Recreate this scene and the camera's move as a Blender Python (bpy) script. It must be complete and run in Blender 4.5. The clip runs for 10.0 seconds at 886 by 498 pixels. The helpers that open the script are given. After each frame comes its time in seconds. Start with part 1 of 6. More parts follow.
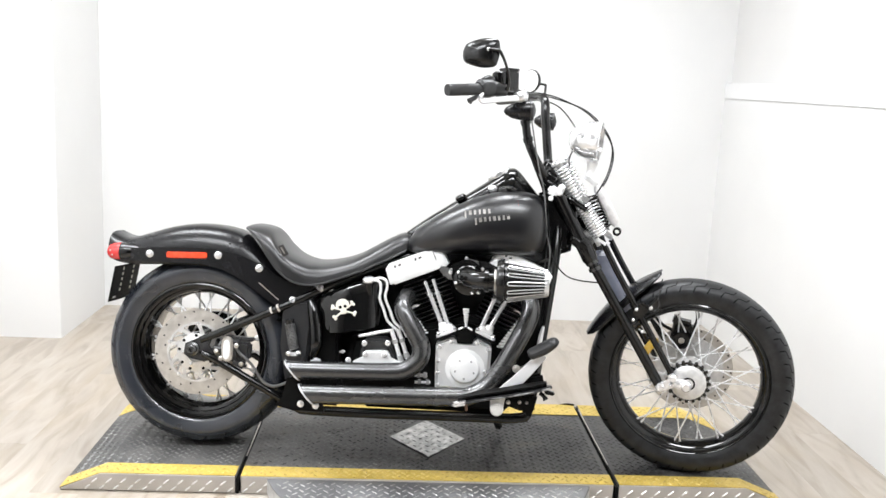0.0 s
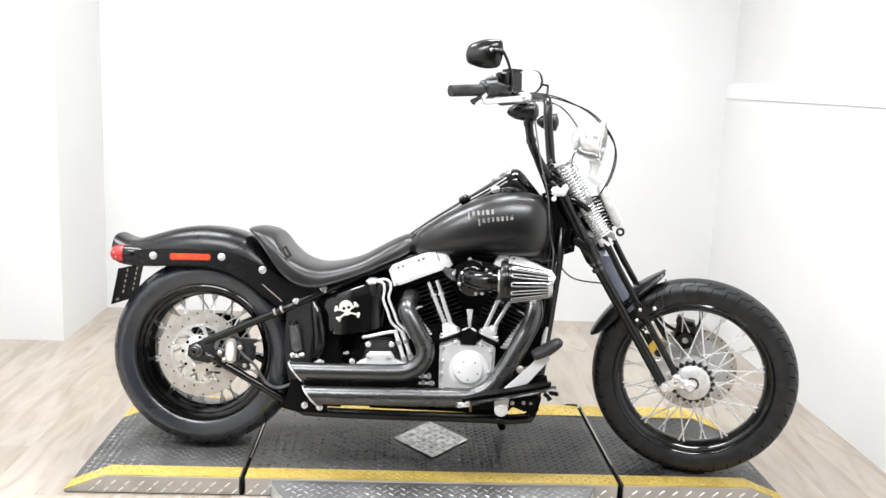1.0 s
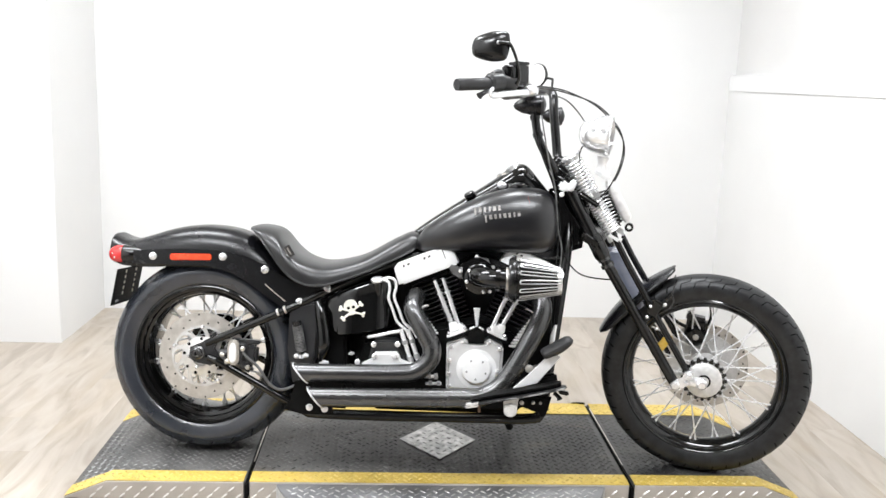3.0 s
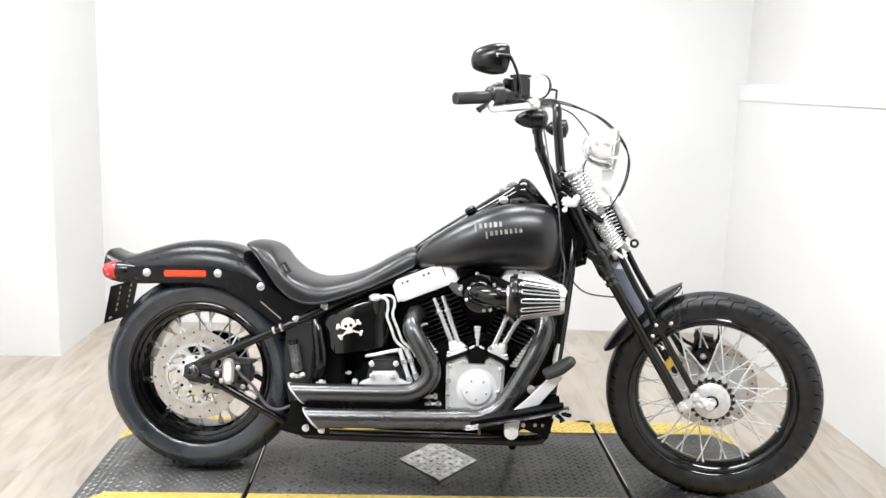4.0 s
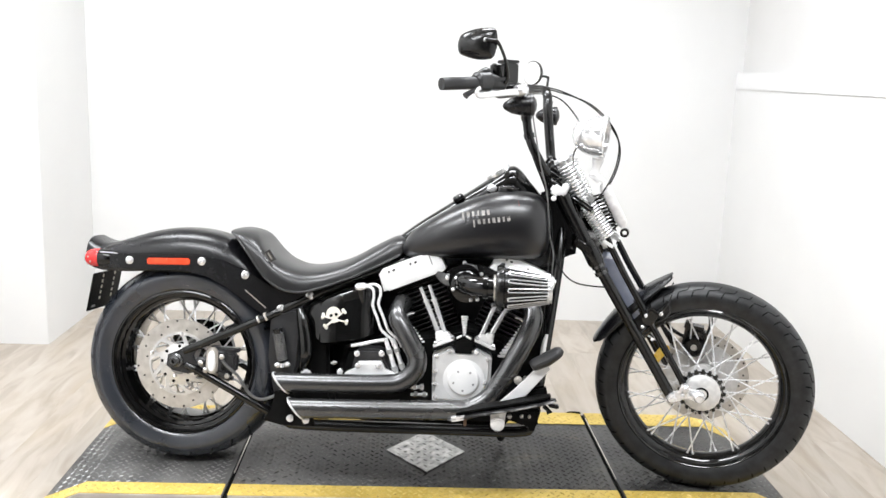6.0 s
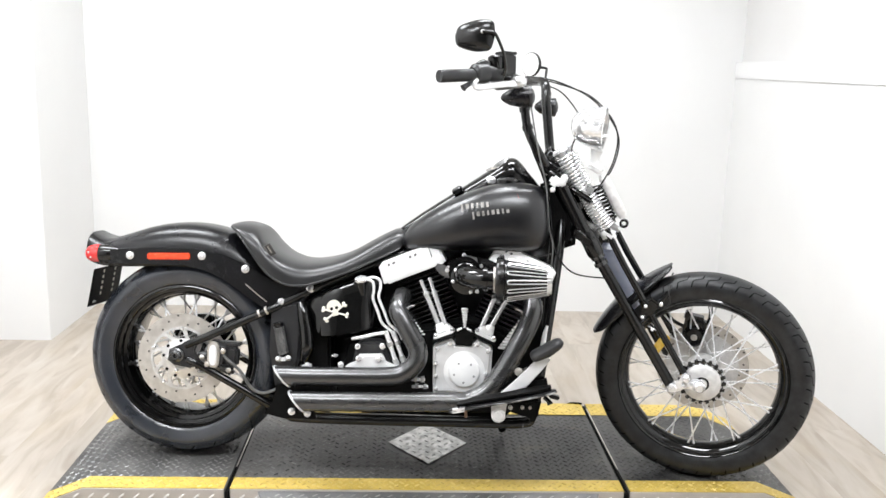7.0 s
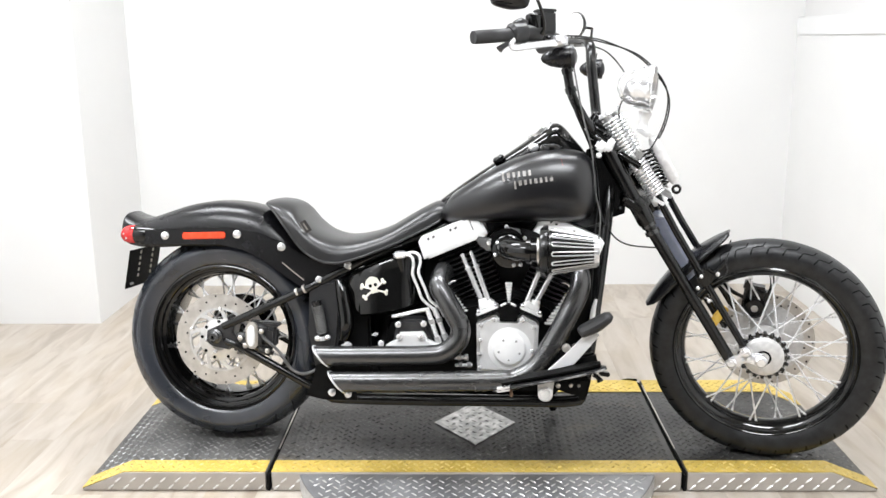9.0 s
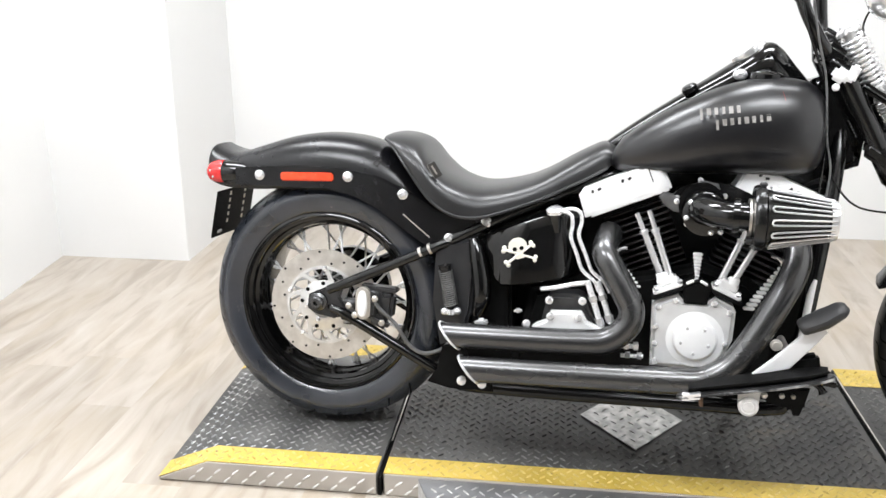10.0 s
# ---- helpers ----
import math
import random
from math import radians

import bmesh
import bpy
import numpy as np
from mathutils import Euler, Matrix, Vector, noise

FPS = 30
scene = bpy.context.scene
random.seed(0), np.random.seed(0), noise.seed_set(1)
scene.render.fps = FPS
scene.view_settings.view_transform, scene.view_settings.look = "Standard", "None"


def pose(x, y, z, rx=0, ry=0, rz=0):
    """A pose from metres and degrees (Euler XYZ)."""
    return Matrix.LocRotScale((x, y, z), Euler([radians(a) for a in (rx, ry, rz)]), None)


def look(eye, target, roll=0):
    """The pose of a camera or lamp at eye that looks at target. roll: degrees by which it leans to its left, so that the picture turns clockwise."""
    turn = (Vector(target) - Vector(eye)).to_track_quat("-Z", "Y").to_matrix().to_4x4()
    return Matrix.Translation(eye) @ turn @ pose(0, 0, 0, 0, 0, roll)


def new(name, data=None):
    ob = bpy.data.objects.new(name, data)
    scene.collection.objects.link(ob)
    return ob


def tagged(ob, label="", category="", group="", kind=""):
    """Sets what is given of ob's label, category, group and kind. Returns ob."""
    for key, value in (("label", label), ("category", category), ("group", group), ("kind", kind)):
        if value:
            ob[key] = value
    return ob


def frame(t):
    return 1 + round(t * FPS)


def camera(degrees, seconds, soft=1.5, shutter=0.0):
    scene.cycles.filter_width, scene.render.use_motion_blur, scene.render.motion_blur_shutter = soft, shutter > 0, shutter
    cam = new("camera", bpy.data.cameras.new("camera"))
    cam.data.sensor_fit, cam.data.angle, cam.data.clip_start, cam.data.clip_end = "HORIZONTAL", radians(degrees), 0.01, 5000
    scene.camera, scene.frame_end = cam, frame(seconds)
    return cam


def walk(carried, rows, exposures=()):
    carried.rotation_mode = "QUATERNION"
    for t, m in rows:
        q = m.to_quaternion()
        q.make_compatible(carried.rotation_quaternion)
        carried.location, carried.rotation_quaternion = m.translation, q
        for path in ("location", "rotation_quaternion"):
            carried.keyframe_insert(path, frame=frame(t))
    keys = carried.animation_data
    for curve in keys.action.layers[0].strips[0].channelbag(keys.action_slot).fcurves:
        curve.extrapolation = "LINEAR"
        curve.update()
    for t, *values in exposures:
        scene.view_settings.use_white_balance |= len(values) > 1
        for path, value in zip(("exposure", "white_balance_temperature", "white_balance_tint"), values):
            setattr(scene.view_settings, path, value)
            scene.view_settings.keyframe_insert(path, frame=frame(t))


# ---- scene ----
cam = camera(52.6, 10.0)
PATH = [
    (0, (-0.154, -2.989, 1.248), (-0.05, -1.0265, 0.8769), 2.70),
    (0.5, (-0.157, -2.988, 1.247), (-0.057, -1.0256, 0.8739), 2.50),
    (1, (-0.165, -2.989, 1.246), (-0.061, -1.0259, 0.878), 2.50),
    (1.5, (-0.166, -2.975, 1.245), (-0.062, -1.0136, 0.8679), 2.40),
    (2, (-0.178, -2.964, 1.246), (-0.076, -1.0013, 0.8751), 2.20),
    (2.5, (-0.187, -2.945, 1.253), (-0.075, -0.985, 0.871), 1.80),
    (2.7, (-0.1971, -2.939, 1.2383), (-0.0855, -0.9782, 0.8607), 1.97),
    (3.8, (-0.1721, -2.8829, 1.2554), (-0.052, -0.922, 0.8808), 1.94),
    (4, (-0.157, -2.857, 1.262), (-0.068, -0.8928, 0.896), 1.90),
    (4.2, (-0.1325, -2.8299, 1.2538), (-0.0522, -0.8662, 0.8829), 2.32),
    (4.5, (-0.122, -2.806, 1.26), (-0.049, -0.8409, 0.895), 2.60),
    (5, (-0.11, -2.803, 1.261), (-0.014, -0.8438, 0.871), 2.00),
    (5.5, (-0.113, -2.812, 1.26), (-0.021, -0.8543, 0.8611), 2.30),
    (5.7, (-0.1171, -2.8152, 1.2539), (-0.0259, -0.8554, 0.8652), 2.25),
    (6.8, (-0.1063, -2.822, 1.2522), (-0.0252, -0.863, 0.8576), 1.86),
    (7, (-0.108, -2.822, 1.254), (-0.023, -0.8655, 0.8481), 1.60),
    (7.5, (-0.105, -2.822, 1.253), (-0.023, -0.8642, 0.8528), 1.50),
    (8, (-0.104, -2.824, 1.25), (-0.014, -0.8667, 0.8489), 1.70),
    (8.5, (-0.101, -2.803, 1.248), (-0.019, -0.8502, 0.824), 1.50),
    (8.7, (-0.097, -2.7886, 1.2318), (-0.0341, -0.8376, 0.7962), 1.17),
    (8.8, (-0.0951, -2.771, 1.225), (-0.0457, -0.8206, 0.785), 0.81),
    (9, (-0.052, -2.71, 1.218), (-0.099, -0.7635, 0.7609), -0.60),
    (9.1, (-0.0534, -2.6861, 1.2019), (-0.1574, -0.745, 0.7312), -0.16),
    (9.2, (-0.0342, -2.6444, 1.1943), (-0.2262, -0.7216, 0.6789), 1.23),
    (9.3, (-0.0509, -2.5976, 1.1843), (-0.305, -0.6925, 0.6311), 2.48),
    (9.4, (-0.062, -2.537, 1.177), (-0.354, -0.6432, 0.6041), 1.60),
    (9.5, (-0.08, -2.47, 1.163), (-0.4331, -0.6006, 0.5459), 1.10),
    (9.6, (-0.1178, -2.4118, 1.1502), (-0.4557, -0.5415, 0.5277), 0.91),
    (9.7, (-0.144, -2.343, 1.139), (-0.486, -0.4852, 0.4821), -0.10),
    (9.8, (-0.1836, -2.2862, 1.1435), (-0.503, -0.4068, 0.5386), 0.75),
    (9.9, (-0.2082, -2.2067, 1.1564), (-0.4529, -0.3131, 0.561), 0.67),
    (10, (-0.242, -2.141, 1.156), (-0.483, -0.2562, 0.5321), -0.10),
]
walk(cam, [(t, look(eye, target, roll)) for t, eye, target, roll in PATH])

# ---------------------------------------------------------------- world and light
world = bpy.data.worlds.new("sky")
scene.world = world
world.use_nodes = True
wn = world.node_tree.nodes
sky = wn.new("ShaderNodeTexSky")
sky.sky_type, sky.sun_disc = "NISHITA", False
sky.sun_elevation, sky.sun_rotation = radians(40), radians(200)
world.node_tree.links.new(sky.outputs[0], wn["Background"].inputs[0])
wn["Background"].inputs[1].default_value = 0.1

FLOOR = -0.059
CEIL = 2.75
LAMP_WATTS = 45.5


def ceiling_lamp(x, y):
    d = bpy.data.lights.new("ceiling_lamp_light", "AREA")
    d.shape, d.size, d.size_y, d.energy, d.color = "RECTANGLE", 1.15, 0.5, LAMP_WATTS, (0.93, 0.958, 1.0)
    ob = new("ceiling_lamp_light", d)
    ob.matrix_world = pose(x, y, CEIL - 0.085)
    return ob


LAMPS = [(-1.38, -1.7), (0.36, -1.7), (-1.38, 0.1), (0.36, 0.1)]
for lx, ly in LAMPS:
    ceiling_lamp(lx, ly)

# ---------------------------------------------------------------- materials


def nodes_of(name, base, rough=0.5, metal=0.0, coat=0.0):
    m = bpy.data.materials.new(name)
    m.use_nodes = True
    b = m.node_tree.nodes["Principled BSDF"]
    b.inputs["Base Color"].default_value = (*base, 1)
    b.inputs["Roughness"].default_value = rough
    b.inputs["Metallic"].default_value = metal
    b.inputs["Coat Weight"].default_value = coat
    b.inputs["Coat Roughness"].default_value = 0.06
    return m, m.node_tree.nodes, m.node_tree.links, b


def worn(name, base, base2, rough=0.5, rough2=None, metal=0.0, scale=18.0, fine=160.0, bump=0.15, coat=0.0, spread=(0.35, 0.7), mapping=(1, 1, 1), deep=0.002, spec=0.5):
    """A surface with a broad and a fine variation of colour and roughness, and a fine relief."""
    m, n, l, b = nodes_of(name, base, rough, metal, coat)
    b.inputs["Specular IOR Level"].default_value = spec
    tc = n.new("ShaderNodeTexCoord")
    mp = n.new("ShaderNodeMapping")
    mp.inputs["Scale"].default_value = mapping
    l.new(tc.outputs["Object"], mp.inputs[0])
    big = n.new("ShaderNodeTexNoise")
    big.inputs["Scale"].default_value, big.inputs["Detail"].default_value = scale, 6
    l.new(mp.outputs[0], big.inputs["Vector"])
    ramp = n.new("ShaderNodeValToRGB")
    ramp.color_ramp.elements[0].position, ramp.color_ramp.elements[1].position = spread
    ramp.color_ramp.elements[0].color, ramp.color_ramp.elements[1].color = (*base, 1), (*base2, 1)
    l.new(big.outputs["Fac"], ramp.inputs[0])
    l.new(ramp.outputs[0], b.inputs["Base Color"])
    small = n.new("ShaderNodeTexNoise")
    small.inputs["Scale"].default_value, small.inputs["Detail"].default_value = fine, 4
    l.new(mp.outputs[0], small.inputs["Vector"])
    mr = n.new("ShaderNodeMapRange")
    mr.inputs["To Min"].default_value, mr.inputs["To Max"].default_value = rough, rough if rough2 is None else rough2
    add = n.new("ShaderNodeMath")
    add.operation, add.inputs[1].default_value = "MULTIPLY_ADD", 0.5
    l.new(small.outputs["Fac"], add.inputs[0])
    half = n.new("ShaderNodeMath")
    half.operation, half.inputs[1].default_value = "MULTIPLY", 0.5
    l.new(big.outputs["Fac"], half.inputs[0])
    l.new(half.outputs[0], add.inputs[2])
    l.new(add.outputs[0], mr.inputs["Value"])
    l.new(mr.outputs[0], b.inputs["Roughness"])
    if bump:
        bp = n.new("ShaderNodeBump")
        bp.inputs["Strength"].default_value, bp.inputs["Distance"].default_value = bump, deep
        l.new(small.outputs["Fac"], bp.inputs["Height"])
        l.new(bp.outputs[0], b.inputs["Normal"])
    return m


SATIN = worn("satin_black_paint", (0.0035, 0.0035, 0.0042), (0.006, 0.006, 0.0075), 0.22, 0.31, 0.0, 9, 60, 0.0, spec=0.42)
# Same satin black, copied brighter for the light on the tank.
LITSATIN = worn("satin_black_lit_copy", (0.004, 0.004, 0.005), (0.008, 0.008, 0.0095), 0.25, 0.34, 0.0, 9, 60, 0.0, spec=0.72)
GLOSS = worn("gloss_black_enamel", (0.0035, 0.0035, 0.0035), (0.005, 0.005, 0.005), 0.04, 0.10, 0.0, 20, 200, 0.01, 0.0, spec=0.55)
FRAME = worn("black_powder_coat", (0.0035, 0.0035, 0.0035), (0.007, 0.007, 0.007), 0.14, 0.28, 0.0, 25, 300, 0.03, spec=0.5)
CASE = worn("dark_crinkle_engine_paint", (0.003, 0.003, 0.003), (0.006, 0.006, 0.006), 0.45, 0.65, 0.0, 30, 500, 0.3, spec=0.1)
CHROME = worn("chrome", (0.84, 0.84, 0.85), (0.93, 0.93, 0.94), 0.08, 0.2, 0.68, 22, 180, 0.02)
BRIGHT = worn("bright_chrome_shell", (0.86, 0.86, 0.87), (0.94, 0.94, 0.95), 0.06, 0.14, 0.72, 14, 160, 0.01)
WHITEMETAL = worn("pale_silver_cast", (0.84, 0.84, 0.84), (0.92, 0.92, 0.92), 0.26, 0.40, 0.05, 14, 420, 0.12)
SILVER = worn("cast_silver_alloy", (0.78, 0.78, 0.78), (0.89, 0.89, 0.89), 0.22, 0.38, 0.2, 14, 420, 0.12)
ALLOY = worn("brushed_cast_alloy", (0.66, 0.66, 0.66), (0.80, 0.80, 0.80), 0.22, 0.38, 0.22, 18, 420, 0.10)
WORNEDGE = worn("rubbed_black_edge", (0.03, 0.03, 0.03), (0.42, 0.42, 0.42), 0.3, 0.45, 0.5, 26, 200, 0.05, spread=(0.45, 0.62))
DULLGREY = worn("dull_grey_steel", (0.10, 0.10, 0.10), (0.19, 0.19, 0.19), 0.35, 0.5, 0.4, 30, 200, 0.05)
SPOKE = worn("bright_spoke_steel", (0.80, 0.80, 0.81), (0.90, 0.90, 0.91), 0.2, 0.35, 0.25, 30, 200, 0.02)
STEEL = worn("brushed_disc_steel", (0.56, 0.53, 0.49), (0.72, 0.69, 0.65), 0.28, 0.45, 0.75, 40, 500, 0.1)
CARRIER = worn("cast_carrier_steel", (0.64, 0.63, 0.62), (0.80, 0.79, 0.78), 0.24, 0.38, 0.6, 40, 300, 0.1)
DARKRED = worn("dark_red_pinstripe", (0.20, 0.018, 0.016), (0.28, 0.03, 0.025), 0.3, 0.4, 0.0, 40, 200, 0.0)
GUN = worn("gunmetal_exhaust_coating", (0.098, 0.098, 0.100), (0.128, 0.128, 0.128), 0.24, 0.30, 0.85, 5, 24, 0.0, mapping=(0.4, 1, 1))
RUBBER = worn("tyre_rubber", (0.004, 0.0043, 0.005), (0.019, 0.020, 0.022), 0.34, 0.52, 0.0, 34, 200, 0.16, spec=0.44)
REARRUBBER = worn("blue_grey_tyre_rubber", (0.019, 0.022, 0.029), (0.028, 0.033, 0.044), 0.20, 0.31, 0.0, 9, 220, 0.03, spec=0.9)
FDISC = worn("bright_disc_steel", (0.62, 0.61, 0.60), (0.80, 0.79, 0.78), 0.30, 0.45, 0.25, 60, 300, 0.1)
GRIP = worn("grey_rubber_grip", (0.014, 0.014, 0.015), (0.028, 0.028, 0.029), 0.42, 0.6, 0.0, 18, 260, 0.15)
LEATHER = worn("black_seat_vinyl", (0.008, 0.008, 0.0085), (0.018, 0.018, 0.019), 0.27, 0.38, 0.0, 9, 120, 0.03, spec=0.62)
GREYBLACK = worn("weathered_black_metal", (0.020, 0.020, 0.021), (0.052, 0.052, 0.054), 0.24, 0.42, 0.2, 25, 200, 0.05)
REDLENS = worn("red_plastic_lens", (0.55, 0.012, 0.015), (0.70, 0.03, 0.03), 0.08, 0.16, 0.0, 30, 120, 0.02, 0.5)
ORANGE = worn("orange_red_reflector", (0.75, 0.065, 0.02), (0.85, 0.10, 0.035), 0.14, 0.24, 0.0, 60, 500, 0.2)
AMBER = worn("amber_reflector", (0.80, 0.50, 0.06), (0.86, 0.62, 0.16), 0.14, 0.24, 0.0, 60, 500, 0.2)
IVORY = worn("ivory_decal", (0.78, 0.75, 0.66), (0.84, 0.81, 0.73), 0.3, 0.45, 0.0, 40, 200, 0.02)
DECAL = worn("faded_silver_decal", (0.20, 0.19, 0.178), (0.42, 0.405, 0.385), 0.4, 0.55, 0.1, 60, 300, 0.02, spec=0.3)
BLUED = worn("blue_grey_glossy_panel", (0.32, 0.35, 0.46), (0.44, 0.48, 0.60), 0.10, 0.2, 0.3, 20, 200, 0.02, 0.3)
REDGRIP = worn("red_vinyl_sleeve", (0.62, 0.04, 0.03), (0.74, 0.07, 0.05), 0.35, 0.5, 0.0, 30, 200, 0.05)
BRASS = worn("dull_copper_clip", (0.16, 0.10, 0.07), (0.25, 0.16, 0.11), 0.4, 0.6, 0.7, 40, 300, 0.1)
WALL = worn("white_wall_paint", (0.735, 0.735, 0.728), (0.775, 0.775, 0.768), 0.55, 0.7, 0.0, 1.4, 90, 0.05)
WALLUP = worn("pale_grey_wall_paint", (0.69, 0.685, 0.675), (0.73, 0.725, 0.715), 0.55, 0.7, 0.0, 1.4, 90, 0.05)
TRIMWHITE = worn("white_gloss_trim", (0.80, 0.80, 0.80), (0.84, 0.84, 0.84), 0.3, 0.4, 0.0, 3, 90, 0.02)
RIMSTEEL = worn("pale_rim_steel", (0.46, 0.46, 0.46), (0.64, 0.64, 0.635), 0.34, 0.5, 0.2, 40, 160, 0.3)
CEILING = worn("ceiling_paint", (0.78, 0.78, 0.77), (0.82, 0.82, 0.81), 0.7, 0.8, 0.0, 2.0, 60, 0.06)
# Greys of the unseen rear walls, set to shape what the bike reflects.
SIDEWALL = worn("dimmed_side_wall", (0.46, 0.46, 0.458), (0.52, 0.52, 0.518), 0.55, 0.7, 0.0, 1.4, 90, 0.05)
SOUTHWALL = worn("darkened_south_wall", (0.08, 0.08, 0.083), (0.11, 0.11, 0.113), 0.55, 0.7, 0.0, 1.4, 90, 0.05)
FIN = worn("black_fin_enamel", (0.007, 0.007, 0.007), (0.015, 0.015, 0.015), 0.24, 0.40, 0.0, 30, 300, 0.05, spec=0.45)
MATTE = worn("matt_dark_grey_plastic", (0.014, 0.0145, 0.016), (0.027, 0.0275, 0.030), 0.34, 0.48, 0.0, 12, 160, 0.05)
DARKBOARD = worn("dark_brown_board", (0.06, 0.05, 0.047), (0.13, 0.11, 0.10), 0.4, 0.6, 0.0, 6, 70, 0.1, mapping=(1, 1, 0.2))


def chipped_paint():
    """Yellow paint with small dark chips and a broad fading."""
    m = worn("worn_yellow_paint", (0.50, 0.355, 0.060), (0.65, 0.475, 0.115), 0.38, 0.55, 0.0, 7, 140, 0.1)
    n, l = m.node_tree.nodes, m.node_tree.links
    b = n["Principled BSDF"]
    base = b.inputs["Base Color"].links[0].from_socket
    tc, chip, ramp, mix = n.new("ShaderNodeTexCoord"), n.new("ShaderNodeTexNoise"), n.new("ShaderNodeValToRGB"), n.new("ShaderNodeMix")
    chip.inputs["Scale"].default_value, chip.inputs["Detail"].default_value, chip.inputs["Roughness"].default_value = 46, 3, 0.6
    l.new(tc.outputs["Object"], chip.inputs["Vector"])
    ramp.color_ramp.elements[0].position, ramp.color_ramp.elements[1].position = 0.68, 0.73
    l.new(chip.outputs["Fac"], ramp.inputs[0])
    mix.data_type = "RGBA"
    l.new(ramp.outputs[0], mix.inputs[0])
    l.new(base, mix.inputs[6])
    mix.inputs[7].default_value = (0.14, 0.105, 0.045, 1)
    l.new(mix.outputs[2], b.inputs["Base Color"])
    return m


YELLOW = chipped_paint()


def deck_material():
    """Dark tread plate, with the light on its low-x end put into the colour."""
    m = worn("lit_end_tread_plate", (0.020, 0.020, 0.0205), (0.082, 0.079, 0.074), 0.30, 0.46, 0.12, 5, 60, 0.1, spec=0.5)
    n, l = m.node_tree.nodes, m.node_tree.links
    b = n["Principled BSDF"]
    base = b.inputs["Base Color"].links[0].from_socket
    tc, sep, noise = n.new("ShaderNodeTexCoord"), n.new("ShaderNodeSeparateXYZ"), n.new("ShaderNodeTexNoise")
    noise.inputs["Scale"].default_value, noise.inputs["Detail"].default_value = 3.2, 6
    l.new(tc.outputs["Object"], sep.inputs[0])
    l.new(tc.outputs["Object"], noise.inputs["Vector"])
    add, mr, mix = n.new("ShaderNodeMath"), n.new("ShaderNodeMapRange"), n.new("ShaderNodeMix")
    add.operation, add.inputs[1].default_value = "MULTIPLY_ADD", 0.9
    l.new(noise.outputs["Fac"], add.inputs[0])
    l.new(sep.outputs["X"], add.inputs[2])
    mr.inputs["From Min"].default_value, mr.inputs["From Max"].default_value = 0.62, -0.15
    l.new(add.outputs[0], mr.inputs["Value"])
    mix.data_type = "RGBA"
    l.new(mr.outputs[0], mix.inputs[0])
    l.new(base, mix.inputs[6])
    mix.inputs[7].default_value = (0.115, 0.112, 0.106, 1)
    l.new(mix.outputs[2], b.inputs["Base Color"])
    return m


def smeared(m):
    """Adds thin brown smears of old oil and rust to a plate."""
    n, l = m.node_tree.nodes, m.node_tree.links
    b = n["Principled BSDF"]
    base = b.inputs["Base Color"].links[0].from_socket
    tc, mp, noise, mr, mix = n.new("ShaderNodeTexCoord"), n.new("ShaderNodeMapping"), n.new("ShaderNodeTexNoise"), n.new("ShaderNodeMapRange"), n.new("ShaderNodeMix")
    mp.inputs["Scale"].default_value = (1.0, 2.2, 1.0)
    noise.inputs["Scale"].default_value, noise.inputs["Detail"].default_value, noise.inputs["Roughness"].default_value = 4.5, 8, 0.65
    l.new(tc.outputs["Object"], mp.inputs[0])
    l.new(mp.outputs[0], noise.inputs["Vector"])
    mr.inputs["From Min"].default_value, mr.inputs["From Max"].default_value = 0.56, 0.74
    mr.inputs["To Min"].default_value, mr.inputs["To Max"].default_value = 0.0, 0.7
    l.new(noise.outputs["Fac"], mr.inputs["Value"])
    mix.data_type = "RGBA"
    l.new(mr.outputs[0], mix.inputs[0])
    l.new(base, mix.inputs[6])
    mix.inputs[7].default_value = (0.105, 0.078, 0.052, 1)
    l.new(mix.outputs[2], b.inputs["Base Color"])
    return m


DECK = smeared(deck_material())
PLATE = worn("dark_tread_plate", (0.017, 0.017, 0.0175), (0.068, 0.066, 0.062), 0.32, 0.48, 0.08, 5, 60, 0.1, spec=0.5)
# Paler copy of the plate, for the light on the rear ramp.
LITPLATE = worn("lit_tread_plate", (0.06, 0.06, 0.059), (0.15, 0.147, 0.14), 0.40, 0.56, 0.2, 6, 60, 0.1, spec=0.4)
TREAD = worn("worn_tread_lug", (0.034, 0.034, 0.034), (0.155, 0.151, 0.145), 0.28, 0.46, 0.4, 5, 80, 0.1, spec=0.4)
# Paler copy of the lug, its glints put into the colour.
LITLUG = worn("lit_tread_lug", (0.11, 0.11, 0.11), (0.32, 0.316, 0.308), 0.30, 0.46, 0.5, 7, 80, 0.1)
INLAY = worn("pale_inlay_steel", (0.26, 0.26, 0.255), (0.72, 0.715, 0.70), 0.26, 0.40, 0.8, 30, 140, 0.25)
LUGBRIGHT = worn("polished_tread_lug", (0.36, 0.355, 0.35), (0.66, 0.655, 0.64), 0.22, 0.36, 0.7, 6, 120, 0.05)
BARE = worn("bare_tread_steel", (0.16, 0.16, 0.166), (0.36, 0.36, 0.365), 0.26, 0.44, 0.5, 5, 70, 0.1)
SKIRT = worn("dusty_tread_skirt", (0.42, 0.39, 0.355), (0.54, 0.505, 0.465), 0.4, 0.55, 0.3, 6, 90, 0.1)
TORN = worn("torn_grey_core", (0.26, 0.27, 0.28), (0.48, 0.49, 0.50), 0.6, 0.8, 0.0, 90, 300, 0.3)
SKIRTLUG = worn("bright_skirt_lug", (0.66, 0.65, 0.63), (0.82, 0.81, 0.79), 0.24, 0.36, 0.3, 20, 120, 0.05)
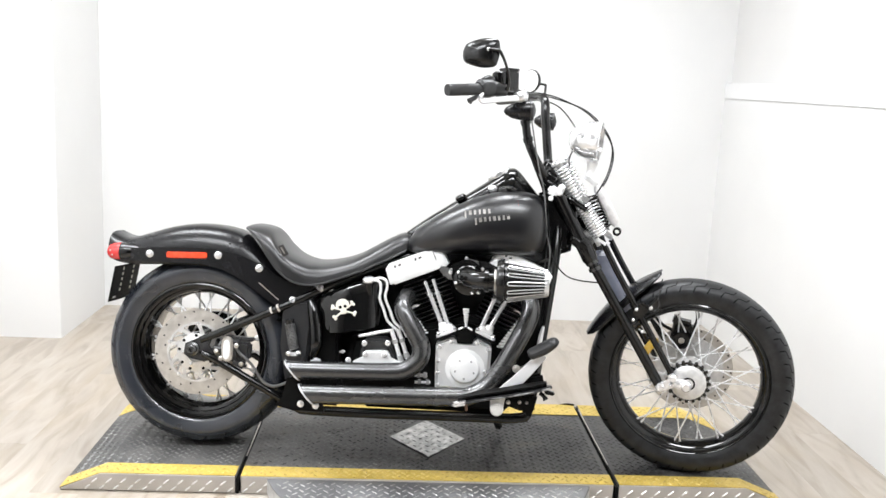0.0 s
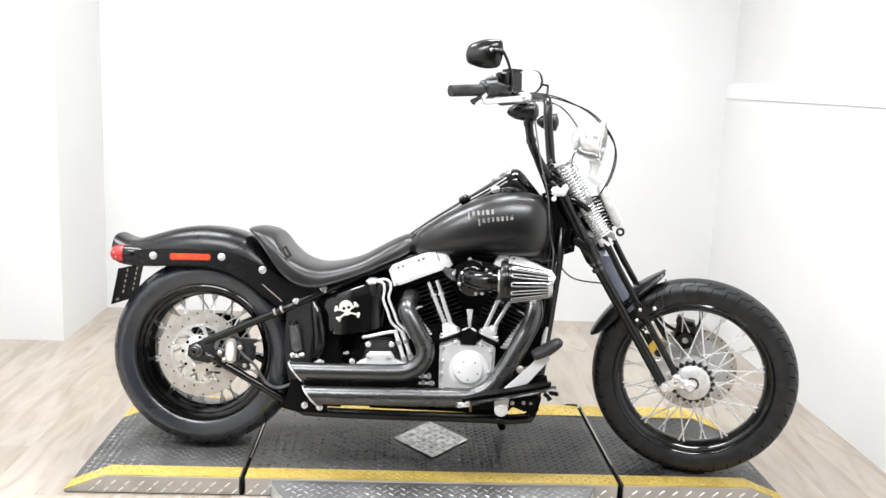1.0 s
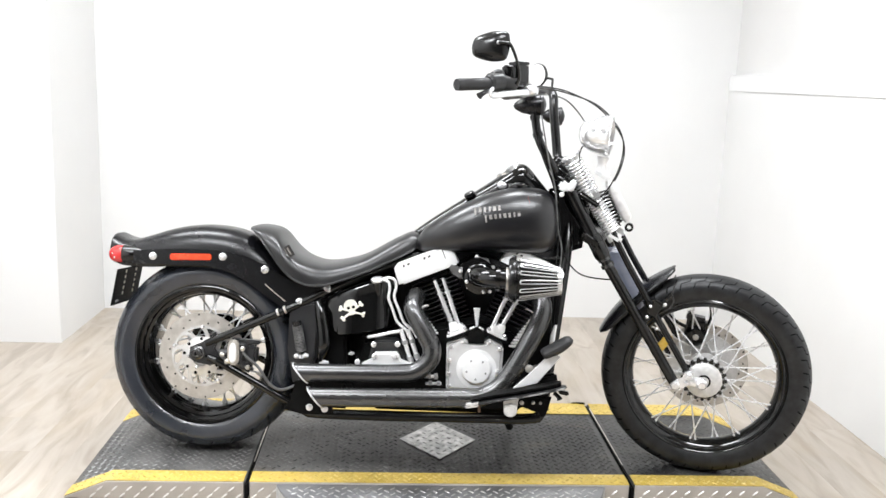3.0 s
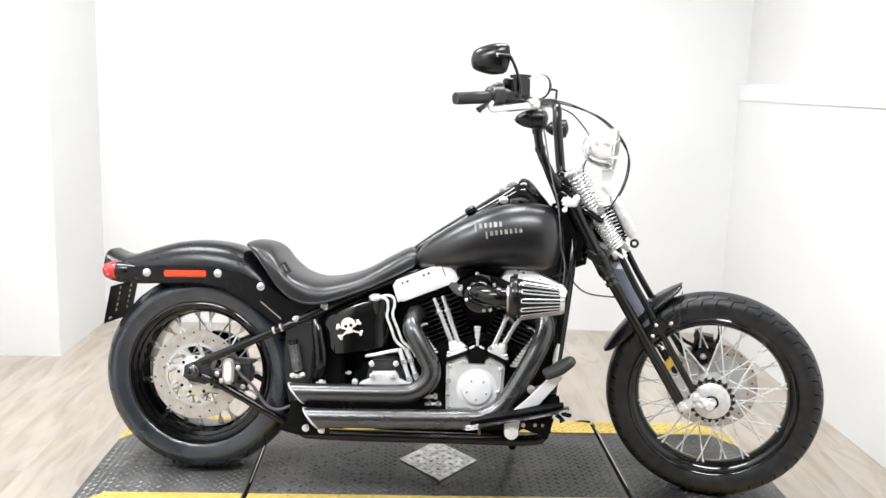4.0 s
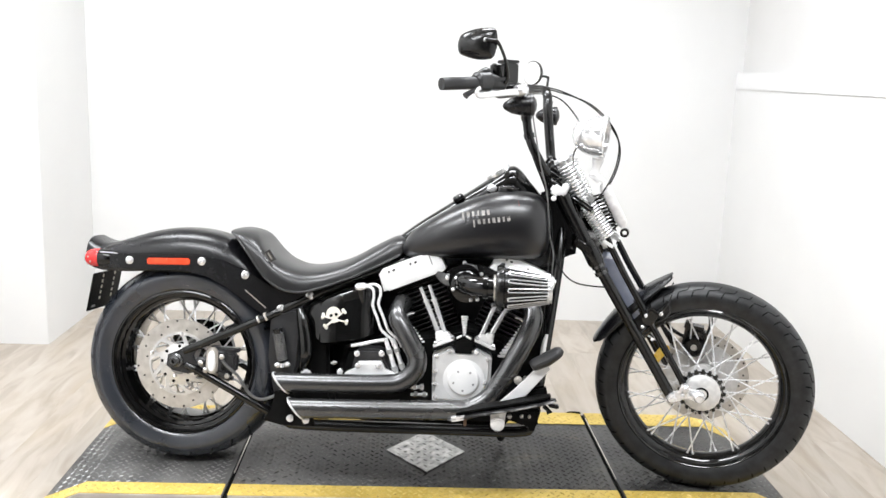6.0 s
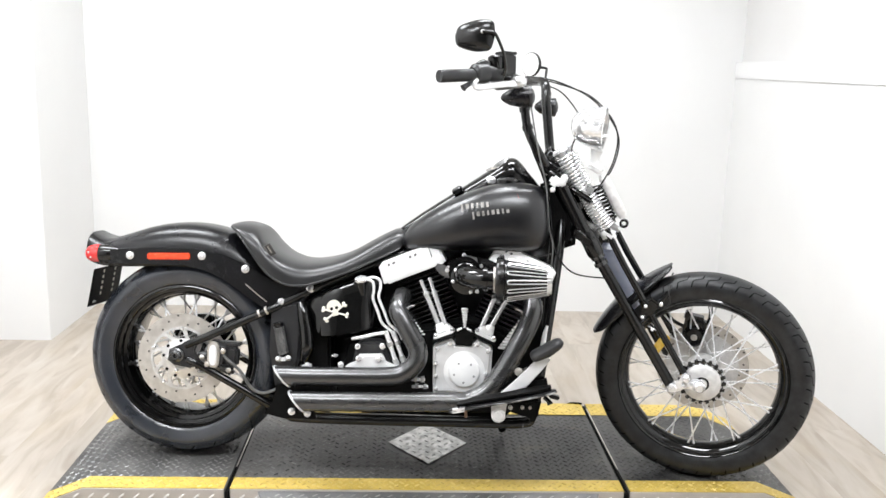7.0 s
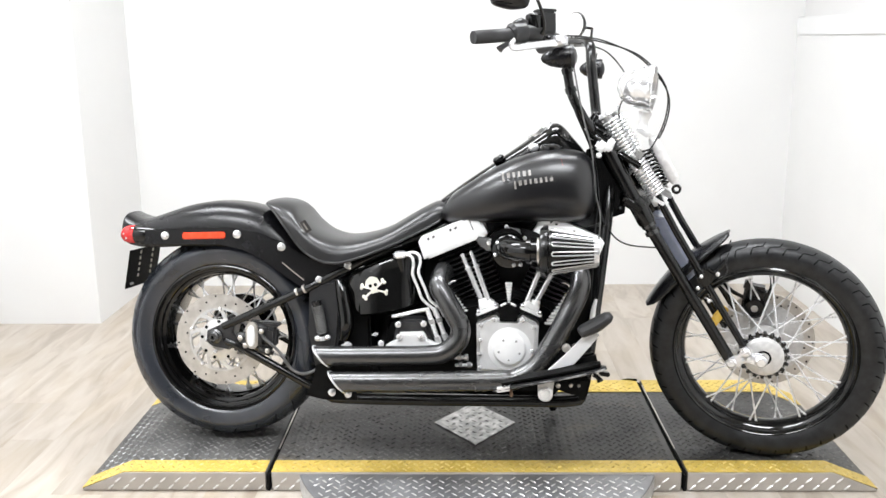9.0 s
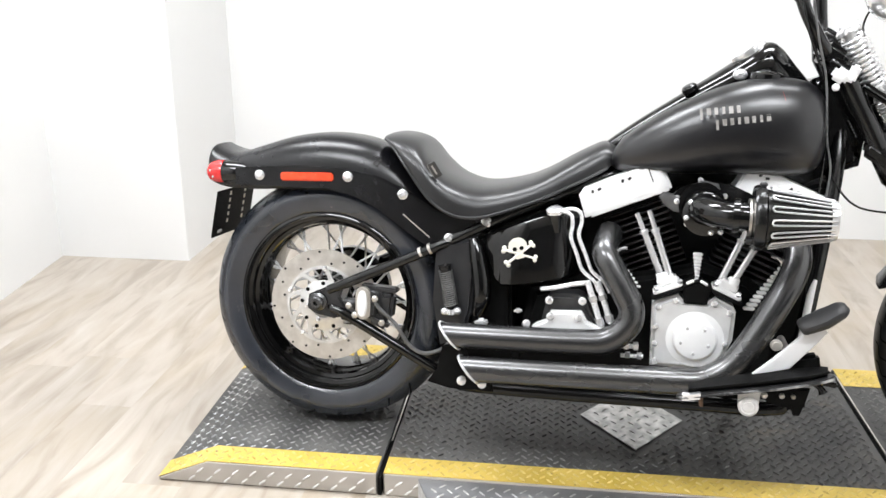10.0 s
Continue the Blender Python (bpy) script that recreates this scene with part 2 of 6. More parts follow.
# Worn yellow whose pale and dark tones also draw the lugs' shading.
YELLOWLUG = worn("worn_highlit_yellow_lug", (0.42, 0.30, 0.07), (0.72, 0.56, 0.22), 0.30, 0.45, 0.0, 30, 140, 0.05)
SCUFF = worn("dark_scuff", (0.22, 0.18, 0.14), (0.38, 0.32, 0.26), 0.5, 0.6, 0.0, 40, 200, 0.05)
GAP = worn("dark_seam_rubber", (0.003, 0.003, 0.003), (0.006, 0.006, 0.006), 0.6, 0.8, 0.0, 30, 200, 0.1, spec=0.1)


def glass_material():
    m, n, l, b = nodes_of("clear_lens_glass", (0.95, 0.95, 0.95), 0.03)
    b.inputs["Transmission Weight"].default_value = 1.0
    b.inputs["IOR"].default_value = 1.35
    return m


def mirror_material():
    return nodes_of("mirror_glass", (0.9, 0.9, 0.9), 0.01, 1.0)[0]


def floor_material():
    m, n, l, b = nodes_of("pale_oak_vinyl", (0.5, 0.42, 0.32), 0.4)
    tc, info = n.new("ShaderNodeTexCoord"), n.new("ShaderNodeObjectInfo")
    shift = n.new("ShaderNodeVectorMath")
    shift.operation = "ADD"
    l.new(tc.outputs["Object"], shift.inputs[0])
    comb = n.new("ShaderNodeCombineXYZ")
    for i, k in enumerate((37.0, 91.0, 13.0)):
        mu = n.new("ShaderNodeMath")
        mu.operation, mu.inputs[1].default_value = "MULTIPLY", k
        l.new(info.outputs["Random"], mu.inputs[0])
        l.new(mu.outputs[0], comb.inputs[i])
    l.new(comb.outputs[0], shift.inputs[1])
    mp = n.new("ShaderNodeMapping")
    mp.inputs["Scale"].default_value = (9, 1.6, 1)
    l.new(shift.outputs[0], mp.inputs[0])
    grain = n.new("ShaderNodeTexNoise")
    grain.inputs["Scale"].default_value, grain.inputs["Detail"].default_value, grain.inputs["Distortion"].default_value = 1.6, 8, 1.1
    l.new(mp.outputs[0], grain.inputs["Vector"])
    ramp = n.new("ShaderNodeValToRGB")
    cr = ramp.color_ramp
    cr.elements[0].position, cr.elements[0].color = 0.22, (0.268, 0.208, 0.145, 1)
    cr.elements[1].position, cr.elements[1].color = 0.78, (0.485, 0.435, 0.372, 1)
    e = cr.elements.new(0.5)
    e.color = (0.412, 0.350, 0.276, 1)
    l.new(grain.outputs["Fac"], ramp.inputs[0])
    hs = n.new("ShaderNodeHueSaturation")
    hs.inputs["Saturation"].default_value = 0.77
    mr = n.new("ShaderNodeMapRange")
    mr.inputs["To Min"].default_value, mr.inputs["To Max"].default_value = 0.92, 1.07
    l.new(info.outputs["Random"], mr.inputs["Value"])
    l.new(mr.outputs[0], hs.inputs["Value"])
    l.new(ramp.outputs[0], hs.inputs["Color"])
    stain, sr, mix = n.new("ShaderNodeTexNoise"), n.new("ShaderNodeMapRange"), n.new("ShaderNodeMix")
    stain.inputs["Scale"].default_value, stain.inputs["Detail"].default_value, stain.inputs["Distortion"].default_value = 3.4, 5, 0.6
    smap = n.new("ShaderNodeMapping")
    smap.inputs["Scale"].default_value = (1.6, 0.45, 1)
    l.new(shift.outputs[0], smap.inputs[0])
    l.new(smap.outputs[0], stain.inputs["Vector"])
    sr.inputs["From Min"].default_value, sr.inputs["From Max"].default_value = 0.48, 0.72
    sr.inputs["To Min"].default_value, sr.inputs["To Max"].default_value = 0.0, 0.56
    l.new(stain.outputs["Fac"], sr.inputs["Value"])
    mix.data_type = "RGBA"
    l.new(sr.outputs[0], mix.inputs[0])
    l.new(hs.outputs[0], mix.inputs[6])
    mix.inputs[7].default_value = (0.35, 0.28, 0.19, 1)
    l.new(mix.outputs[2], b.inputs["Base Color"])
    fine = n.new("ShaderNodeTexNoise")
    fine.inputs["Scale"].default_value, fine.inputs["Detail"].default_value = 30, 5
    l.new(mp.outputs[0], fine.inputs["Vector"])
    r2 = n.new("ShaderNodeMapRange")
    r2.inputs["To Min"].default_value, r2.inputs["To Max"].default_value = 0.3, 0.5
    l.new(grain.outputs["Fac"], r2.inputs["Value"])
    l.new(r2.outputs[0], b.inputs["Roughness"])
    bp = n.new("ShaderNodeBump")
    bp.inputs["Strength"].default_value, bp.inputs["Distance"].default_value = 0.15, 0.001
    l.new(fine.outputs["Fac"], bp.inputs["Height"])
    l.new(bp.outputs[0], b.inputs["Normal"])
    return m


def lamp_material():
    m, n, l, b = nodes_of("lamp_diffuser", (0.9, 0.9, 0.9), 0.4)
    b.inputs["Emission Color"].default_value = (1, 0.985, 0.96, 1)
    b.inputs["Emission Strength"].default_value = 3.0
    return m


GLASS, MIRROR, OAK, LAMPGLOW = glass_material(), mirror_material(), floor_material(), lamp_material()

# ---------------------------------------------------------------- mesh helpers


def V(*a):
    return Vector(a)


def spline(pts, n):
    """Points of a smooth curve through pts, n to each stretch."""
    pts = [Vector(p) for p in pts]
    if n <= 1 or len(pts) < 3:
        return pts
    out = []
    for i in range(len(pts) - 1):
        p0, p1, p2 = pts[max(i - 1, 0)], pts[i], pts[i + 1]
        p3 = pts[min(i + 2, len(pts) - 1)]
        for k in range(n):
            t = k / n
            out.append(0.5 * (2 * p1 + (p2 - p0) * t + (2 * p0 - 5 * p1 + 4 * p2 - p3) * t * t + (3 * p1 - p0 - 3 * p2 + p3) * t ** 3))
    out.append(pts[-1])
    return out


def loft(bm, rings, cap=True, closed=True):
    rows = [[bm.verts.new(p) for p in ring] for ring in rings]
    for a, b in zip(rows, rows[1:]):
        n = len(a)
        for i in range(n if closed else n - 1):
            bm.faces.new((a[i], a[(i + 1) % n], b[(i + 1) % n], b[i]))
    if cap:
        bm.faces.new(rows[0][::-1])
        bm.faces.new(rows[-1])
    return rows


def tube(bm, pts, r, seg=10, n=6, flat=1.0):
    """A round bar along a smooth line. r: one radius, or one for each point."""
    path = spline(pts, n)
    count = len(pts)
    rings, side = [], None
    for i, p in enumerate(path):
        d = (path[min(i + 1, len(path) - 1)] - path[max(i - 1, 0)]).normalized()
        if side is None:
            side = d.orthogonal().normalized() if abs(d.y) > 0.9 else d.cross(V(0, 1, 0)).normalized()
        side = (side - d * side.dot(d)).normalized()
        up = d.cross(side)
        if isinstance(r, (list, tuple)):
            f = i / max(len(path) - 1, 1) * (count - 1)
            k = min(int(f), count - 2)
            rr = r[k] + (r[k + 1] - r[k]) * (f - k)
        else:
            rr = r
        rings.append([p + side * (rr * math.cos(a)) + up * (rr * flat * math.sin(a)) for a in (2 * math.pi * j / seg for j in range(seg))])
    loft(bm, rings)


def lathe(bm, prof, c, axis, seg=32, cap=True):
    """Turns a profile of (radius, height) round an axis through c."""
    axis = Vector(axis).normalized()
    u = axis.orthogonal().normalized() if abs(axis.y) < 0.99 else V(1, 0, 0)
    u = (u - axis * u.dot(axis)).normalized()
    w = axis.cross(u)
    c = Vector(c)
    rings = [[c + axis * h + (u * math.cos(a) + w * math.sin(a)) * max(r, 1e-5) for a in (2 * math.pi * j / seg for j in range(seg))] for r, h in prof]
    loft(bm, rings, cap)


def ring_lathe(bm, prof, c, axis, seg=48):
    """The same for a closed profile: a ring."""
    lathe(bm, [*prof, prof[0]], c, axis, seg, False)
    bmesh.ops.remove_doubles(bm, verts=bm.verts, dist=1e-6)


def box(bm, c, s, rot=(0, 0, 0), bev=0.0, seg=2):
    m = pose(*c, *rot)
    made = bmesh.ops.create_cube(bm, size=1.0, matrix=m @ Matrix.Diagonal((*s, 1)))
    if bev:
        edges = {e for v in made["verts"] for e in v.link_edges}
        bmesh.ops.bevel(bm, geom=list(edges), offset=bev, segments=seg, affect="EDGES", clamp_overlap=True)


def prism(bm, outline, y0, y1, bev=0.0, seg=2):
    """A plate: an outline in x and z, from y0 to y1."""
    a = [bm.verts.new((x, y0, z)) for x, z in outline]
    b = [bm.verts.new((x, y1, z)) for x, z in outline]
    n = len(a)
    faces = [bm.faces.new(a), bm.faces.new(b[::-1])]
    for i in range(n):
        faces.append(bm.faces.new((a[i], b[i], b[(i + 1) % n], a[(i + 1) % n])))
    bmesh.ops.recalc_face_normals(bm, faces=faces)
    if bev:
        edges = {e for f in faces[:2] for e in f.edges}
        bmesh.ops.bevel(bm, geom=list(edges), offset=bev, segments=seg, affect="EDGES", clamp_overlap=True)


def ball(bm, c, s, rot=(0, 0, 0), u=20, v=12):
    bmesh.ops.create_uvsphere(bm, u_segments=u, v_segments=v, radius=1.0, matrix=pose(*c, *rot) @ Matrix.Diagonal((*s, 1)))


def link_mesh(name, bm, material, angle=38):
    me = bpy.data.meshes.new(name)
    bmesh.ops.recalc_face_normals(bm, faces=bm.faces)
    bm.to_mesh(me)
    bm.free()
    me.materials.append(material)
    me.polygons.foreach_set("use_smooth", [True] * len(me.polygons))
    me.set_sharp_from_angle(angle=radians(angle))
    return me


def part(name, bm, material, parent=None, label="", steer=False, angle=38):
    if steer:
        bm.transform(STEER)
    ob = new(name, link_mesh(name, bm, material, angle))
    ob.parent = parent
    if label:
        ob["label"] = label
    return ob


def shared(name, me, parent, m=None):
    ob = new(name, me)
    ob.parent = parent
    if m is not None:
        ob.matrix_basis = m
    return ob


def setting(name, bm, material, label, category):
    ob = part(name, bm, material, None, "", angle=30)
    return tagged(ob, label, category, "", "structure")


# ---------------------------------------------------------------- the room
BACK, RIGHT, LEFT, REAR = 1.892, 1.603, -2.306, -5.4
PILX, PILY = -1.746, 1.243
LEDGE, RECESS = 1.300, 0.03
T = 0.15
HALFWAY = -3.1


def slab(lo, hi, bev=0.0):
    bm = bmesh.new()
    box(bm, [(a + b) / 2 for a, b in zip(lo, hi)], [b - a for a, b in zip(lo, hi)], (0, 0, 0), bev)
    return bm


setting("floor", slab((LEFT - T, REAR - T, FLOOR - 0.12), (RIGHT + T + RECESS, BACK + T, FLOOR - 0.004)), GAP, "pale oak-look plank floor of the showroom", "floor")
setting("wall_north", slab((PILX, BACK, FLOOR - 0.004), (RIGHT + RECESS + T, BACK + T, CEIL)), WALL, "plain white painted back wall behind the motorcycle", "wall")
setting("wall_pier", slab((LEFT - T, PILY, FLOOR - 0.004), (PILX, BACK + T, CEIL), 0.003), WALL, "white boxed-out pier beside the back wall", "wall")
# the side wall stands a few degrees out of square and comes inwards away from the pier
LEAN = 0.09
bm = bmesh.new()
loft(bm, [[V(LEFT - T, PILY, z), V(LEFT, PILY, z), V(LEFT + LEAN * (PILY - HALFWAY), HALFWAY, z), V(LEFT - T, HALFWAY, z)] for z in (FLOOR - 0.004, CEIL)])
setting("wall_west", bm, WALL, "plain white side wall beyond the rear wheel", "wall")
setting("wall_east", slab((RIGHT, HALFWAY, FLOOR - 0.004), (RIGHT + RECESS + T, BACK, LEDGE)), WALL, "white lower side wall below a smooth rail", "wall")
setting("wall_east_upper", slab((RIGHT + RECESS, HALFWAY, LEDGE), (RIGHT + RECESS + T, BACK, CEIL)), WALLUP, "pale grey upper side wall above the white rail", "wall")
setting("trim", slab((RIGHT - 0.006, HALFWAY, 1.214), (RIGHT + RECESS, BACK - 0.002, LEDGE + 0.003), 0.006), TRIMWHITE, "smooth white rail along the side wall under the grey upper part", "rail")
# Unseen walls behind the camera, added and dimmed to keep black reflections dark.
setting("wall_west_rear", slab((LEFT - T, REAR, FLOOR - 0.004), (LEFT, HALFWAY, CEIL)), SIDEWALL, "unseen side wall, dimmed to shape the reflections", "wall")
setting("wall_east_rear", slab((RIGHT + RECESS, REAR, FLOOR - 0.004), (RIGHT + RECESS + T, HALFWAY, CEIL)), SIDEWALL, "unseen side wall, dimmed to shape the reflections", "wall")
setting("wall_south", slab((LEFT - T, REAR - T, FLOOR - 0.004), (RIGHT + RECESS + T, REAR, CEIL)), SOUTHWALL, "unseen wall closing the room, darkened to shape the reflections", "wall")
setting("ceiling", slab((LEFT - T, REAR - T, CEIL), (RIGHT + RECESS + T, BACK + T, CEIL + 0.1)), CEILING, "plain white ceiling of the showroom", "ceiling")

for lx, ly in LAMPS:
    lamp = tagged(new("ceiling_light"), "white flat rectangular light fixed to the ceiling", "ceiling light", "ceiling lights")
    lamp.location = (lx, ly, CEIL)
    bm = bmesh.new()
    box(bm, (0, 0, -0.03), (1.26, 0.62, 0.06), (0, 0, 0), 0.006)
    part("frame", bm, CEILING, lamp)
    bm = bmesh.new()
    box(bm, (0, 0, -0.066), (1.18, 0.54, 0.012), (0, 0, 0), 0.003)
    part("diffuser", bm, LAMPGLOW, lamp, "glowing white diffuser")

# ---------------------------------------------------------------- display platform
PY0, PY1 = -0.34, 0.37
SEAM_L, SEAM_R = -0.62, 0.575
IN_L, OUT_L, IN_R, OUT_R = -1.045, -1.172, 1.0, 1.13
STRIPE_F, STRIPE_B = 0.072, 0.11
TT = (-0.02, -0.178, 0.537)


def lugs(name, spots, length, width, height, parent, material, frame_of):
    """Raised tread lugs as one mesh: spots are (u, v, turn), frame_of maps them on to a plate."""
    verts, faces = [], []
    for u, v, turn in spots:
        c, s = math.cos(turn), math.sin(turn)
        k = len(verts)
        foot = ((-length / 2, 0), (-length / 4, width / 2), (length / 4, width / 2), (length / 2, 0), (length / 4, -width / 2), (-length / 4, -width / 2))
        for a, b in foot:
            verts.append(frame_of(u + a * c - b * s, v + a * s + b * c, 0.0))
        for a in (-length / 4, length / 4):
            verts.append(frame_of(u + a * c, v + a * s, height))
        faces += [(k, k + 1, k + 6), (k + 1, k + 2, k + 7, k + 6), (k + 2, k + 3, k + 7), (k + 3, k + 4, k + 7), (k + 4, k + 5, k + 6, k + 7), (k + 5, k, k + 6)]
    me = bpy.data.meshes.new(name)
    me.from_pydata(verts, [], faces)
    me.materials.append(material)
    ob = new(name, me)
    ob.parent = parent
    ob["kind"] = "stuff"
    return ob


def tread_spots(u0, u1, v0, v1, step, keep=lambda u, v: True, single=None):
    """Lug places on a diagonal lattice, columns leaning by turns to either side."""
    out, i, u = [], 0, u0
    while u <= u1:
        v = v0 + (step / 2 if i % 2 else 0)
        while v <= v1:
            if keep(u, v):
                out.append((u, v, single if single is not None else radians(45 if i % 2 else -45)))
            v += step
        u += step / 2
        i += 1
    return out


platform = tagged(new("display_platform"), "low dark tread-plate platform with worn yellow edges", "platform")
STEP = 0.031
LUG = 0.0022


def end_section(s, x_seam, x_in, x_out):
    """One end of the platform: a short flat top and a steep ramp down to the floor. s: +1 for the end at larger x."""
    base = FLOOR + 0.001
    prof = [(x_seam, 0), (x_in, 0), (x_out, base + 0.006), (x_out, base), (x_seam, base)]
    bm = bmesh.new()
    prism(bm, prof, PY0 + 0.003, PY1 - 0.003, 0.0015, 1)
    sec = part("ramp", bm, LITPLATE if s < 0 else PLATE, platform, "dark tread-plate end ramp")
    slope = math.hypot(x_out - x_in, base + 0.006)
    dx, dz = (x_out - x_in) / slope, (base + 0.006) / slope

    def on_top(u, v, h):
        return (x_seam + s * u, v, h)

    def on_slope(u, v, h):
        return (x_in + dx * u - s * dz * h, v, dz * u + abs(dx) * h)

    flat = abs(x_in - x_seam)
    lugs("tread", tread_spots(0.02, flat - 0.008, PY0 + STRIPE_F + 0.01, PY1 - STRIPE_B - 0.01, STEP), 0.0205, 0.0056, LUG, sec, LITLUG if s < 0 else TREAD, on_top)
    lugs("tread", tread_spots(0.01, slope - 0.012, PY0 + STRIPE_F + 0.01, PY1 - STRIPE_B - 0.01, STEP), 0.0205, 0.0056, LUG, sec, LITLUG, on_slope)
    for y0, y1 in ((PY0, PY0 + STRIPE_F), (PY1 - STRIPE_B, PY1)):
        bm = bmesh.new()
        w = 0.0016
        line = [(x_seam + s * 0.004, w), (x_in, w), (x_out, base + 0.008)]
        rings = [[V(x, y0, z - 0.0012), V(x, y0, z), V(x, y1, z), V(x, y1, z - 0.0012)] for x, z in line]
        loft(bm, rings)
        stripe = part("edge_stripe", bm, YELLOW, sec, "worn yellow painted edge stripe")
        lugs("tread", tread_spots(0.016, flat - 0.006, y0 + 0.012, y1 - 0.008, STEP), 0.0205, 0.0056, 0.0032, sec, YELLOWLUG, lambda u, v, h: (x_seam + s * u, v, h + w))
        lugs("tread", tread_spots(0.01, slope - 0.012, y0 + 0.012, y1 - 0.008, STEP), 0.0205, 0.0056, 0.0032, sec, YELLOWLUG, lambda u, v, h: (x_in + dx * u, v, dz * u + h + w))
    for y, o in ((PY0, -1), (PY1, 1)):
        bm = bmesh.new()
        prism(bm, [(x_seam + s * 0.004, -0.001), (x_in, -0.001), (x_out - s * 0.004, base + 0.006), (x_out - s * 0.004, base + 0.002), (x_seam + s * 0.004, base + 0.002)], y - 0.003, y + 0.003, 0.001, 1)
        skirt = part("skirt", bm, SKIRT, sec, "dusty bare tread-plate side skirt")

        def keep(u, v):
            x = u * s + x_seam
            lim = 0 if abs(x - x_seam) < flat else (abs(x - x_seam) - flat) * base / (slope * abs(dx))
            return base + 0.008 < v < lim - 0.009
        lugs("tread", tread_spots(0.018, flat + slope, base + 0.012, 0.0, 0.044, keep, radians(40 * s)), 0.027, 0.0062, 0.003, sec, SKIRTLUG, lambda u, v, h: (x_seam + s * u, y + o * (0.003 + h), v))
    return sec


end_section(-1, SEAM_L - 0.008, IN_L, OUT_L)
end_section(1, SEAM_R + 0.008, IN_R, OUT_R)

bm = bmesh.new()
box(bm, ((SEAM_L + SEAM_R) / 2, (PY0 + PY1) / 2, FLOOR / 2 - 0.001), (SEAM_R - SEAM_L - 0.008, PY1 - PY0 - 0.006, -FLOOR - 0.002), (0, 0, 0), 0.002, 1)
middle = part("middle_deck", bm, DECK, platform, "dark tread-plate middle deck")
DIA = (-0.02, 0.0, 0.132, 0.164)


def off_diamond(u, v):
    return abs(u - DIA[0]) / (DIA[2] + 0.02) + abs(v - DIA[1]) / (DIA[3] + 0.02) > 1


deck_rng = random.Random(7)
deck_spots = tread_spots(SEAM_L + 0.02, SEAM_R - 0.015, PY0 + STRIPE_F + 0.01, PY1 - STRIPE_B - 0.008, STEP, off_diamond)
# More lugs take the paler copy where the deck catches light.
lit_spots = [deck_rng.random() < 0.95 - 1.1 * (u - SEAM_L) for u, v, a in deck_spots]
lugs("tread", [p for p, k in zip(deck_spots, lit_spots) if not k], 0.0205, 0.0056, LUG, middle, TREAD, lambda u, v, h: (u, v, h))
lugs("tread", [p for p, k in zip(deck_spots, lit_spots) if k], 0.0205, 0.0056, LUG, middle, LITLUG, lambda u, v, h: (u, v, h))
for y0, y1 in ((PY0, PY0 + STRIPE_F), (PY1 - STRIPE_B, PY1)):
    bm = bmesh.new()
    box(bm, ((SEAM_L + SEAM_R) / 2, (y0 + y1) / 2, 0.0008), (SEAM_R - SEAM_L - 0.012, y1 - y0, 0.0016))
    part("edge_stripe", bm, YELLOW, middle, "worn yellow painted edge stripe")
    lugs("tread", tread_spots(SEAM_L + 0.02, SEAM_R - 0.015, y0 + 0.012, y1 - 0.008, STEP), 0.0205, 0.0056, 0.0032, middle, YELLOWLUG, lambda u, v, h: (u, v, h + 0.0016))
for y, o in ((PY0, -1), (PY1, 1)):
    bm = bmesh.new()
    box(bm, ((SEAM_L + SEAM_R) / 2, y, (FLOOR + 0.001) / 2), (SEAM_R - SEAM_L - 0.016, 0.006, -FLOOR - 0.003), (0, 0, 0), 0.001, 1)
    part("skirt", bm, SKIRT, middle, "dusty bare tread-plate side skirt")
    lugs("tread", tread_spots(SEAM_L + 0.02, SEAM_R - 0.015, FLOOR + 0.012, -0.010, 0.044, lambda u, v: True, radians(40)), 0.027, 0.0062, 0.003, middle, SKIRTLUG, lambda u, v, h: (u, y + o * (0.003 + h), v))
bm = bmesh.new()
prism(bm, [(DIA[0] - DIA[2], 0), (DIA[0], DIA[3]), (DIA[0] + DIA[2], 0), (DIA[0], -DIA[3])], 0.0, 0.003, 0.001, 1)
bm.transform(Matrix.Rotation(radians(-90), 4, "X") @ Matrix.Scale(-1, 4, (0, 1, 0)))
inlay = part("diamond_inlay", bm, INLAY, middle, "bright bare tread-plate diamond inlay")
lugs("tread", tread_spots(DIA[0] - DIA[2], DIA[0] + DIA[2], -DIA[3], DIA[3], 0.043, lambda u, v: abs(u - DIA[0]) / (DIA[2] - 0.012) + abs(v) / (DIA[3] - 0.012) < 1), 0.020, 0.0046, LUG, middle, INLAY, lambda u, v, h: (u, v, h + 0.003))
for x in (SEAM_L - 0.004, SEAM_R + 0.004):
    bm = bmesh.new()
    box(bm, (x, (PY0 + PY1) / 2, FLOOR / 2 - 0.004), (0.0082, PY1 - PY0 + 0.004, -FLOOR - 0.01))
    part("seam", bm, GAP, platform, "dark open seam")
    bm = bmesh.new()
    box(bm, (x + 0.0036, (PY0 + PY1) / 2 + 0.05, 0.0006), (0.0042, PY1 - PY0 - 0.20, 0.0026), (0, 0, 0), 0.0005, 1)
    part("seam_edge", bm, STEEL, platform, "worn bright steel edge of the seam")

bm = bmesh.new()
tube(bm, [(0.47, 0.49, FLOOR + 0.004), (0.50, 0.45, FLOOR + 0.006), (0.53, 0.385, -0.004), (0.572, 0.362, 0.005)], 0.004, 8, 4)
part("seam_cord", bm, GAP, platform, "thin dark cord at the seam's far end")

turntable = tagged(new("turntable"), "bare tread-plate turntable disc set into the platform edge", "turntable")
bm = bmesh.new()
cut = PY0 - 0.004


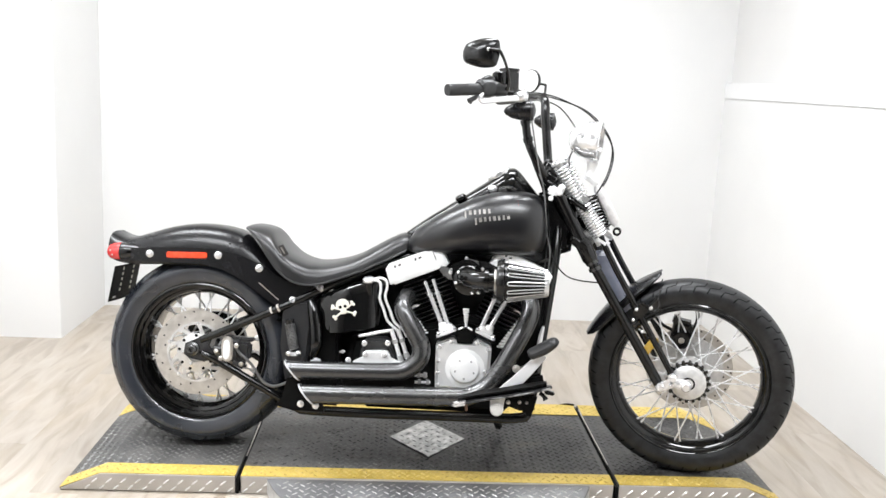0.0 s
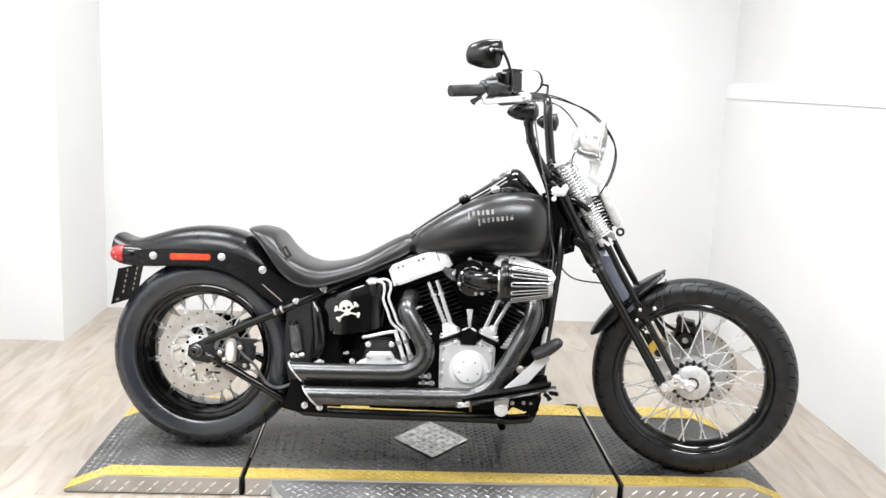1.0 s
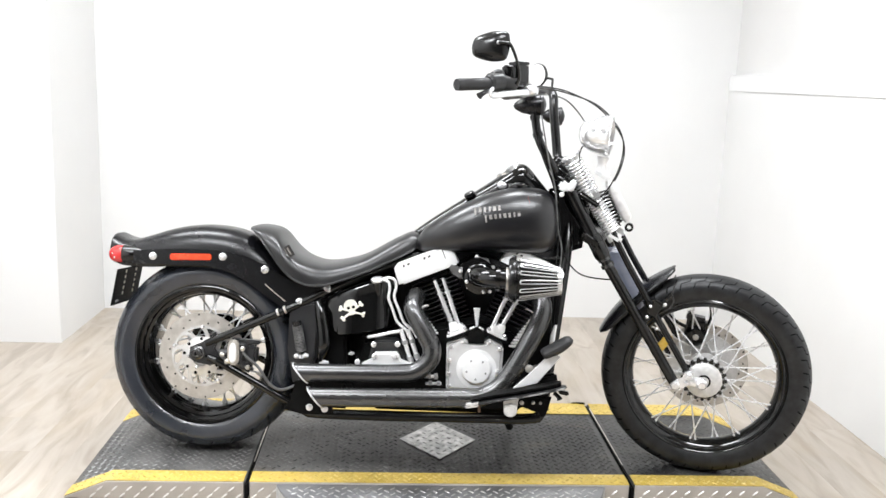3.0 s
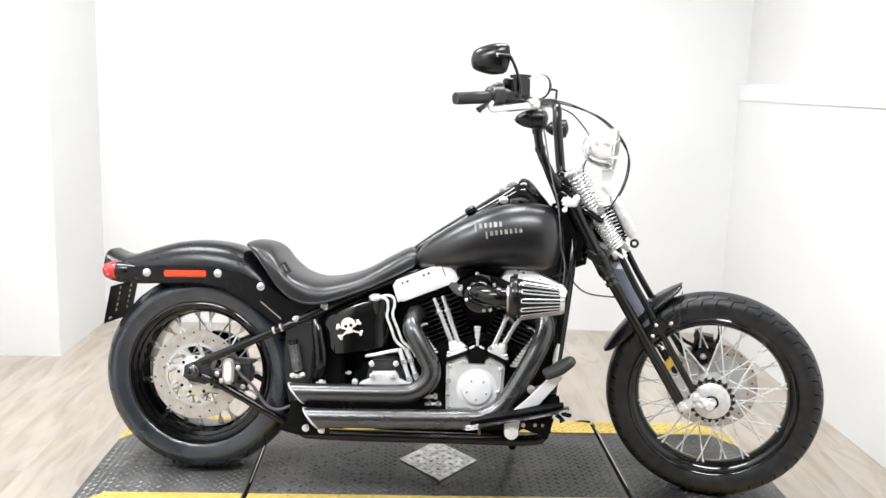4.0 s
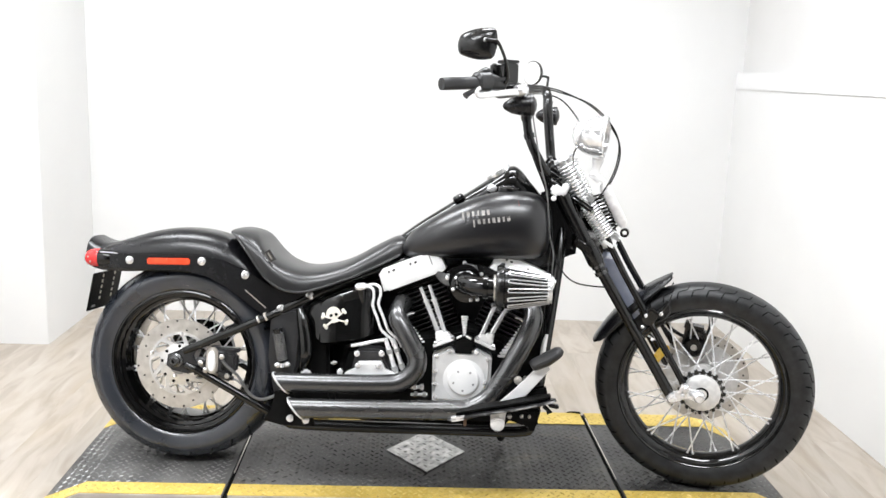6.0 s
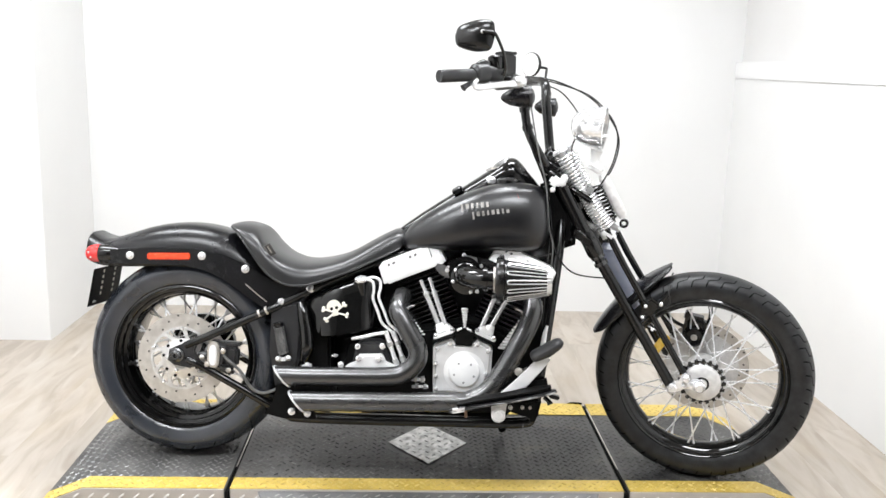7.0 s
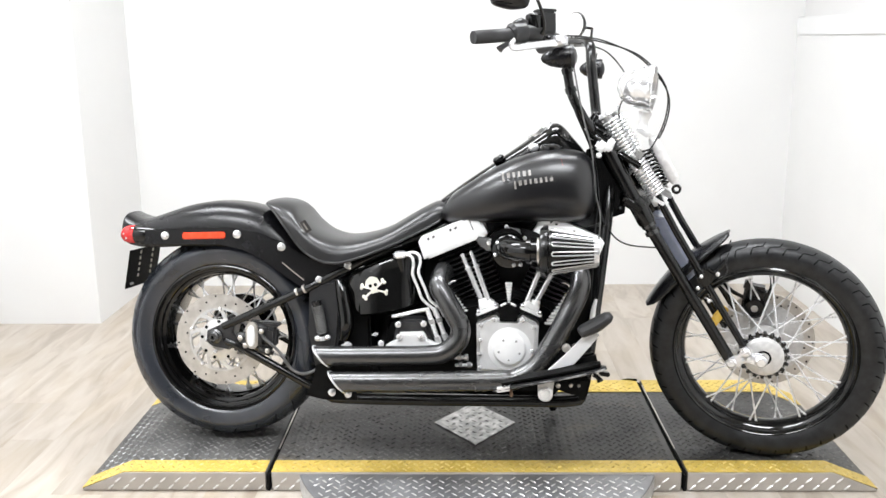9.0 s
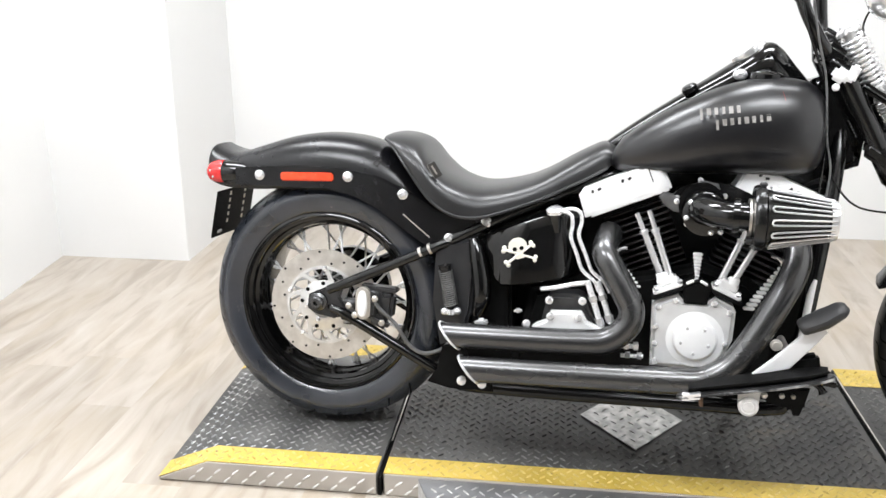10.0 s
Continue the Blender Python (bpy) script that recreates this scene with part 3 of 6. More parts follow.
def disc_ring(r, z, n=48):
    a0 = math.asin((cut - TT[1]) / r)
    return [V(TT[0] + r * math.cos(a), TT[1] + r * math.sin(a), z) for a in (a0 - (math.pi + 2 * a0) * i / n for i in range(n + 1))]


loft(bm, [disc_ring(TT[2] - 0.002, FLOOR + 0.004), disc_ring(TT[2], -0.02), disc_ring(TT[2], -0.007), disc_ring(TT[2] - 0.002, -0.005)])
disc = part("disc", bm, BARE, turntable, "bare grey tread-plate disc")
lugs("tread", tread_spots(-0.6, 0.56, -0.72, cut - 0.012, 0.037, lambda u, v: math.hypot(u - TT[0], v - TT[1]) < TT[2] - 0.015), 0.024, 0.0046, LUG, turntable, LUGBRIGHT, lambda u, v, h: (u, v, h - 0.005))
bm = bmesh.new()
ring = disc_ring(TT[2] + 0.0008, 0)
loft(bm, [[p + V(0, 0, FLOOR + 0.005) for p in ring], [p + V(0, 0, -0.008) for p in ring]], False, False)
rim_band = part("rim_band", bm, RIMSTEEL, turntable, "pale tread-plate rim band")

lever = tagged(new("lock_lever"), "short steel lever with a red sleeve at the turntable rim", "lever")
la = math.atan2(-0.511 - TT[1], -0.43 - TT[0])
lever.matrix_world = pose(TT[0] + TT[2] * math.cos(la), TT[1] + TT[2] * math.sin(la), -0.030, 0, 0, math.degrees(la)) @ Matrix.Scale(0.9, 4)
bm = bmesh.new()
tube(bm, [(-0.005, 0, 0), (0.025, 0.006, -0.003), (0.064, 0.018, -0.014)], 0.005, 10, 3)
part("shaft", bm, FRAME, lever)
bm = bmesh.new()
tube(bm, [(0.004, 0.0005, -0.001), (0.008, 0.002, -0.001), (0.044, 0.012, -0.008), (0.048, 0.013, -0.009)], [0.008, 0.0105, 0.0105, 0.008], 14, 2)
part("sleeve", bm, REDGRIP, lever, "red vinyl sleeve")

# ---------------------------------------------------------------- motorcycle
bike = tagged(new("motorcycle"), "matt black cruiser motorcycle with spoked wheels, leaning on its stand", "motorcycle")
bike.matrix_world = Matrix.Translation((-0.82, -0.05, 0.0)) @ Matrix.Rotation(radians(-5.5), 4, "Z") @ Matrix.Rotation(radians(-7.0), 4, "X")
HEAD = V(1.17, 0, 0.87)
STEER = Matrix.Translation(HEAD) @ Matrix.Rotation(radians(-15), 4, V(-0.515, 0, 0.857)) @ Matrix.Translation(-HEAD)
RC, FC = V(0.030, 0, 0.319), V(1.654, 0, 0.327)


def bp(name, fill, material, label="", parent=None, steer=False, angle=38):
    """A part of the motorcycle: fill puts its shape into a bmesh."""
    bm = bmesh.new()
    fill(bm)
    return part(name, bm, material, parent or bike, label, steer, angle)


def wheel(name, c, prof_tyre, rim_prof, hub, spokes, rim_r, flange_r, flange_y, steer):
    rim = bp(name, lambda bm: ring_lathe(bm, rim_prof, c, (0, 1, 0), 72), GLOSS, "gloss black spoked rim", steer=steer)
    bp("tyre", lambda bm: ring_lathe(bm, prof_tyre, c, (0, 1, 0), 96), RUBBER if steer else REARRUBBER, "black rubber tyre", rim, steer)
    bp("hub", hub, FDISC if steer else FRAME, "polished hub" if steer else "black hub", rim, steer)
    pivot = (STEER if steer else Matrix()) @ Matrix.Translation(c)
    turn0 = Matrix.Translation(-c)
    kinds = []
    for side in (-1, 1):
        for lean in (-1, 1):
            bm = bmesh.new()
            a = lean * radians(34)
            p0 = c + V(flange_r * math.sin(a), side * flange_y, flange_r * math.cos(a))
            p1 = c + V((rim_r + 0.002) * math.sin(-lean * radians(7)), side * 0.012, (rim_r + 0.002) * math.cos(radians(7)))
            tube(bm, [p0, p1], 0.0025 if steer else 0.0029, 6, 1)
            kinds.append(link_mesh("spoke", bm, SPOKE))
            bm = bmesh.new()
            tube(bm, [p1 + (p0 - p1) * (0.065 if steer else 0.10), p1 + (p0 - p1) * (0.05 if steer else 0.085), p1], 0.0034 if steer else 0.0042, 8, 1)
            kinds.append(link_mesh("spoke_nipple", bm, SPOKE))
    n = spokes // 4
    for i in range(n):
        for k in range(4):
            a = 2 * math.pi * (i + k * 0.25) / n
            m = pivot @ Matrix.Rotation(a, 4, "Y") @ turn0
            shared("spoke", kinds[2 * k], rim, m)
            shared("spoke_nipple", kinds[2 * k + 1], rim, m)
    return rim, pivot, turn0


# rear wheel
TR = [(0.222, 0.078), (0.227, 0.087), (0.236, 0.092), (0.256, 0.0975), (0.266, 0.0985), (0.2675, 0.0975), (0.274, 0.0945), (0.288, 0.080), (0.297, 0.058), (0.302, 0.030), (0.3035, 0.0)]
TR = [(0.2235 + (r - 0.222) * 1.141, y) for r, y in TR]
TYRE_R = TR + [(r, -y) for r, y in TR[-2::-1]] + [(0.212, -0.06), (0.212, 0.06)]
RIM_R = [(0.231, -0.088), (0.226, -0.090), (0.221, -0.084), (0.2205, -0.077), (0.212, -0.0745), (0.2105, -0.068), (0.2095, -0.060), (0.2005, -0.056), (0.1985, -0.048), (0.1965, -0.040), (0.1935, -0.036), (0.190, -0.018), (0.189, 0.0), (0.190, 0.05), (0.196, 0.088), (0.212, 0.092), (0.231, 0.090), (0.233, 0.086), (0.211, 0.06), (0.211, -0.06), (0.233, -0.086)]
RIM_R = [(r * 0.985, y) for r, y in RIM_R]


def rear_hub(bm):
    lathe(bm, [(0.02, -0.10), (0.045, -0.095), (0.045, -0.085), (0.062, -0.075), (0.062, -0.068), (0.036, -0.06), (0.034, 0.06), (0.062, 0.068), (0.062, 0.075), (0.045, 0.085), (0.02, 0.1)], RC, (0, 1, 0), 36)


rear_rim, rp, rt0 = wheel("rear_wheel", RC, TYRE_R, RIM_R, rear_hub, 40, 0.189, 0.058, 0.07, False)


def tread_mesh(c, prof, pts, width):
    """A groove along a tyre: a flat dark ribbon through places (turn, side) on the tread."""
    prof = sorted((y, r) for r, y in prof)

    def place(phi, y, out=0.0005):
        r = np.interp(y, [a for a, b in prof], [b for a, b in prof]) + out
        return c + V(r * math.sin(phi), y, r * math.cos(phi))

    line = spline([V(p, y, 0) for p, y in pts], 3)
    bm = bmesh.new()
    rows = []
    for k, q in enumerate(line):
        a, b = line[max(k - 1, 0)], line[min(k + 1, len(line) - 1)]
        d = V((b.x - a.x) * 0.3, b.y - a.y, 0).normalized()
        rows.append([bm.verts.new(place(q.x - e * d.y * width / 0.3, q.y + e * d.x * width)) for e in (-0.5, 0.5)])
    for a, b in zip(rows, rows[1:]):
        bm.faces.new((a[0], a[1], b[1], b[0]))
    return link_mesh("tread_groove", bm, GAP)


SIPE = [(-0.13, 0.092), (-0.07, 0.075), (-0.02, 0.05), (0.015, 0.018)]
for side in (-1, 1):
    gr = tread_mesh(RC, TR[5:] + [(r, -y) for r, y in TR[5:-1]], [(p, side * y) for p, y in SIPE], 0.0032)
    for i in range(26):
        shared("tread_groove", gr, rear_rim, rp @ Matrix.Rotation(2 * math.pi * i / 26, 4, "Y") @ rt0)

# brake disc with its carrier
DY = -0.105
disc_r = bp("rear_brake_disc", lambda bm: ring_lathe(bm, [(0.1405, DY - 0.003), (0.1405, DY + 0.003), (0.096, DY + 0.003), (0.096, DY - 0.003)], RC, (0, 1, 0), 72), STEEL, "drilled steel brake disc")


def on_disc(r, a, dy=0.0):
    return RC + V(r * math.cos(a), DY + dy, r * math.sin(a))


def carrier_plate(bm):
    """A dished inner plate and an outer ring joined by short arms, with open windows between them."""
    at = RC + V(0, DY, 0)
    lathe(bm, [(0.0640, 0.007), (0.0640, 0.0095), (0.062, 0.0104), (0.052, 0.011), (0.046, 0.016), (0.030, 0.017), (0.028, 0.010), (0.0, 0.010)], at, (0, -1, 0), 60)
    ring_lathe(bm, [(0.0985, 0.003), (0.0985, 0.0065), (0.0915, 0.0072), (0.0905, 0.003)], at, (0, -1, 0), 60)
    for k in range(9):
        a = 2 * math.pi * (k + 0.5) / 9 + 0.2
        rings = []
        for e in (0.0, 0.33, 0.67, 1.0):
            r, w = 0.0610 + 0.0315 * e, 0.0088 - 0.0024 * math.sin(math.pi * e)
            b = a + 0.30 * e
            d, o = V(math.cos(b), 0, math.sin(b)), V(-math.sin(b), 0, math.cos(b))
            rings.append([at + d * r + o * (w * u) + V(0, y, 0) for u, y in ((-1, -0.0095 + 0.0022 * e), (1, -0.0095 + 0.0022 * e), (1, -0.0035), (-1, -0.0035))])
        loft(bm, rings)


carrier = bp("disc_carrier", carrier_plate, CARRIER, "cast steel carrier of the brake disc, open between its arms", disc_r)
for k in range(9):
    a = 2 * math.pi * k / 9 + 0.2
    bp("carrier_hole", lambda bm: lathe(bm, [(0.0, 0.0), (0.0050, 0.0), (0.0050, 0.0012), (0.0, 0.0012)], on_disc(0.0565, a + 0.1 * (k % 2), -0.0107), (0, -1, 0), 14), GAP, "", carrier)
for k in range(5):
    t = 2 * math.pi * k / 5
    bp("rivet", lambda bm: lathe(bm, [(0.0062, 0), (0.0062, 0.004), (0.003, 0.0055), (0.0, 0.0055)], on_disc(0.0945, t + 0.30, -0.006), (0, -1, 0), 12), CHROME, "bright rivet", carrier)
    bp("hub_bolt", lambda bm: lathe(bm, [(0.006, 0), (0.006, 0.005), (0.003, 0.007), (0.0, 0.007)], on_disc(0.038, t + 0.62, -0.0165), (0, -1, 0), 6), CHROME, "", carrier)
bm = bmesh.new()
lathe(bm, [(0.0, 0.0), (0.0030, 0.0), (0.0030, 0.0012), (0.0, 0.0012)], (0, 0, 0), (0, -1, 0), 10)
hole = link_mesh("drilled_hole", bm, GAP)
for i in range(24):
    a, r = 2 * math.pi * i / 24 + 0.1, (0.134, 0.121, 0.107)[i % 3]
    shared("drilled_hole", hole, disc_r, Matrix.Translation(RC + V(r * math.cos(a), DY - 0.003, r * math.sin(a))))

bp("belt_pulley", lambda bm: lathe(bm, [(0.03, 0.098), (0.095, 0.100), (0.108, 0.096), (0.108, 0.122), (0.095, 0.120), (0.03, 0.125)], RC, (0, 1, 0), 48), GLOSS, "black belt pulley")

# front wheel
TF = [(0.252, 0.040), (0.262, 0.047), (0.280, 0.056), (0.300, 0.058), (0.317, 0.050), (0.328, 0.033), (0.333, 0.014), (0.334, 0.0)]
TF = [(r * 0.982, y * 0.98) for r, y in TF]
TYRE_F = TF + [(r, -y) for r, y in TF[-2::-1]] + [(0.236, -0.03), (0.236, 0.03)]
RF = [(0.262, 0.045), (0.258, 0.048), (0.253, 0.044), (0.250, 0.036), (0.240, 0.030), (0.232, 0.018), (0.228, 0.0)]
RF = [(r * 0.975, y) for r, y in RF]
RIM_F = RF + [(r, -y) for r, y in RF[-2::-1]] + [(0.253, -0.042), (0.236, -0.03), (0.236, 0.03), (0.253, 0.042)]


def front_hub(bm):
    lathe(bm, [(0.018, -0.085), (0.03, -0.084), (0.050, -0.080), (0.056, -0.075), (0.056, -0.066), (0.03, -0.058), (0.026, 0.05), (0.05, 0.058), (0.05, 0.066), (0.02, 0.08)], FC, (0, 1, 0), 40)


front_rim, fp, ft0 = wheel("front_wheel", FC, TYRE_F, RIM_F, front_hub, 40, 0.229, 0.056, 0.062, True)


def hub_ring(bm):
    ring_lathe(bm, [(0.064, -0.066), (0.064, -0.054), (0.05, -0.054), (0.05, -0.066)], FC, (0, 1, 0), 40)
    for i in range(20):
        a = 2 * math.pi * i / 20
        box(bm, FC + V(0.066 * math.cos(a), -0.060, 0.066 * math.sin(a)), (0.010, 0.013, 0.010), (0, -math.degrees(a), 0), 0.002, 1)


# Dark ring laid on the hub for the shade of a recess.
bp("hub_shade", lambda bm: ring_lathe(bm, [(0.027, -0.0835), (0.027, -0.078), (0.016, -0.078), (0.016, -0.0860)], FC, (0, 1, 0), 28), GAP, "dark ring that draws a shaded recess round the axle", front_rim, True)
bp("hub_flange", hub_ring, GLOSS, "black castellated hub flange", front_rim, True)
bm = bmesh.new()
lathe(bm, [(0.0034, 0.0), (0.0034, 0.002), (0.0, 0.003)], (0, 0, 0), (0, -1, 0), 8)
head = link_mesh("spoke_head", bm, CHROME)
for i in range(20):
    a = 2 * math.pi * (i + 0.5) / 20
    shared("spoke_head", head, front_rim, STEER @ Matrix.Translation(FC + V(0.0585 * math.cos(a), -0.0655, 0.0585 * math.sin(a))))
ZIG = [(-0.030, 0.0560), (-0.012, 0.0500), (-0.004, 0.0465), (0.004, 0.0450), (0.040, 0.0430), (0.078, 0.0410), (0.086, 0.0390), (0.094, 0.0340), (0.104, 0.0250)]
for side in (-1, 1):
    zig = tread_mesh(FC, TF[3:] + [(r, -y) for r, y in TF[3:-1]], [(p, side * y) for p, y in ZIG], 0.0034)
    for i in range(44):
        shared("tread_groove", zig, front_rim, fp @ Matrix.Rotation(2 * math.pi * (i + (0.5 if side > 0 else 0)) / 44, 4, "Y") @ ft0)
for y, r0, r1 in ((0.085, 0.143, 0.106),):
    disc_f = bp("front_brake_disc", lambda bm: ring_lathe(bm, [(r0, y - 0.003), (r0, y + 0.003), (r1, y + 0.003), (r1, y - 0.003)], FC, (0, 1, 0), 64), STEEL, "drilled steel brake disc", None, True)
    bp("disc_carrier", lambda bm: ring_lathe(bm, [(r1 + 0.006, y - 0.006), (r1 + 0.006, y - 0.002), (0.03, y - 0.012), (0.03, y - 0.016)], FC, (0, 1, 0), 40), FDISC, "polished carrier of the brake disc", disc_f, True)
    for i in range(42):
        a, r = 2 * math.pi * i / 42, (0.136, 0.126, 0.115)[i % 3]
        shared("drilled_hole", hole, disc_f, STEER @ Matrix.Translation(FC + V(r * math.cos(a), y - 0.003, r * math.sin(a))))


def front_caliper(bm):
    box(bm, (1.622, 0.075, 0.452), (0.070, 0.06, 0.090), (0, 8, 0), 0.014, 3)
    lathe(bm, [(0.0, -0.046), (0.026, -0.044), (0.032, -0.038), (0.032, 0.0)], (1.622, 0.075, 0.436), (0, 1, 0), 28)
    box(bm, (1.600, 0.06, 0.500), (0.022, 0.04, 0.030), (0, 15, 0), 0.005)
    tube(bm, [(1.592, 0.075, 0.455), (1.555, 0.085, 0.470), (1.520, 0.09, 0.500)], 0.006, 8, 3)
    tube(bm, [(1.660, 0.07, 0.470), (1.668, 0.07, 0.500), (1.662, 0.07, 0.540), (1.640, 0.06, 0.575)], 0.0065, 8, 4)


cal_f = bp("front_caliper", front_caliper, FRAME, "black front brake caliper", None, True)
bp("piston_cap", lambda bm: lathe(bm, [(0.0, -0.004), (0.008, -0.003), (0.010, 0.0), (0.010, 0.01)], (1.622, 0.028, 0.436), (0, 1, 0), 16), STEEL, "bright piston cap", cal_f, True)


# springer fork
for s in (-1, 1):
    leg = bp("fork_leg", lambda bm: tube(bm, [(1.199, s * 0.096, 0.925), (1.300, s * 0.096, 0.742), (1.32, s * 0.096, 0.708), (1.55, s * 0.096, 0.340), (1.566, s * 0.096, 0.312)], [0.019, 0.021, 0.0165, 0.0165, 0.014], 14, 3), FRAME, "black rigid fork leg", None, True)
    bp("collar", lambda bm: tube(bm, [(1.285, s * 0.096, 0.772), (1.292, s * 0.096, 0.760), (1.318, s * 0.096, 0.712), (1.325, s * 0.096, 0.70)], [0.022, 0.026, 0.026, 0.020], 14, 1), FRAME, "", leg, True)
    for cx, cz in ((1.322, 0.706), (1.333, 0.686)):
        bp("leg_ring", lambda bm: tube(bm, [(cx, s * 0.096, cz), (cx + 0.006, s * 0.096, cz - 0.0105)], 0.0215, 16, 1), GUN, "steel ring on the fork leg", leg, True)
    bp("spring_leg", lambda bm: tube(bm, [(1.345, s * 0.078, 0.785), (1.40, s * 0.08, 0.682), (1.604, s * 0.094, 0.352)], 0.0105, 12, 2), FRAME, "slim black spring leg", None, True)
    rk = bp("rocker", lambda bm: (prism(bm, [(1.552, 0.318), (1.556, 0.306), (1.570, 0.300), (1.586, 0.304), (1.602, 0.318), (1.622, 0.320), (1.640, 0.312), (1.660, 0.316), (1.664, 0.330), (1.655, 0.346), (1.640, 0.350), (1.624, 0.346), (1.620, 0.362), (1.606, 0.368), (1.594, 0.360), (1.588, 0.342), (1.572, 0.336)], s * 0.106, s * 0.118, 0.004, 2),), CHROME, "chrome fork rocker", None, True)
    for nx, nz, nr in ((1.569, 0.319, 0.0155), (1.607, 0.353, 0.0125), (1.600, 0.330, 0.007)):
        bp("rocker_nut", lambda bm: lathe(bm, [(nr, 0.0), (nr, 0.010), (nr * 0.8, 0.013), (nr * 0.55, 0.013), (nr * 0.5, 0.019), (0.0, 0.020)], (nx, s * 0.120, nz), (0, s, 0), 6), CHROME, "chrome nut", rk, True)
    bp("axle_nut", lambda bm: lathe(bm, [(0.014, 0.0), (0.017, 0.004), (0.017, 0.012), (0.013, 0.016), (0.011, 0.024), (0.0, 0.025)], FC + V(-0.006, s * 0.116, 0.004), (0, s, 0), 18), CHROME, "chrome axle nut", None, True)
    bp("pivot_bolt", lambda bm: lathe(bm, [(0.010, 0.0), (0.012, 0.003), (0.012, 0.010), (0.006, 0.014), (0.0, 0.014)], (1.622, s * 0.118, 0.334), (0, s, 0), 12), CHROME, "chrome pivot bolt", None, True)


def coil(bm, p0, p1, r, turns, wire):
    p0, p1 = Vector(p0), Vector(p1)
    d = (p1 - p0).normalized()
    u = d.orthogonal().normalized()
    w = d.cross(u)
    n = int(turns * 14)
    tube(bm, [p0.lerp(p1, i / n) + (u * math.cos(2 * math.pi * i / 14) + w * math.sin(2 * math.pi * i / 14)) * r for i in range(n + 1)], wire, 6, 1)


for s in (-1, 1):
    up = bp("upper_spring", lambda bm: coil(bm, (1.200, s * 0.054, 0.998), (1.258, s * 0.054, 0.893), 0.022, 11, 0.0040), CHROME, "chrome coil spring", None, True)
    bp("spring_rod", lambda bm: tube(bm, [(1.190, s * 0.054, 1.014), (1.345, s * 0.060, 0.752)], 0.012, 10, 1), SILVER, "", up, True)
    bp("spring_cap", lambda bm: lathe(bm, [(0.0, 0.0), (0.020, 0.002), (0.026, 0.010), (0.026, 0.016)], (1.188, s * 0.054, 1.018), (0.5, 0, -0.86), 20), CHROME, "", up, True)
    bp("lower_spring", lambda bm: coil(bm, (1.280, s * 0.062, 0.878), (1.343, s * 0.062, 0.785), 0.0235, 12, 0.0034), CHROME, "chrome coil spring", None, True)
    bp("spring_seat", lambda bm: box(bm, (1.351, s * 0.064, 0.768), (0.05, 0.05, 0.026), (0, 30, 0), 0.008), SILVER, "chrome spring seat", None, True)


def tree(bm, x, z, w, d, h):
    box(bm, (x, 0, z), (d, w, h), (0, 31, 0), 0.010, 3)


bp("upper_tree", lambda bm: tree(bm, 1.195, 0.938, 0.25, 0.075, 0.026), FRAME, "black upper fork clamp", None, True)
bp("spring_bridge", lambda bm: tree(bm, 1.268, 0.884, 0.20, 0.085, 0.018), FRAME, "black spring bridge", None, True)
bp("lower_tree", lambda bm: tree(bm, 1.285, 0.760, 0.25, 0.070, 0.034), FRAME, "black lower fork clamp", None, True)
for s in (-1, 1):
    bp("stem_clamp", lambda bm: (box(bm, (1.192, s * 0.120, 0.926), (0.034, 0.03, 0.030), (0, 31, 0), 0.007, 2), box(bm, (1.216, s * 0.120, 0.930), (0.020, 0.03, 0.036), (0, 20, 0), 0.005, 2), lathe(bm, [(0.008, 0), (0.008, 0.006), (0.004, 0.009), (0, 0.009)], (1.186, s * 0.126, 0.902), (0, s, 0), 10)), WHITEMETAL, "small chrome clamp on the fork stem", None, True)
damper = bp("fork_damper", lambda bm: tube(bm, [(1.316, 0.0, 0.938), (1.322, 0.0, 0.926), (1.380, 0.0, 0.822), (1.386, 0.0, 0.808)], [0.010, 0.0165, 0.0165, 0.010], 18, 1), FDISC, "pale metal fork damper body", None, True)
bp("damper_eye", lambda bm: ring_lathe(bm, [(0.014, -0.008), (0.014, 0.008), (0.007, 0.008), (0.007, -0.008)], (1.390, 0, 0.790), (0, 1, 0), 20), FRAME, "black rubber damper eye", damper, True)
bp("damper_bracket", lambda bm: box(bm, (1.300, 0, 0.955), (0.04, 0.04, 0.024), (0, 30, 0), 0.007), WHITEMETAL, "chrome damper bracket", damper, True)
bp("damper_spring", lambda bm: coil(bm, (1.305, 0.0, 0.905), (1.353, 0.0, 0.80), 0.016, 10, 0.003), FRAME, "black damper spring", damper, True)
bp("fork_plate", lambda bm: prism(bm, [(1.325, 0.715), (1.365, 0.715), (1.475, 0.53), (1.440, 0.515)], -0.055, 0.055, 0.006), BLUED, "glossy blue-grey plate between the fork legs", None, True)


# front fender: a short crescent over the tyre
def front_fender(bm):
    rings = []
    for i in range(25):
        a = radians(160 - 52 * i / 24)
        e = i / 24
        w = 0.068 * (1 - 0.55 * max(0, 2 * e - 1) ** 3 - 0.2 * max(0, 1 - 2 * e) ** 3)
        ro = 0.350 + 0.014 * e ** 4 + 0.010 * (1 - e) ** 4
        drop = 0.040 * math.sin(math.pi * e) ** 0.5 * (1 - 0.5 * e) + 0.006
        c = V(math.cos(a), 0, math.sin(a))
        rings.append([FC + c * (ro - drop * abs(k) ** 3) + V(0, w * math.copysign(abs(k) ** 0.8, k), 0) for k in (j / 8 - 1 for j in range(17))])
    loft(bm, rings, False, False)


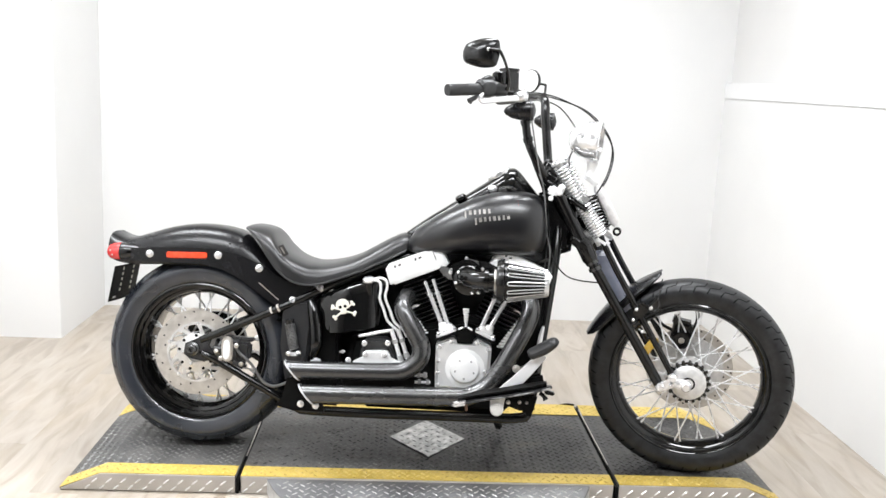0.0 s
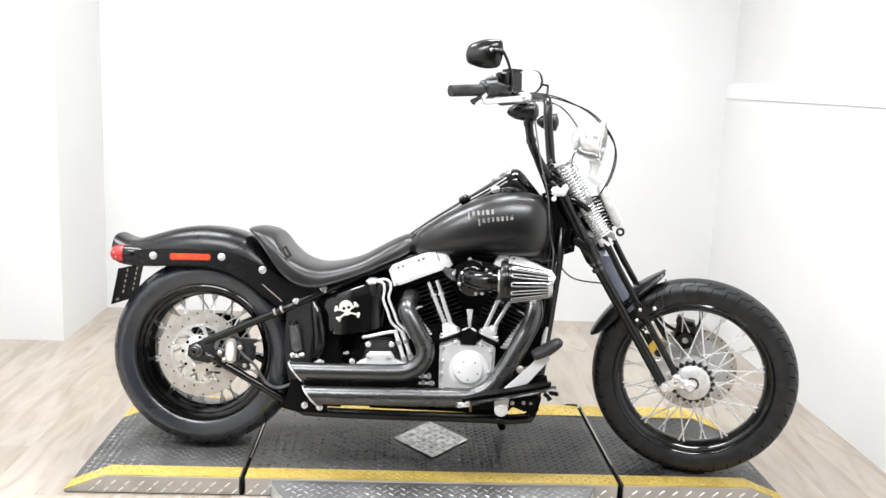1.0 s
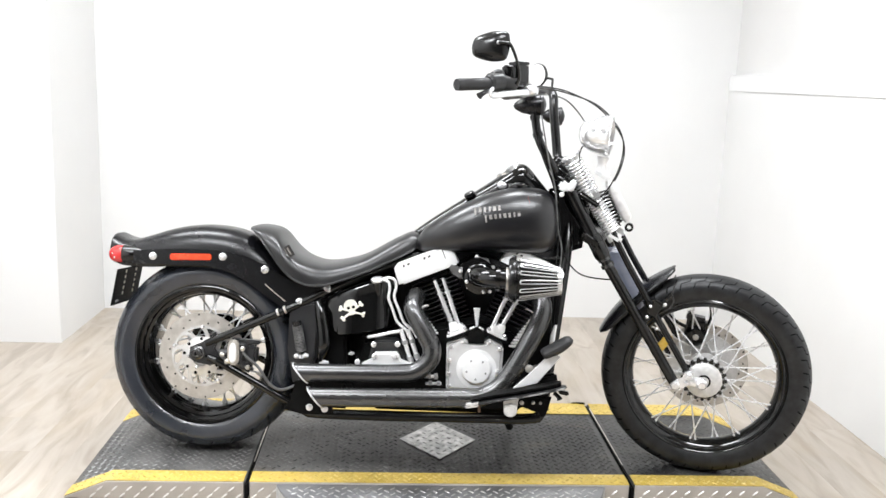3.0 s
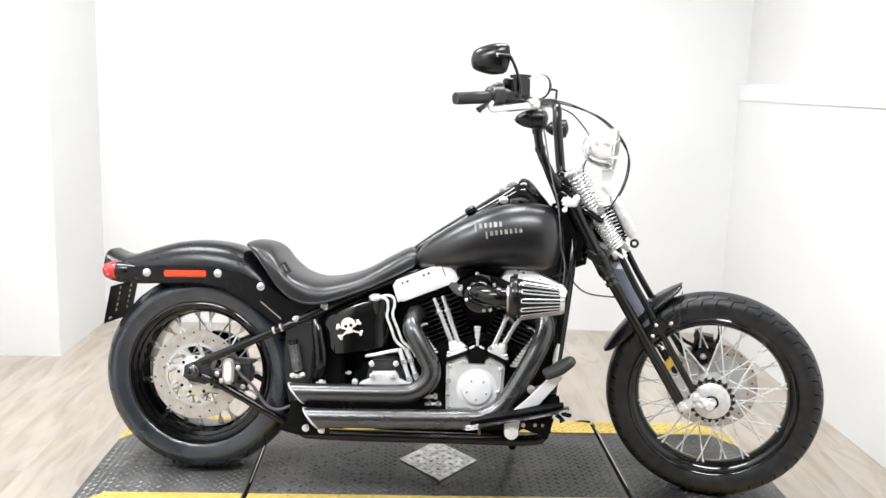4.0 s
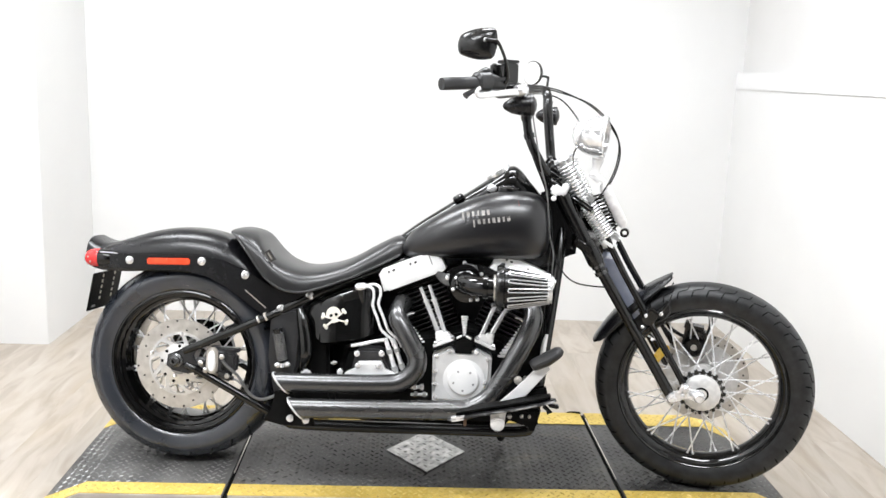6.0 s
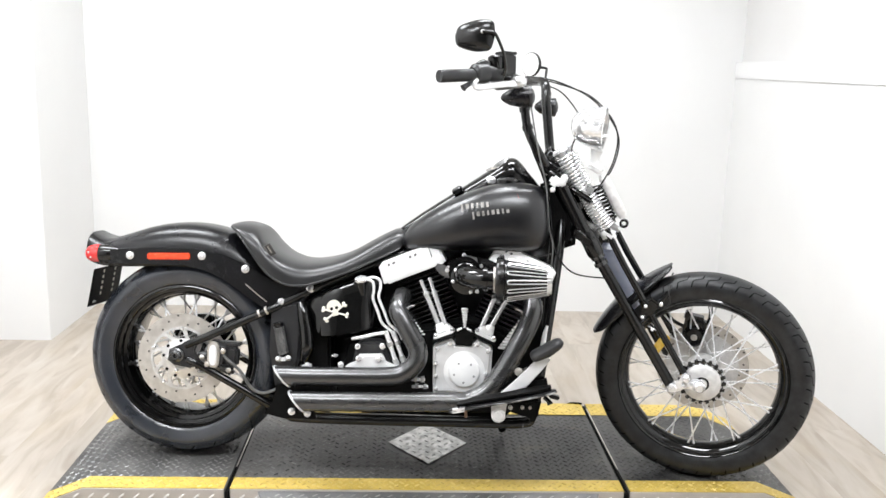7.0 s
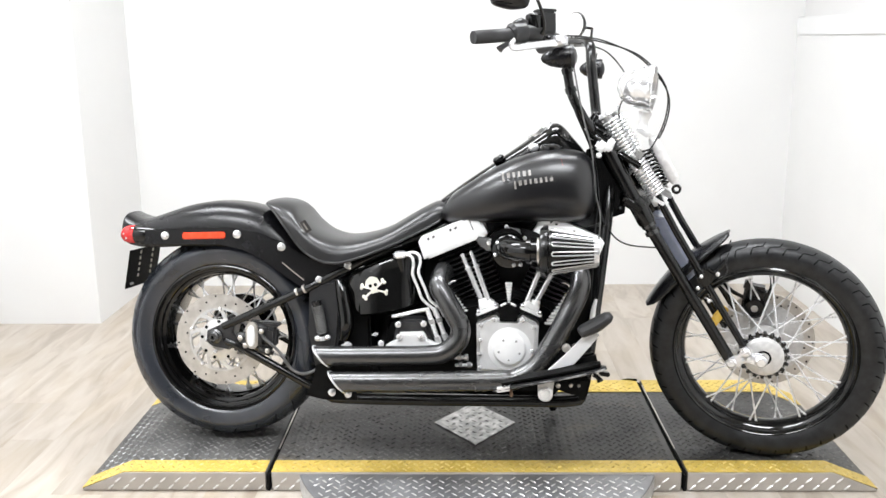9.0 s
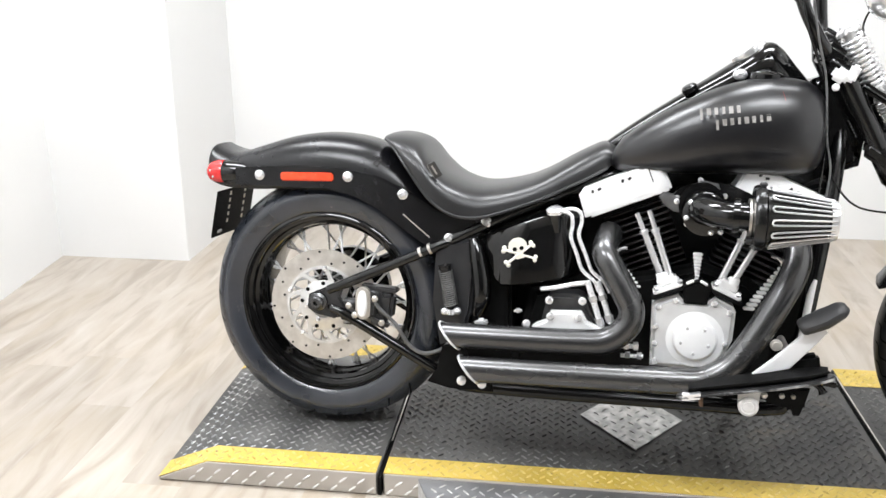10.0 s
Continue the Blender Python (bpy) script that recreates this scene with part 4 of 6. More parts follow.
ff = bp("front_fender", front_fender, SATIN, "matt black cut-down front fender", None, True)
so = ff.modifiers.new("thickness", "SOLIDIFY")
so.thickness, so.offset = 0.004, 0
for s in (-1, 1):
    bp("fender_bracket", lambda bm: tube(bm, [(1.480, s * 0.090, 0.548), (1.505, s * 0.086, 0.562), (1.54, s * 0.072, 0.60)], 0.008, 8, 3), FRAME, "", ff, True)
    bp("fender_bolt", lambda bm: lathe(bm, [(0.0075, 0), (0.0075, 0.006), (0.004, 0.009), (0, 0.009)], (1.518, s * 0.082, 0.566), (0, s, 0), 12), CHROME, "chrome fender bolt", ff, True)
    for cx, cy, cz in ((1.468, 0.102, 0.526), (1.499, 0.100, 0.490), (1.476, 0.104, 0.562)):
        bp("clamp_bolt", lambda bm: lathe(bm, [(0.0055, 0), (0.0055, 0.006), (0.003, 0.008), (0, 0.008)], (cx, s * cy, cz), (0, s, 0), 12), CHROME, "chrome clamp bolt", ff, True)
    bp("clamp_block", lambda bm: box(bm, (1.489, s * 0.090, 0.556), (0.036, 0.026, 0.052), (0, 31, 0), 0.006, 2), FRAME, "", ff, True)
    bp("fender_edge", lambda bm: tube(bm, [(1.545, s * 0.078, 0.628), (1.540, s * 0.080, 0.600), (1.545, s * 0.080, 0.575), (1.535, s * 0.080, 0.556)], 0.0022, 8, 4), GREYBLACK, "thin fender brace", ff, True)
    bp("leg_clamp", lambda bm: tube(bm, [(1.470, s * 0.086, 0.575), (1.490, s * 0.087, 0.540)], 0.016, 12, 1), FRAME, "", ff, True)
bp("amber_reflector", lambda bm: (box(bm, (1.523, 0.010, 0.412), (0.027, 0.010, 0.070), (0, 33, 0), 0.004)), AMBER, "amber side reflector between the fork legs", None, True)


# headlight
def headlight(bm):
    lathe(bm, [(0.0, -0.074), (0.018, -0.072), (0.038, -0.061), (0.053, -0.040), (0.061, -0.014), (0.063, 0.012), (0.066, 0.016), (0.066, 0.026), (0.061, 0.030)], (1.289, 0, 1.081), (1, 0, -0.07), 40, False)


hl = bp("headlight", headlight, BRIGHT, "chrome bullet headlight", None, True)
bp("lens", lambda bm: lathe(bm, [(0.061, 0.024), (0.055, 0.031), (0.035, 0.037), (0.0, 0.039)], (1.289, 0, 1.081), (1, 0, -0.07), 32, False), GLASS, "clear glass headlight lens", hl, True)
bp("reflector", lambda bm: lathe(bm, [(0.059, 0.018), (0.048, -0.01), (0.02, -0.03), (0.0, -0.034)], (1.289, 0, 1.081), (1, 0, -0.07), 32, False), CHROME, "", hl, True)
bp("bracket", lambda bm: (tube(bm, [(1.296, 0, 1.012), (1.292, 0, 0.985), (1.288, 0, 0.955)], [0.020, 0.012, 0.018], 14, 3), box(bm, (1.288, 0, 0.962), (0.030, 0.04, 0.024), (0, 30, 0), 0.008, 3)), SILVER, "chrome headlight mount", hl, True)

# head tube, neck and frame
bp("head_tube", lambda bm: tube(bm, [(1.150, 0, 0.985), (1.158, 0, 0.955), (1.225, 0, 0.835), (1.235, 0, 0.815)], [0.030, 0.036, 0.036, 0.030], 18, 1), FRAME)
bp("neck_cover", lambda bm: prism(bm, [(1.125, 0.90), (1.165, 0.915), (1.215, 0.83), (1.245, 0.775), (1.240, 0.715), (1.200, 0.700), (1.150, 0.725), (1.12, 0.80)], -0.05, 0.05, 0.018, 3), GLOSS, "gloss black neck cover")
for s in (-1, 1):
    bp("down_tube", lambda bm: tube(bm, [(1.195, s * 0.03, 0.80), (1.185, s * 0.075, 0.68), (1.150, s * 0.115, 0.38), (1.125, s * 0.125, 0.20), (1.09, s * 0.13, 0.172), (0.95, s * 0.13, 0.166), (0.43, s * 0.13, 0.155), (0.38, s * 0.13, 0.175), (0.36, s * 0.12, 0.24)], 0.0165, 12, 4), FRAME, "black frame tube under the engine")
    bp("upper_stay", lambda bm: tube(bm, [(0.050, s * 0.140, 0.366), (0.10, s * 0.137, 0.388), (0.314, s * 0.13, 0.488), (0.345, s * 0.128, 0.503)], [0.011, 0.0125, 0.0125, 0.011], 12, 2), FRAME, "black upper swingarm stay")
    for k in (0.276, 0.298):
        bp("stay_sleeve", lambda bm: tube(bm, [(k, s * 0.131, 0.470 + (k - 0.272) * 0.486), (k + 0.006, s * 0.131, 0.473 + (k - 0.272) * 0.486)], 0.0136, 12, 1), STEEL, "bright sleeve on the stay")
    bp("seat_rail", lambda bm: tube(bm, [(0.33, s * 0.118, 0.495), (0.452, s * 0.115, 0.560), (0.60, s * 0.095, 0.628), (0.72, s * 0.06, 0.675), (0.90, s * 0.03, 0.73), (1.17, 0, 0.86)], 0.015, 12, 4), FRAME, "black frame rail under the seat")
    bp("lower_stay", lambda bm: tube(bm, [(0.055, s * 0.140, 0.320), (0.09, s * 0.139, 0.311), (0.30, s * 0.13, 0.198), (0.36, s * 0.125, 0.168)], [0.010, 0.013, 0.013, 0.012], 12, 2), GLOSS, "black lower swingarm stay")
    bp("axle_plate", lambda bm: prism(bm, [(-0.004, 0.318), (0.000, 0.352), (0.03, 0.366), (0.078, 0.390), (0.088, 0.372), (0.080, 0.350), (0.098, 0.322), (0.100, 0.304), (0.062, 0.296), (0.015, 0.304)], s * 0.128, s * 0.142, 0.004), GREYBLACK, "dark cast axle plate")
    bp("axle_nut", lambda bm: (lathe(bm, [(0.022, 0.0), (0.022, 0.008), (0.016, 0.012), (0.016, 0.022), (0.012, 0.026), (0.006, 0.026), (0.006, 0.018), (0.0, 0.018)], (0.028, s * 0.142, 0.337), (0, s, 0), 20),), GUN, "steel rear axle nut")


# rear fender
def rear_fender(bm):
    rows = [(-0.284, 0.700, 0.622, 0.092), (-0.268, 0.692, 0.612, 0.100), (-0.242, 0.684, 0.604, 0.106), (-0.210, 0.685, 0.600, 0.110), (-0.148, 0.705, 0.600, 0.113), (-0.08, 0.726, 0.604, 0.114),
            (0.0, 0.738, 0.606, 0.114), (0.08, 0.735, 0.602, 0.114), (0.147, 0.720, 0.580, 0.114), (0.205, 0.688, 0.545, 0.114), (0.255, 0.650, 0.515, 0.113), (0.30, 0.60, 0.49, 0.112), (0.335, 0.54, 0.45, 0.110), (0.35, 0.46, 0.40, 0.108)]
    pts = spline([V(x, zt, zl) for x, zt, zl, w in rows], 3)
    ws = spline([V(w, 0, 0) for x, zt, zl, w in rows], 3)
    rings = []
    for p, w in zip(pts, ws):
        ring = []
        for j in range(21):
            k = j / 10 - 1
            a = math.pi / 2 * (1 - abs(k))
            ring.append(V(p.x, math.copysign(w.x * math.cos(a) ** 0.62, k) if k else 0.0, p.z + (p.y - p.z) * math.sin(a) ** 0.72))
        rings.append(ring)
    loft(bm, rings, False, False)


rf = bp("rear_fender", rear_fender, SATIN, "matt black rear fender with a ducktail")
so = rf.modifiers.new("thickness", "SOLIDIFY")
so.thickness, so.offset = 0.004, -1
STRUT = [(-0.195, 0.652), (-0.05, 0.663), (0.07, 0.664), (0.16, 0.650), (0.24, 0.617), (0.315, 0.573), (0.36, 0.566), (0.43, 0.585), (0.452, 0.562), (0.41, 0.515), (0.345, 0.475), (0.29, 0.488), (0.24, 0.520), (0.17, 0.568), (0.11, 0.597), (0.04, 0.612), (-0.10, 0.611), (-0.195, 0.610)]
for s in (-1, 1):
    strut = bp("fender_strut", lambda bm: prism(bm, STRUT, s * 0.112, s * 0.126, 0.003), SATIN, "matt black fender strut with chrome bolts")
    for x, z in ((-0.13, 0.637), (0.095, 0.644), (0.231, 0.609), (0.433, 0.556), (0.345, 0.511)):
        bp("strut_bolt", lambda bm: lathe(bm, [(0.0125, 0.0), (0.0125, 0.003), (0.0088, 0.0045), (0.0082, 0.011), (0.005, 0.014), (0.0, 0.014)], (x, s * 0.126, z), (0, s, 0), 16), CHROME, "chrome acorn bolt", strut)
    # Thin steel line added for the highlight along the strut.
    bp("strut_highlight", lambda bm: tube(bm, [(0.232, s * 0.1262, 0.562), (0.262, s * 0.1262, 0.538), (0.298, s * 0.1262, 0.510)], 0.0016, 6, 2), STEEL, "thin bright line that draws the highlight on the strut", strut)
    bp("side_reflector", lambda bm: box(bm, (-0.008, s * 0.129, 0.639), (0.134, 0.008, 0.021), (0, -2, 0), 0.0035), ORANGE, "orange-red side reflector", strut)
    lamp = bp("tail_lamp", lambda bm: lathe(bm, [(0.026, -0.012), (0.028, 0.0), (0.028, 0.022), (0.024, 0.052), (0.016, 0.078), (0.006, 0.094), (0.0, 0.097)], (-0.243, s * 0.092, 0.636), (1, 0, 0.03), 28), GLOSS, "gloss black teardrop tail lamp housing")
    bp("lens", lambda bm: lathe(bm, [(0.0, -0.042), (0.014, -0.039), (0.024, -0.029), (0.0285, -0.014), (0.029, 0.004), (0.0285, 0.006)], (-0.243, s * 0.092, 0.636), (1, 0, 0.03), 28), REDLENS, "red plastic tail lamp lens", lamp)
    # Chrome chips stand in for glints on the tail lamp lens.
    bp("lens_glint", lambda bm: [box(bm, (-0.266 + 0.008 * k, s * (0.1195 - 0.002 * (1 - k)), 0.640 - 0.014 * k), (0.004, 0.004, 0.006), (0, 0, 0), 0.0012, 1) for k in (0, 1)], CHROME, "bright chip that draws a glint on the lens", lamp)

plate = bp("plate_bracket", lambda bm: box(bm, (-0.262, 0, 0.527), (0.004, 0.215, 0.122), (0, 10, 0), 0.0015, 1), CASE, "black number plate bracket, empty")
for z in (0.575, 0.557, 0.539, 0.521, 0.503):
    for y in (-0.035, 0.05):
        bp("slot", lambda bm: box(bm, (-0.262 + (z - 0.527) * 0.176, y, z), (0.0062, 0.009, 0.010), (0, 10, 0)), IVORY, "light showing through a slot", plate)
for y in (-0.07, 0.075):
    bp("screw", lambda bm: box(bm, (-0.271, y, 0.480), (0.010, 0.024, 0.009), (0, 8, 0), 0.002, 1), CHROME, "bright screw", plate)
bp("plate_arm", lambda bm: prism(bm, [(-0.25, 0.605), (-0.19, 0.605), (-0.205, 0.592), (-0.24, 0.585)], -0.02, 0.02, 0.003), FRAME, "", plate)


# seat
def seat(bm):
    rows = [((0.196, 0.733), (0.162, 0.727), 0.085), ((0.205, 0.722), (0.168, 0.742), 0.112), ((0.243, 0.672), (0.205, 0.748), 0.138), ((0.297, 0.607), (0.254, 0.736), 0.152), ((0.350, 0.572), (0.284, 0.698), 0.158), ((0.402, 0.566), (0.334, 0.656), 0.160),
            ((0.454, 0.576), (0.414, 0.636), 0.155), ((0.557, 0.615), (0.526, 0.660), 0.140), ((0.645, 0.658), (0.630, 0.718), 0.115), ((0.690, 0.682), (0.685, 0.744), 0.095), ((0.712, 0.700), (0.712, 0.738), 0.080), ((0.720, 0.705), (0.722, 0.728), 0.06)]
    lows = spline([V(a[0], w, a[1]) for a, b, w in rows], 4)
    tops = spline([V(b[0], 0, b[1]) for a, b, w in rows], 4)
    rings = []
    for L, Tp in zip(lows, tops):
        w = L.y
        base, top = V(L.x, 0, L.z), V(Tp.x, 0, Tp.z)
        ring = []
        for j in range(25):
            a = math.pi * j / 24
            c, s = math.cos(a), math.sin(a)
            p = base.lerp(top, s ** 0.62)
            ring.append(V(p.x, math.copysign(w * abs(c) ** 0.75, -c), p.z))
        ring.append(V(base.x, w * 0.5, base.z - 0.004))
        ring.append(V(base.x, -w * 0.5, base.z - 0.004))
        rings.append(ring)
    loft(bm, rings)


st = bp("seat", seat, LEATHER, "black vinyl solo seat with a raised back", angle=60)
bp("piping", lambda bm: tube(bm, [(0.178, -0.096, 0.735), (0.201, -0.118, 0.720), (0.243, -0.139, 0.672), (0.297, -0.153, 0.607), (0.350, -0.159, 0.574), (0.402, -0.161, 0.568), (0.454, -0.156, 0.578), (0.557, -0.141, 0.617), (0.645, -0.116, 0.660), (0.700, -0.092, 0.690)], 0.0034, 8, 4), LEATHER, "piped seam round the seat edge", st)
tag = bp("seat_tag", lambda bm: box(bm, (0.311, -0.147, 0.673), (0.021, 0.004, 0.038), (18, -28, -6), 0.001, 1), GREYBLACK, "small dark maker's tag", st)
bp("tag_bar", lambda bm: [box(bm, (0.311 + dx, -0.1492 + 0.1 * abs(dx), 0.6725 + dx * 0.5), (wide, 0.0016, long), (18, -28, -6)) for dx, wide, long in ((0.0, 0.0042, 0.024), (-0.0085, 0.0010, 0.034), (0.0085, 0.0010, 0.034))], DECAL, "faded bars of lettering and border", tag)


# tank: two halves and the console between them
def tank_half(s):
    def fill(bm):
        rows = [(0.704, 0.700, 0.712, 0.020, 0.045), (0.712, 0.690, 0.732, 0.040, 0.055), (0.735, 0.684, 0.764, 0.056, 0.064), (0.785, 0.684, 0.802, 0.070, 0.074), (0.84, 0.687, 0.836, 0.080, 0.082), (0.91, 0.690, 0.870, 0.088, 0.088), (0.965, 0.692, 0.890, 0.092, 0.090),
                (1.02, 0.692, 0.901, 0.094, 0.090), (1.07, 0.692, 0.901, 0.092, 0.089), (1.112, 0.697, 0.892, 0.085, 0.086), (1.138, 0.710, 0.870, 0.074, 0.079), (1.150, 0.733, 0.840, 0.054, 0.071), (1.155, 0.765, 0.805, 0.024, 0.062)]
        a4 = spline([V(x, zb, zt) for x, zb, zt, w, c in rows], 4)
        b4 = spline([V(w, c, 0) for x, zb, zt, w, c in rows], 4)
        rings = []
        for p, q in zip(a4, b4):
            zc, h = (p.y + p.z) / 2, (p.z - p.y) / 2
            ring = []
            for j in range(32):
                a = 2 * math.pi * j / 32
                c, d = math.cos(a), math.sin(a)
                e = 0.72
                y = q.x * math.copysign(abs(c) ** e, c)
                z = h * math.copysign(abs(d) ** 0.82, d)
                y *= 1.0 - 0.10 * max(0.0, z / max(h, 1e-4))
                ring.append(V(p.x, s * (q.y + y), zc + z))
            rings.append(ring)
        loft(bm, rings)
    return fill


tanks = {}
for s in (-1, 1):
    tanks[s] = bp("fuel_tank", tank_half(s), LITSATIN, "matt black fuel tank half with faded lettering bars", angle=70)


def bars(bm, x0, z0, n, w, h, gap, slope):
    """A row of plain bars, the first one taller."""
    for i in range(n):
        x = x0 + i * (w + gap)
        hh = h * (1.55 if i == 0 else 1.0)
        box(bm, (x, 0, z0 + slope * (x - x0) - (hh - h) / 2), (w * (0.5, 0.8, 0.66)[i % 3], 0.0014, hh), (0, -math.degrees(math.atan(slope)), 0))


def on_tank(bm):
    """Lays flat bars on to the right side of the tank."""
    for v in bm.verts:
        t = min(1, max(0, (v.co.z - 0.69) / 0.21))
        zz = (t - 0.5) * 2
        q = math.asin(math.copysign(min(1, abs(zz)) ** (1 / 0.82), zz))
        y = 0.0935 * math.cos(q) ** 0.72 * (1 - 0.10 * max(0, zz))
        side = 0.0895 + y + 0.0012
        v.co.y = -side + (v.co.y if v.co.y > 0 else 0)


bm = bmesh.new()
bars(bm, 0.890, 0.825, 6, 0.0112, 0.0150, 0.0036, 0.13)
bars(bm, 0.924, 0.804, 8, 0.0108, 0.0140, 0.0036, 0.15)
on_tank(bm)
part("lettering", bm, DECAL, tanks[-1], "faded silver lettering bars")
bm = bmesh.new()
tube(bm, [(1.042, 0, 0.893), (1.048, 0, 0.88), (1.056, 0, 0.855)], 0.0004, 6, 3)
on_tank(bm)
part("pinstripe", bm, DARKRED, tanks[-1], "thin dark red pinstripe")


def console(bm):
    rows = [(0.685, 0.722, 0.738, 0.022), (0.70, 0.715, 0.752, 0.030), (0.76, 0.74, 0.797, 0.034), (0.835, 0.78, 0.848, 0.038), (0.90, 0.82, 0.892, 0.044), (0.96, 0.85, 0.934, 0.056), (1.005, 0.87, 0.966, 0.062), (1.035, 0.87, 0.978, 0.062),
            (1.06, 0.86, 0.966, 0.058), (1.09, 0.85, 0.932, 0.052), (1.12, 0.84, 0.898, 0.044), (1.145, 0.82, 0.86, 0.03)]
    body = spline([V(x, zb, zt) for x, zb, zt, w in rows], 4)
    wide = spline([V(w, 0, 0) for x, zb, zt, w in rows], 4)
    rings = []
    for p, q in zip(body, wide):
        rings.append([V(p.x, q.x * math.cos(a), p.y + (p.z - p.y) * math.sin(a) ** 0.42) for a in (math.pi * j / 19 for j in range(20))])
    loft(bm, rings)


dash = bp("console", console, GLOSS, "black tank console", angle=50)
bp("speedometer", lambda bm: lathe(bm, [(0.040, -0.016), (0.043, -0.004), (0.041, 0.002), (0.036, 0.004), (0.034, 0.0), (0.0, 0.0)], (0.988, 0, 0.959), (-0.58, 0, 0.815), 40), CHROME, "chrome speedometer bezel", dash)
bp("filler_cap", lambda bm: lathe(bm, [(0.034, -0.01), (0.036, 0.004), (0.034, 0.014), (0.02, 0.020), (0.0, 0.021)], (1.025, -0.088, 0.896), (0.05, -0.1, 1), 28), GLOSS, "black filler cap", dash)
bp("cap_bolt", lambda bm: ball(bm, (0.972, -0.062, 0.905), (0.016, 0.014, 0.013)), CHROME, "chrome dash bolt", dash)
bp("switch_knob", lambda bm: lathe(bm, [(0.016, -0.008), (0.018, -0.003), (0.018, 0.003), (0.013, 0.008), (0.0, 0.009)], (0.868, -0.032, 0.872), (-0.5, -0.15, 0.85), 18), FRAME, "black ignition knob", dash)

# handlebar and controls
bp("handlebar", lambda bm: tube(bm, [(1.168, -0.05, 0.945), (1.140, -0.105, 0.953), (1.108, -0.122, 0.996), (1.077, -0.125, 1.056), (1.062, -0.125, 1.130), (1.054, -0.150, 1.182), (1.03, -0.235, 1.197), (0.965, -0.333, 1.194), (0.915, -0.371, 1.189), (0.84, -0.425, 1.178)], 0.0135, 14, 5), FRAME, "black ape-hanger handlebar arm")
bp("handlebar", lambda bm: tube(bm, [(1.165, 0.05, 0.965), (1.160, 0.115, 1.000), (1.150, 0.122, 1.080), (1.140, 0.125, 1.165), (1.135, 0.145, 1.222), (1.11, 0.225, 1.240), (1.04, 0.36, 1.245), (0.98, 0.45, 1.245)], 0.0155, 14, 5), FRAME, "black ape-hanger handlebar arm")
for bx, by, bz in ((1.150, -0.075, 0.948), (1.165, 0.075, 0.985)):
    bp("bar_clamp", lambda bm: box(bm, (bx, by, bz), (0.06, 0.09, 0.045), (0, 31, 0), 0.012, 3), FRAME, "black handlebar clamp")
for cz, cx in ((1.066, 1.0745), (1.120, 1.0635)):
    bp("bar_band", lambda bm: tube(bm, [(cx + 0.002, -0.125, cz - 0.007), (cx - 0.002, -0.125, cz + 0.007)], 0.0165, 14, 1), FRAME, "black band round the handlebar")
bp("grip", lambda bm: tube(bm, [(0.828, -0.434, 1.176), (0.832, -0.431, 1.1765), (0.915, -0.371, 1.189), (0.920, -0.367, 1.190)], [0.0155, 0.0172, 0.0172, 0.0165], 20, 2), GRIP, "grey rubber grip")
bp("grip", lambda bm: tube(bm, [(0.98, 0.452, 1.245), (0.985, 0.446, 1.245), (1.035, 0.37, 1.245), (1.04, 0.362, 1.245)], [0.016, 0.0185, 0.0185, 0.017], 20, 2), GRIP, "grey rubber grip")


def switch_box(bm):
    tube(bm, [(0.913, -0.372, 1.190), (0.917, -0.369, 1.192), (0.946, -0.346, 1.197), (0.950, -0.343, 1.197)], [0.020, 0.027, 0.028, 0.021], 20, 1)
    tube(bm, [(0.950, -0.343, 1.197), (0.957, -0.338, 1.197), (0.985, -0.315, 1.198), (0.990, -0.312, 1.198)], [0.018, 0.022, 0.022, 0.018], 18, 1)
    tube(bm, [(0.925, -0.364, 1.214), (0.940, -0.352, 1.222), (0.952, -0.342, 1.218)], [0.010, 0.013, 0.010], 12, 2)


bp("switch_housing", switch_box, GREYBLACK, "weathered black switch housing")
bp("throttle_lever", lambda bm: tube(bm, [(0.945, -0.362, 1.180), (0.92, -0.378, 1.172), (0.897, -0.392, 1.158), (0.888, -0.398, 1.150)], [0.007, 0.006, 0.007, 0.010], 10, 4), GREYBLACK, "weathered black thumb lever")


def reservoir(bm):
    box(bm, (1.000, -0.305, 1.226), (0.050, 0.042, 0.060), (0, -2, 36), 0.006, 2)
    box(bm, (1.000, -0.305, 1.257), (0.051, 0.043, 0.008), (0, -2, 36), 0.003, 2)
    tube(bm, [(0.972, -0.322, 1.205), (0.972, -0.322, 1.212), (0.972, -0.322, 1.243), (0.972, -0.322, 1.248)], [0.018, 0.022, 0.022, 0.016], 18, 1)


bp("brake_reservoir", reservoir, FRAME, "black brake fluid reservoir")
bp("brake_lever", lambda bm: tube(bm, [(1.045, -0.275, 1.180), (1.005, -0.320, 1.172), (0.955, -0.372, 1.160), (0.925, -0.405, 1.152), (0.918, -0.415, 1.160), (0.926, -0.408, 1.172)], [0.012, 0.010, 0.009, 0.008, 0.008, 0.007], 10, 5, 0.7), CHROME, "chrome brake lever")
bp("lever_pivot", lambda bm: (ball(bm, (1.035, -0.285, 1.182), (0.022, 0.018, 0.016)), tube(bm, [(1.03, -0.29, 1.17), (1.05, -0.27, 1.20)], 0.008, 8, 1)), CHROME, "chrome lever pivot")


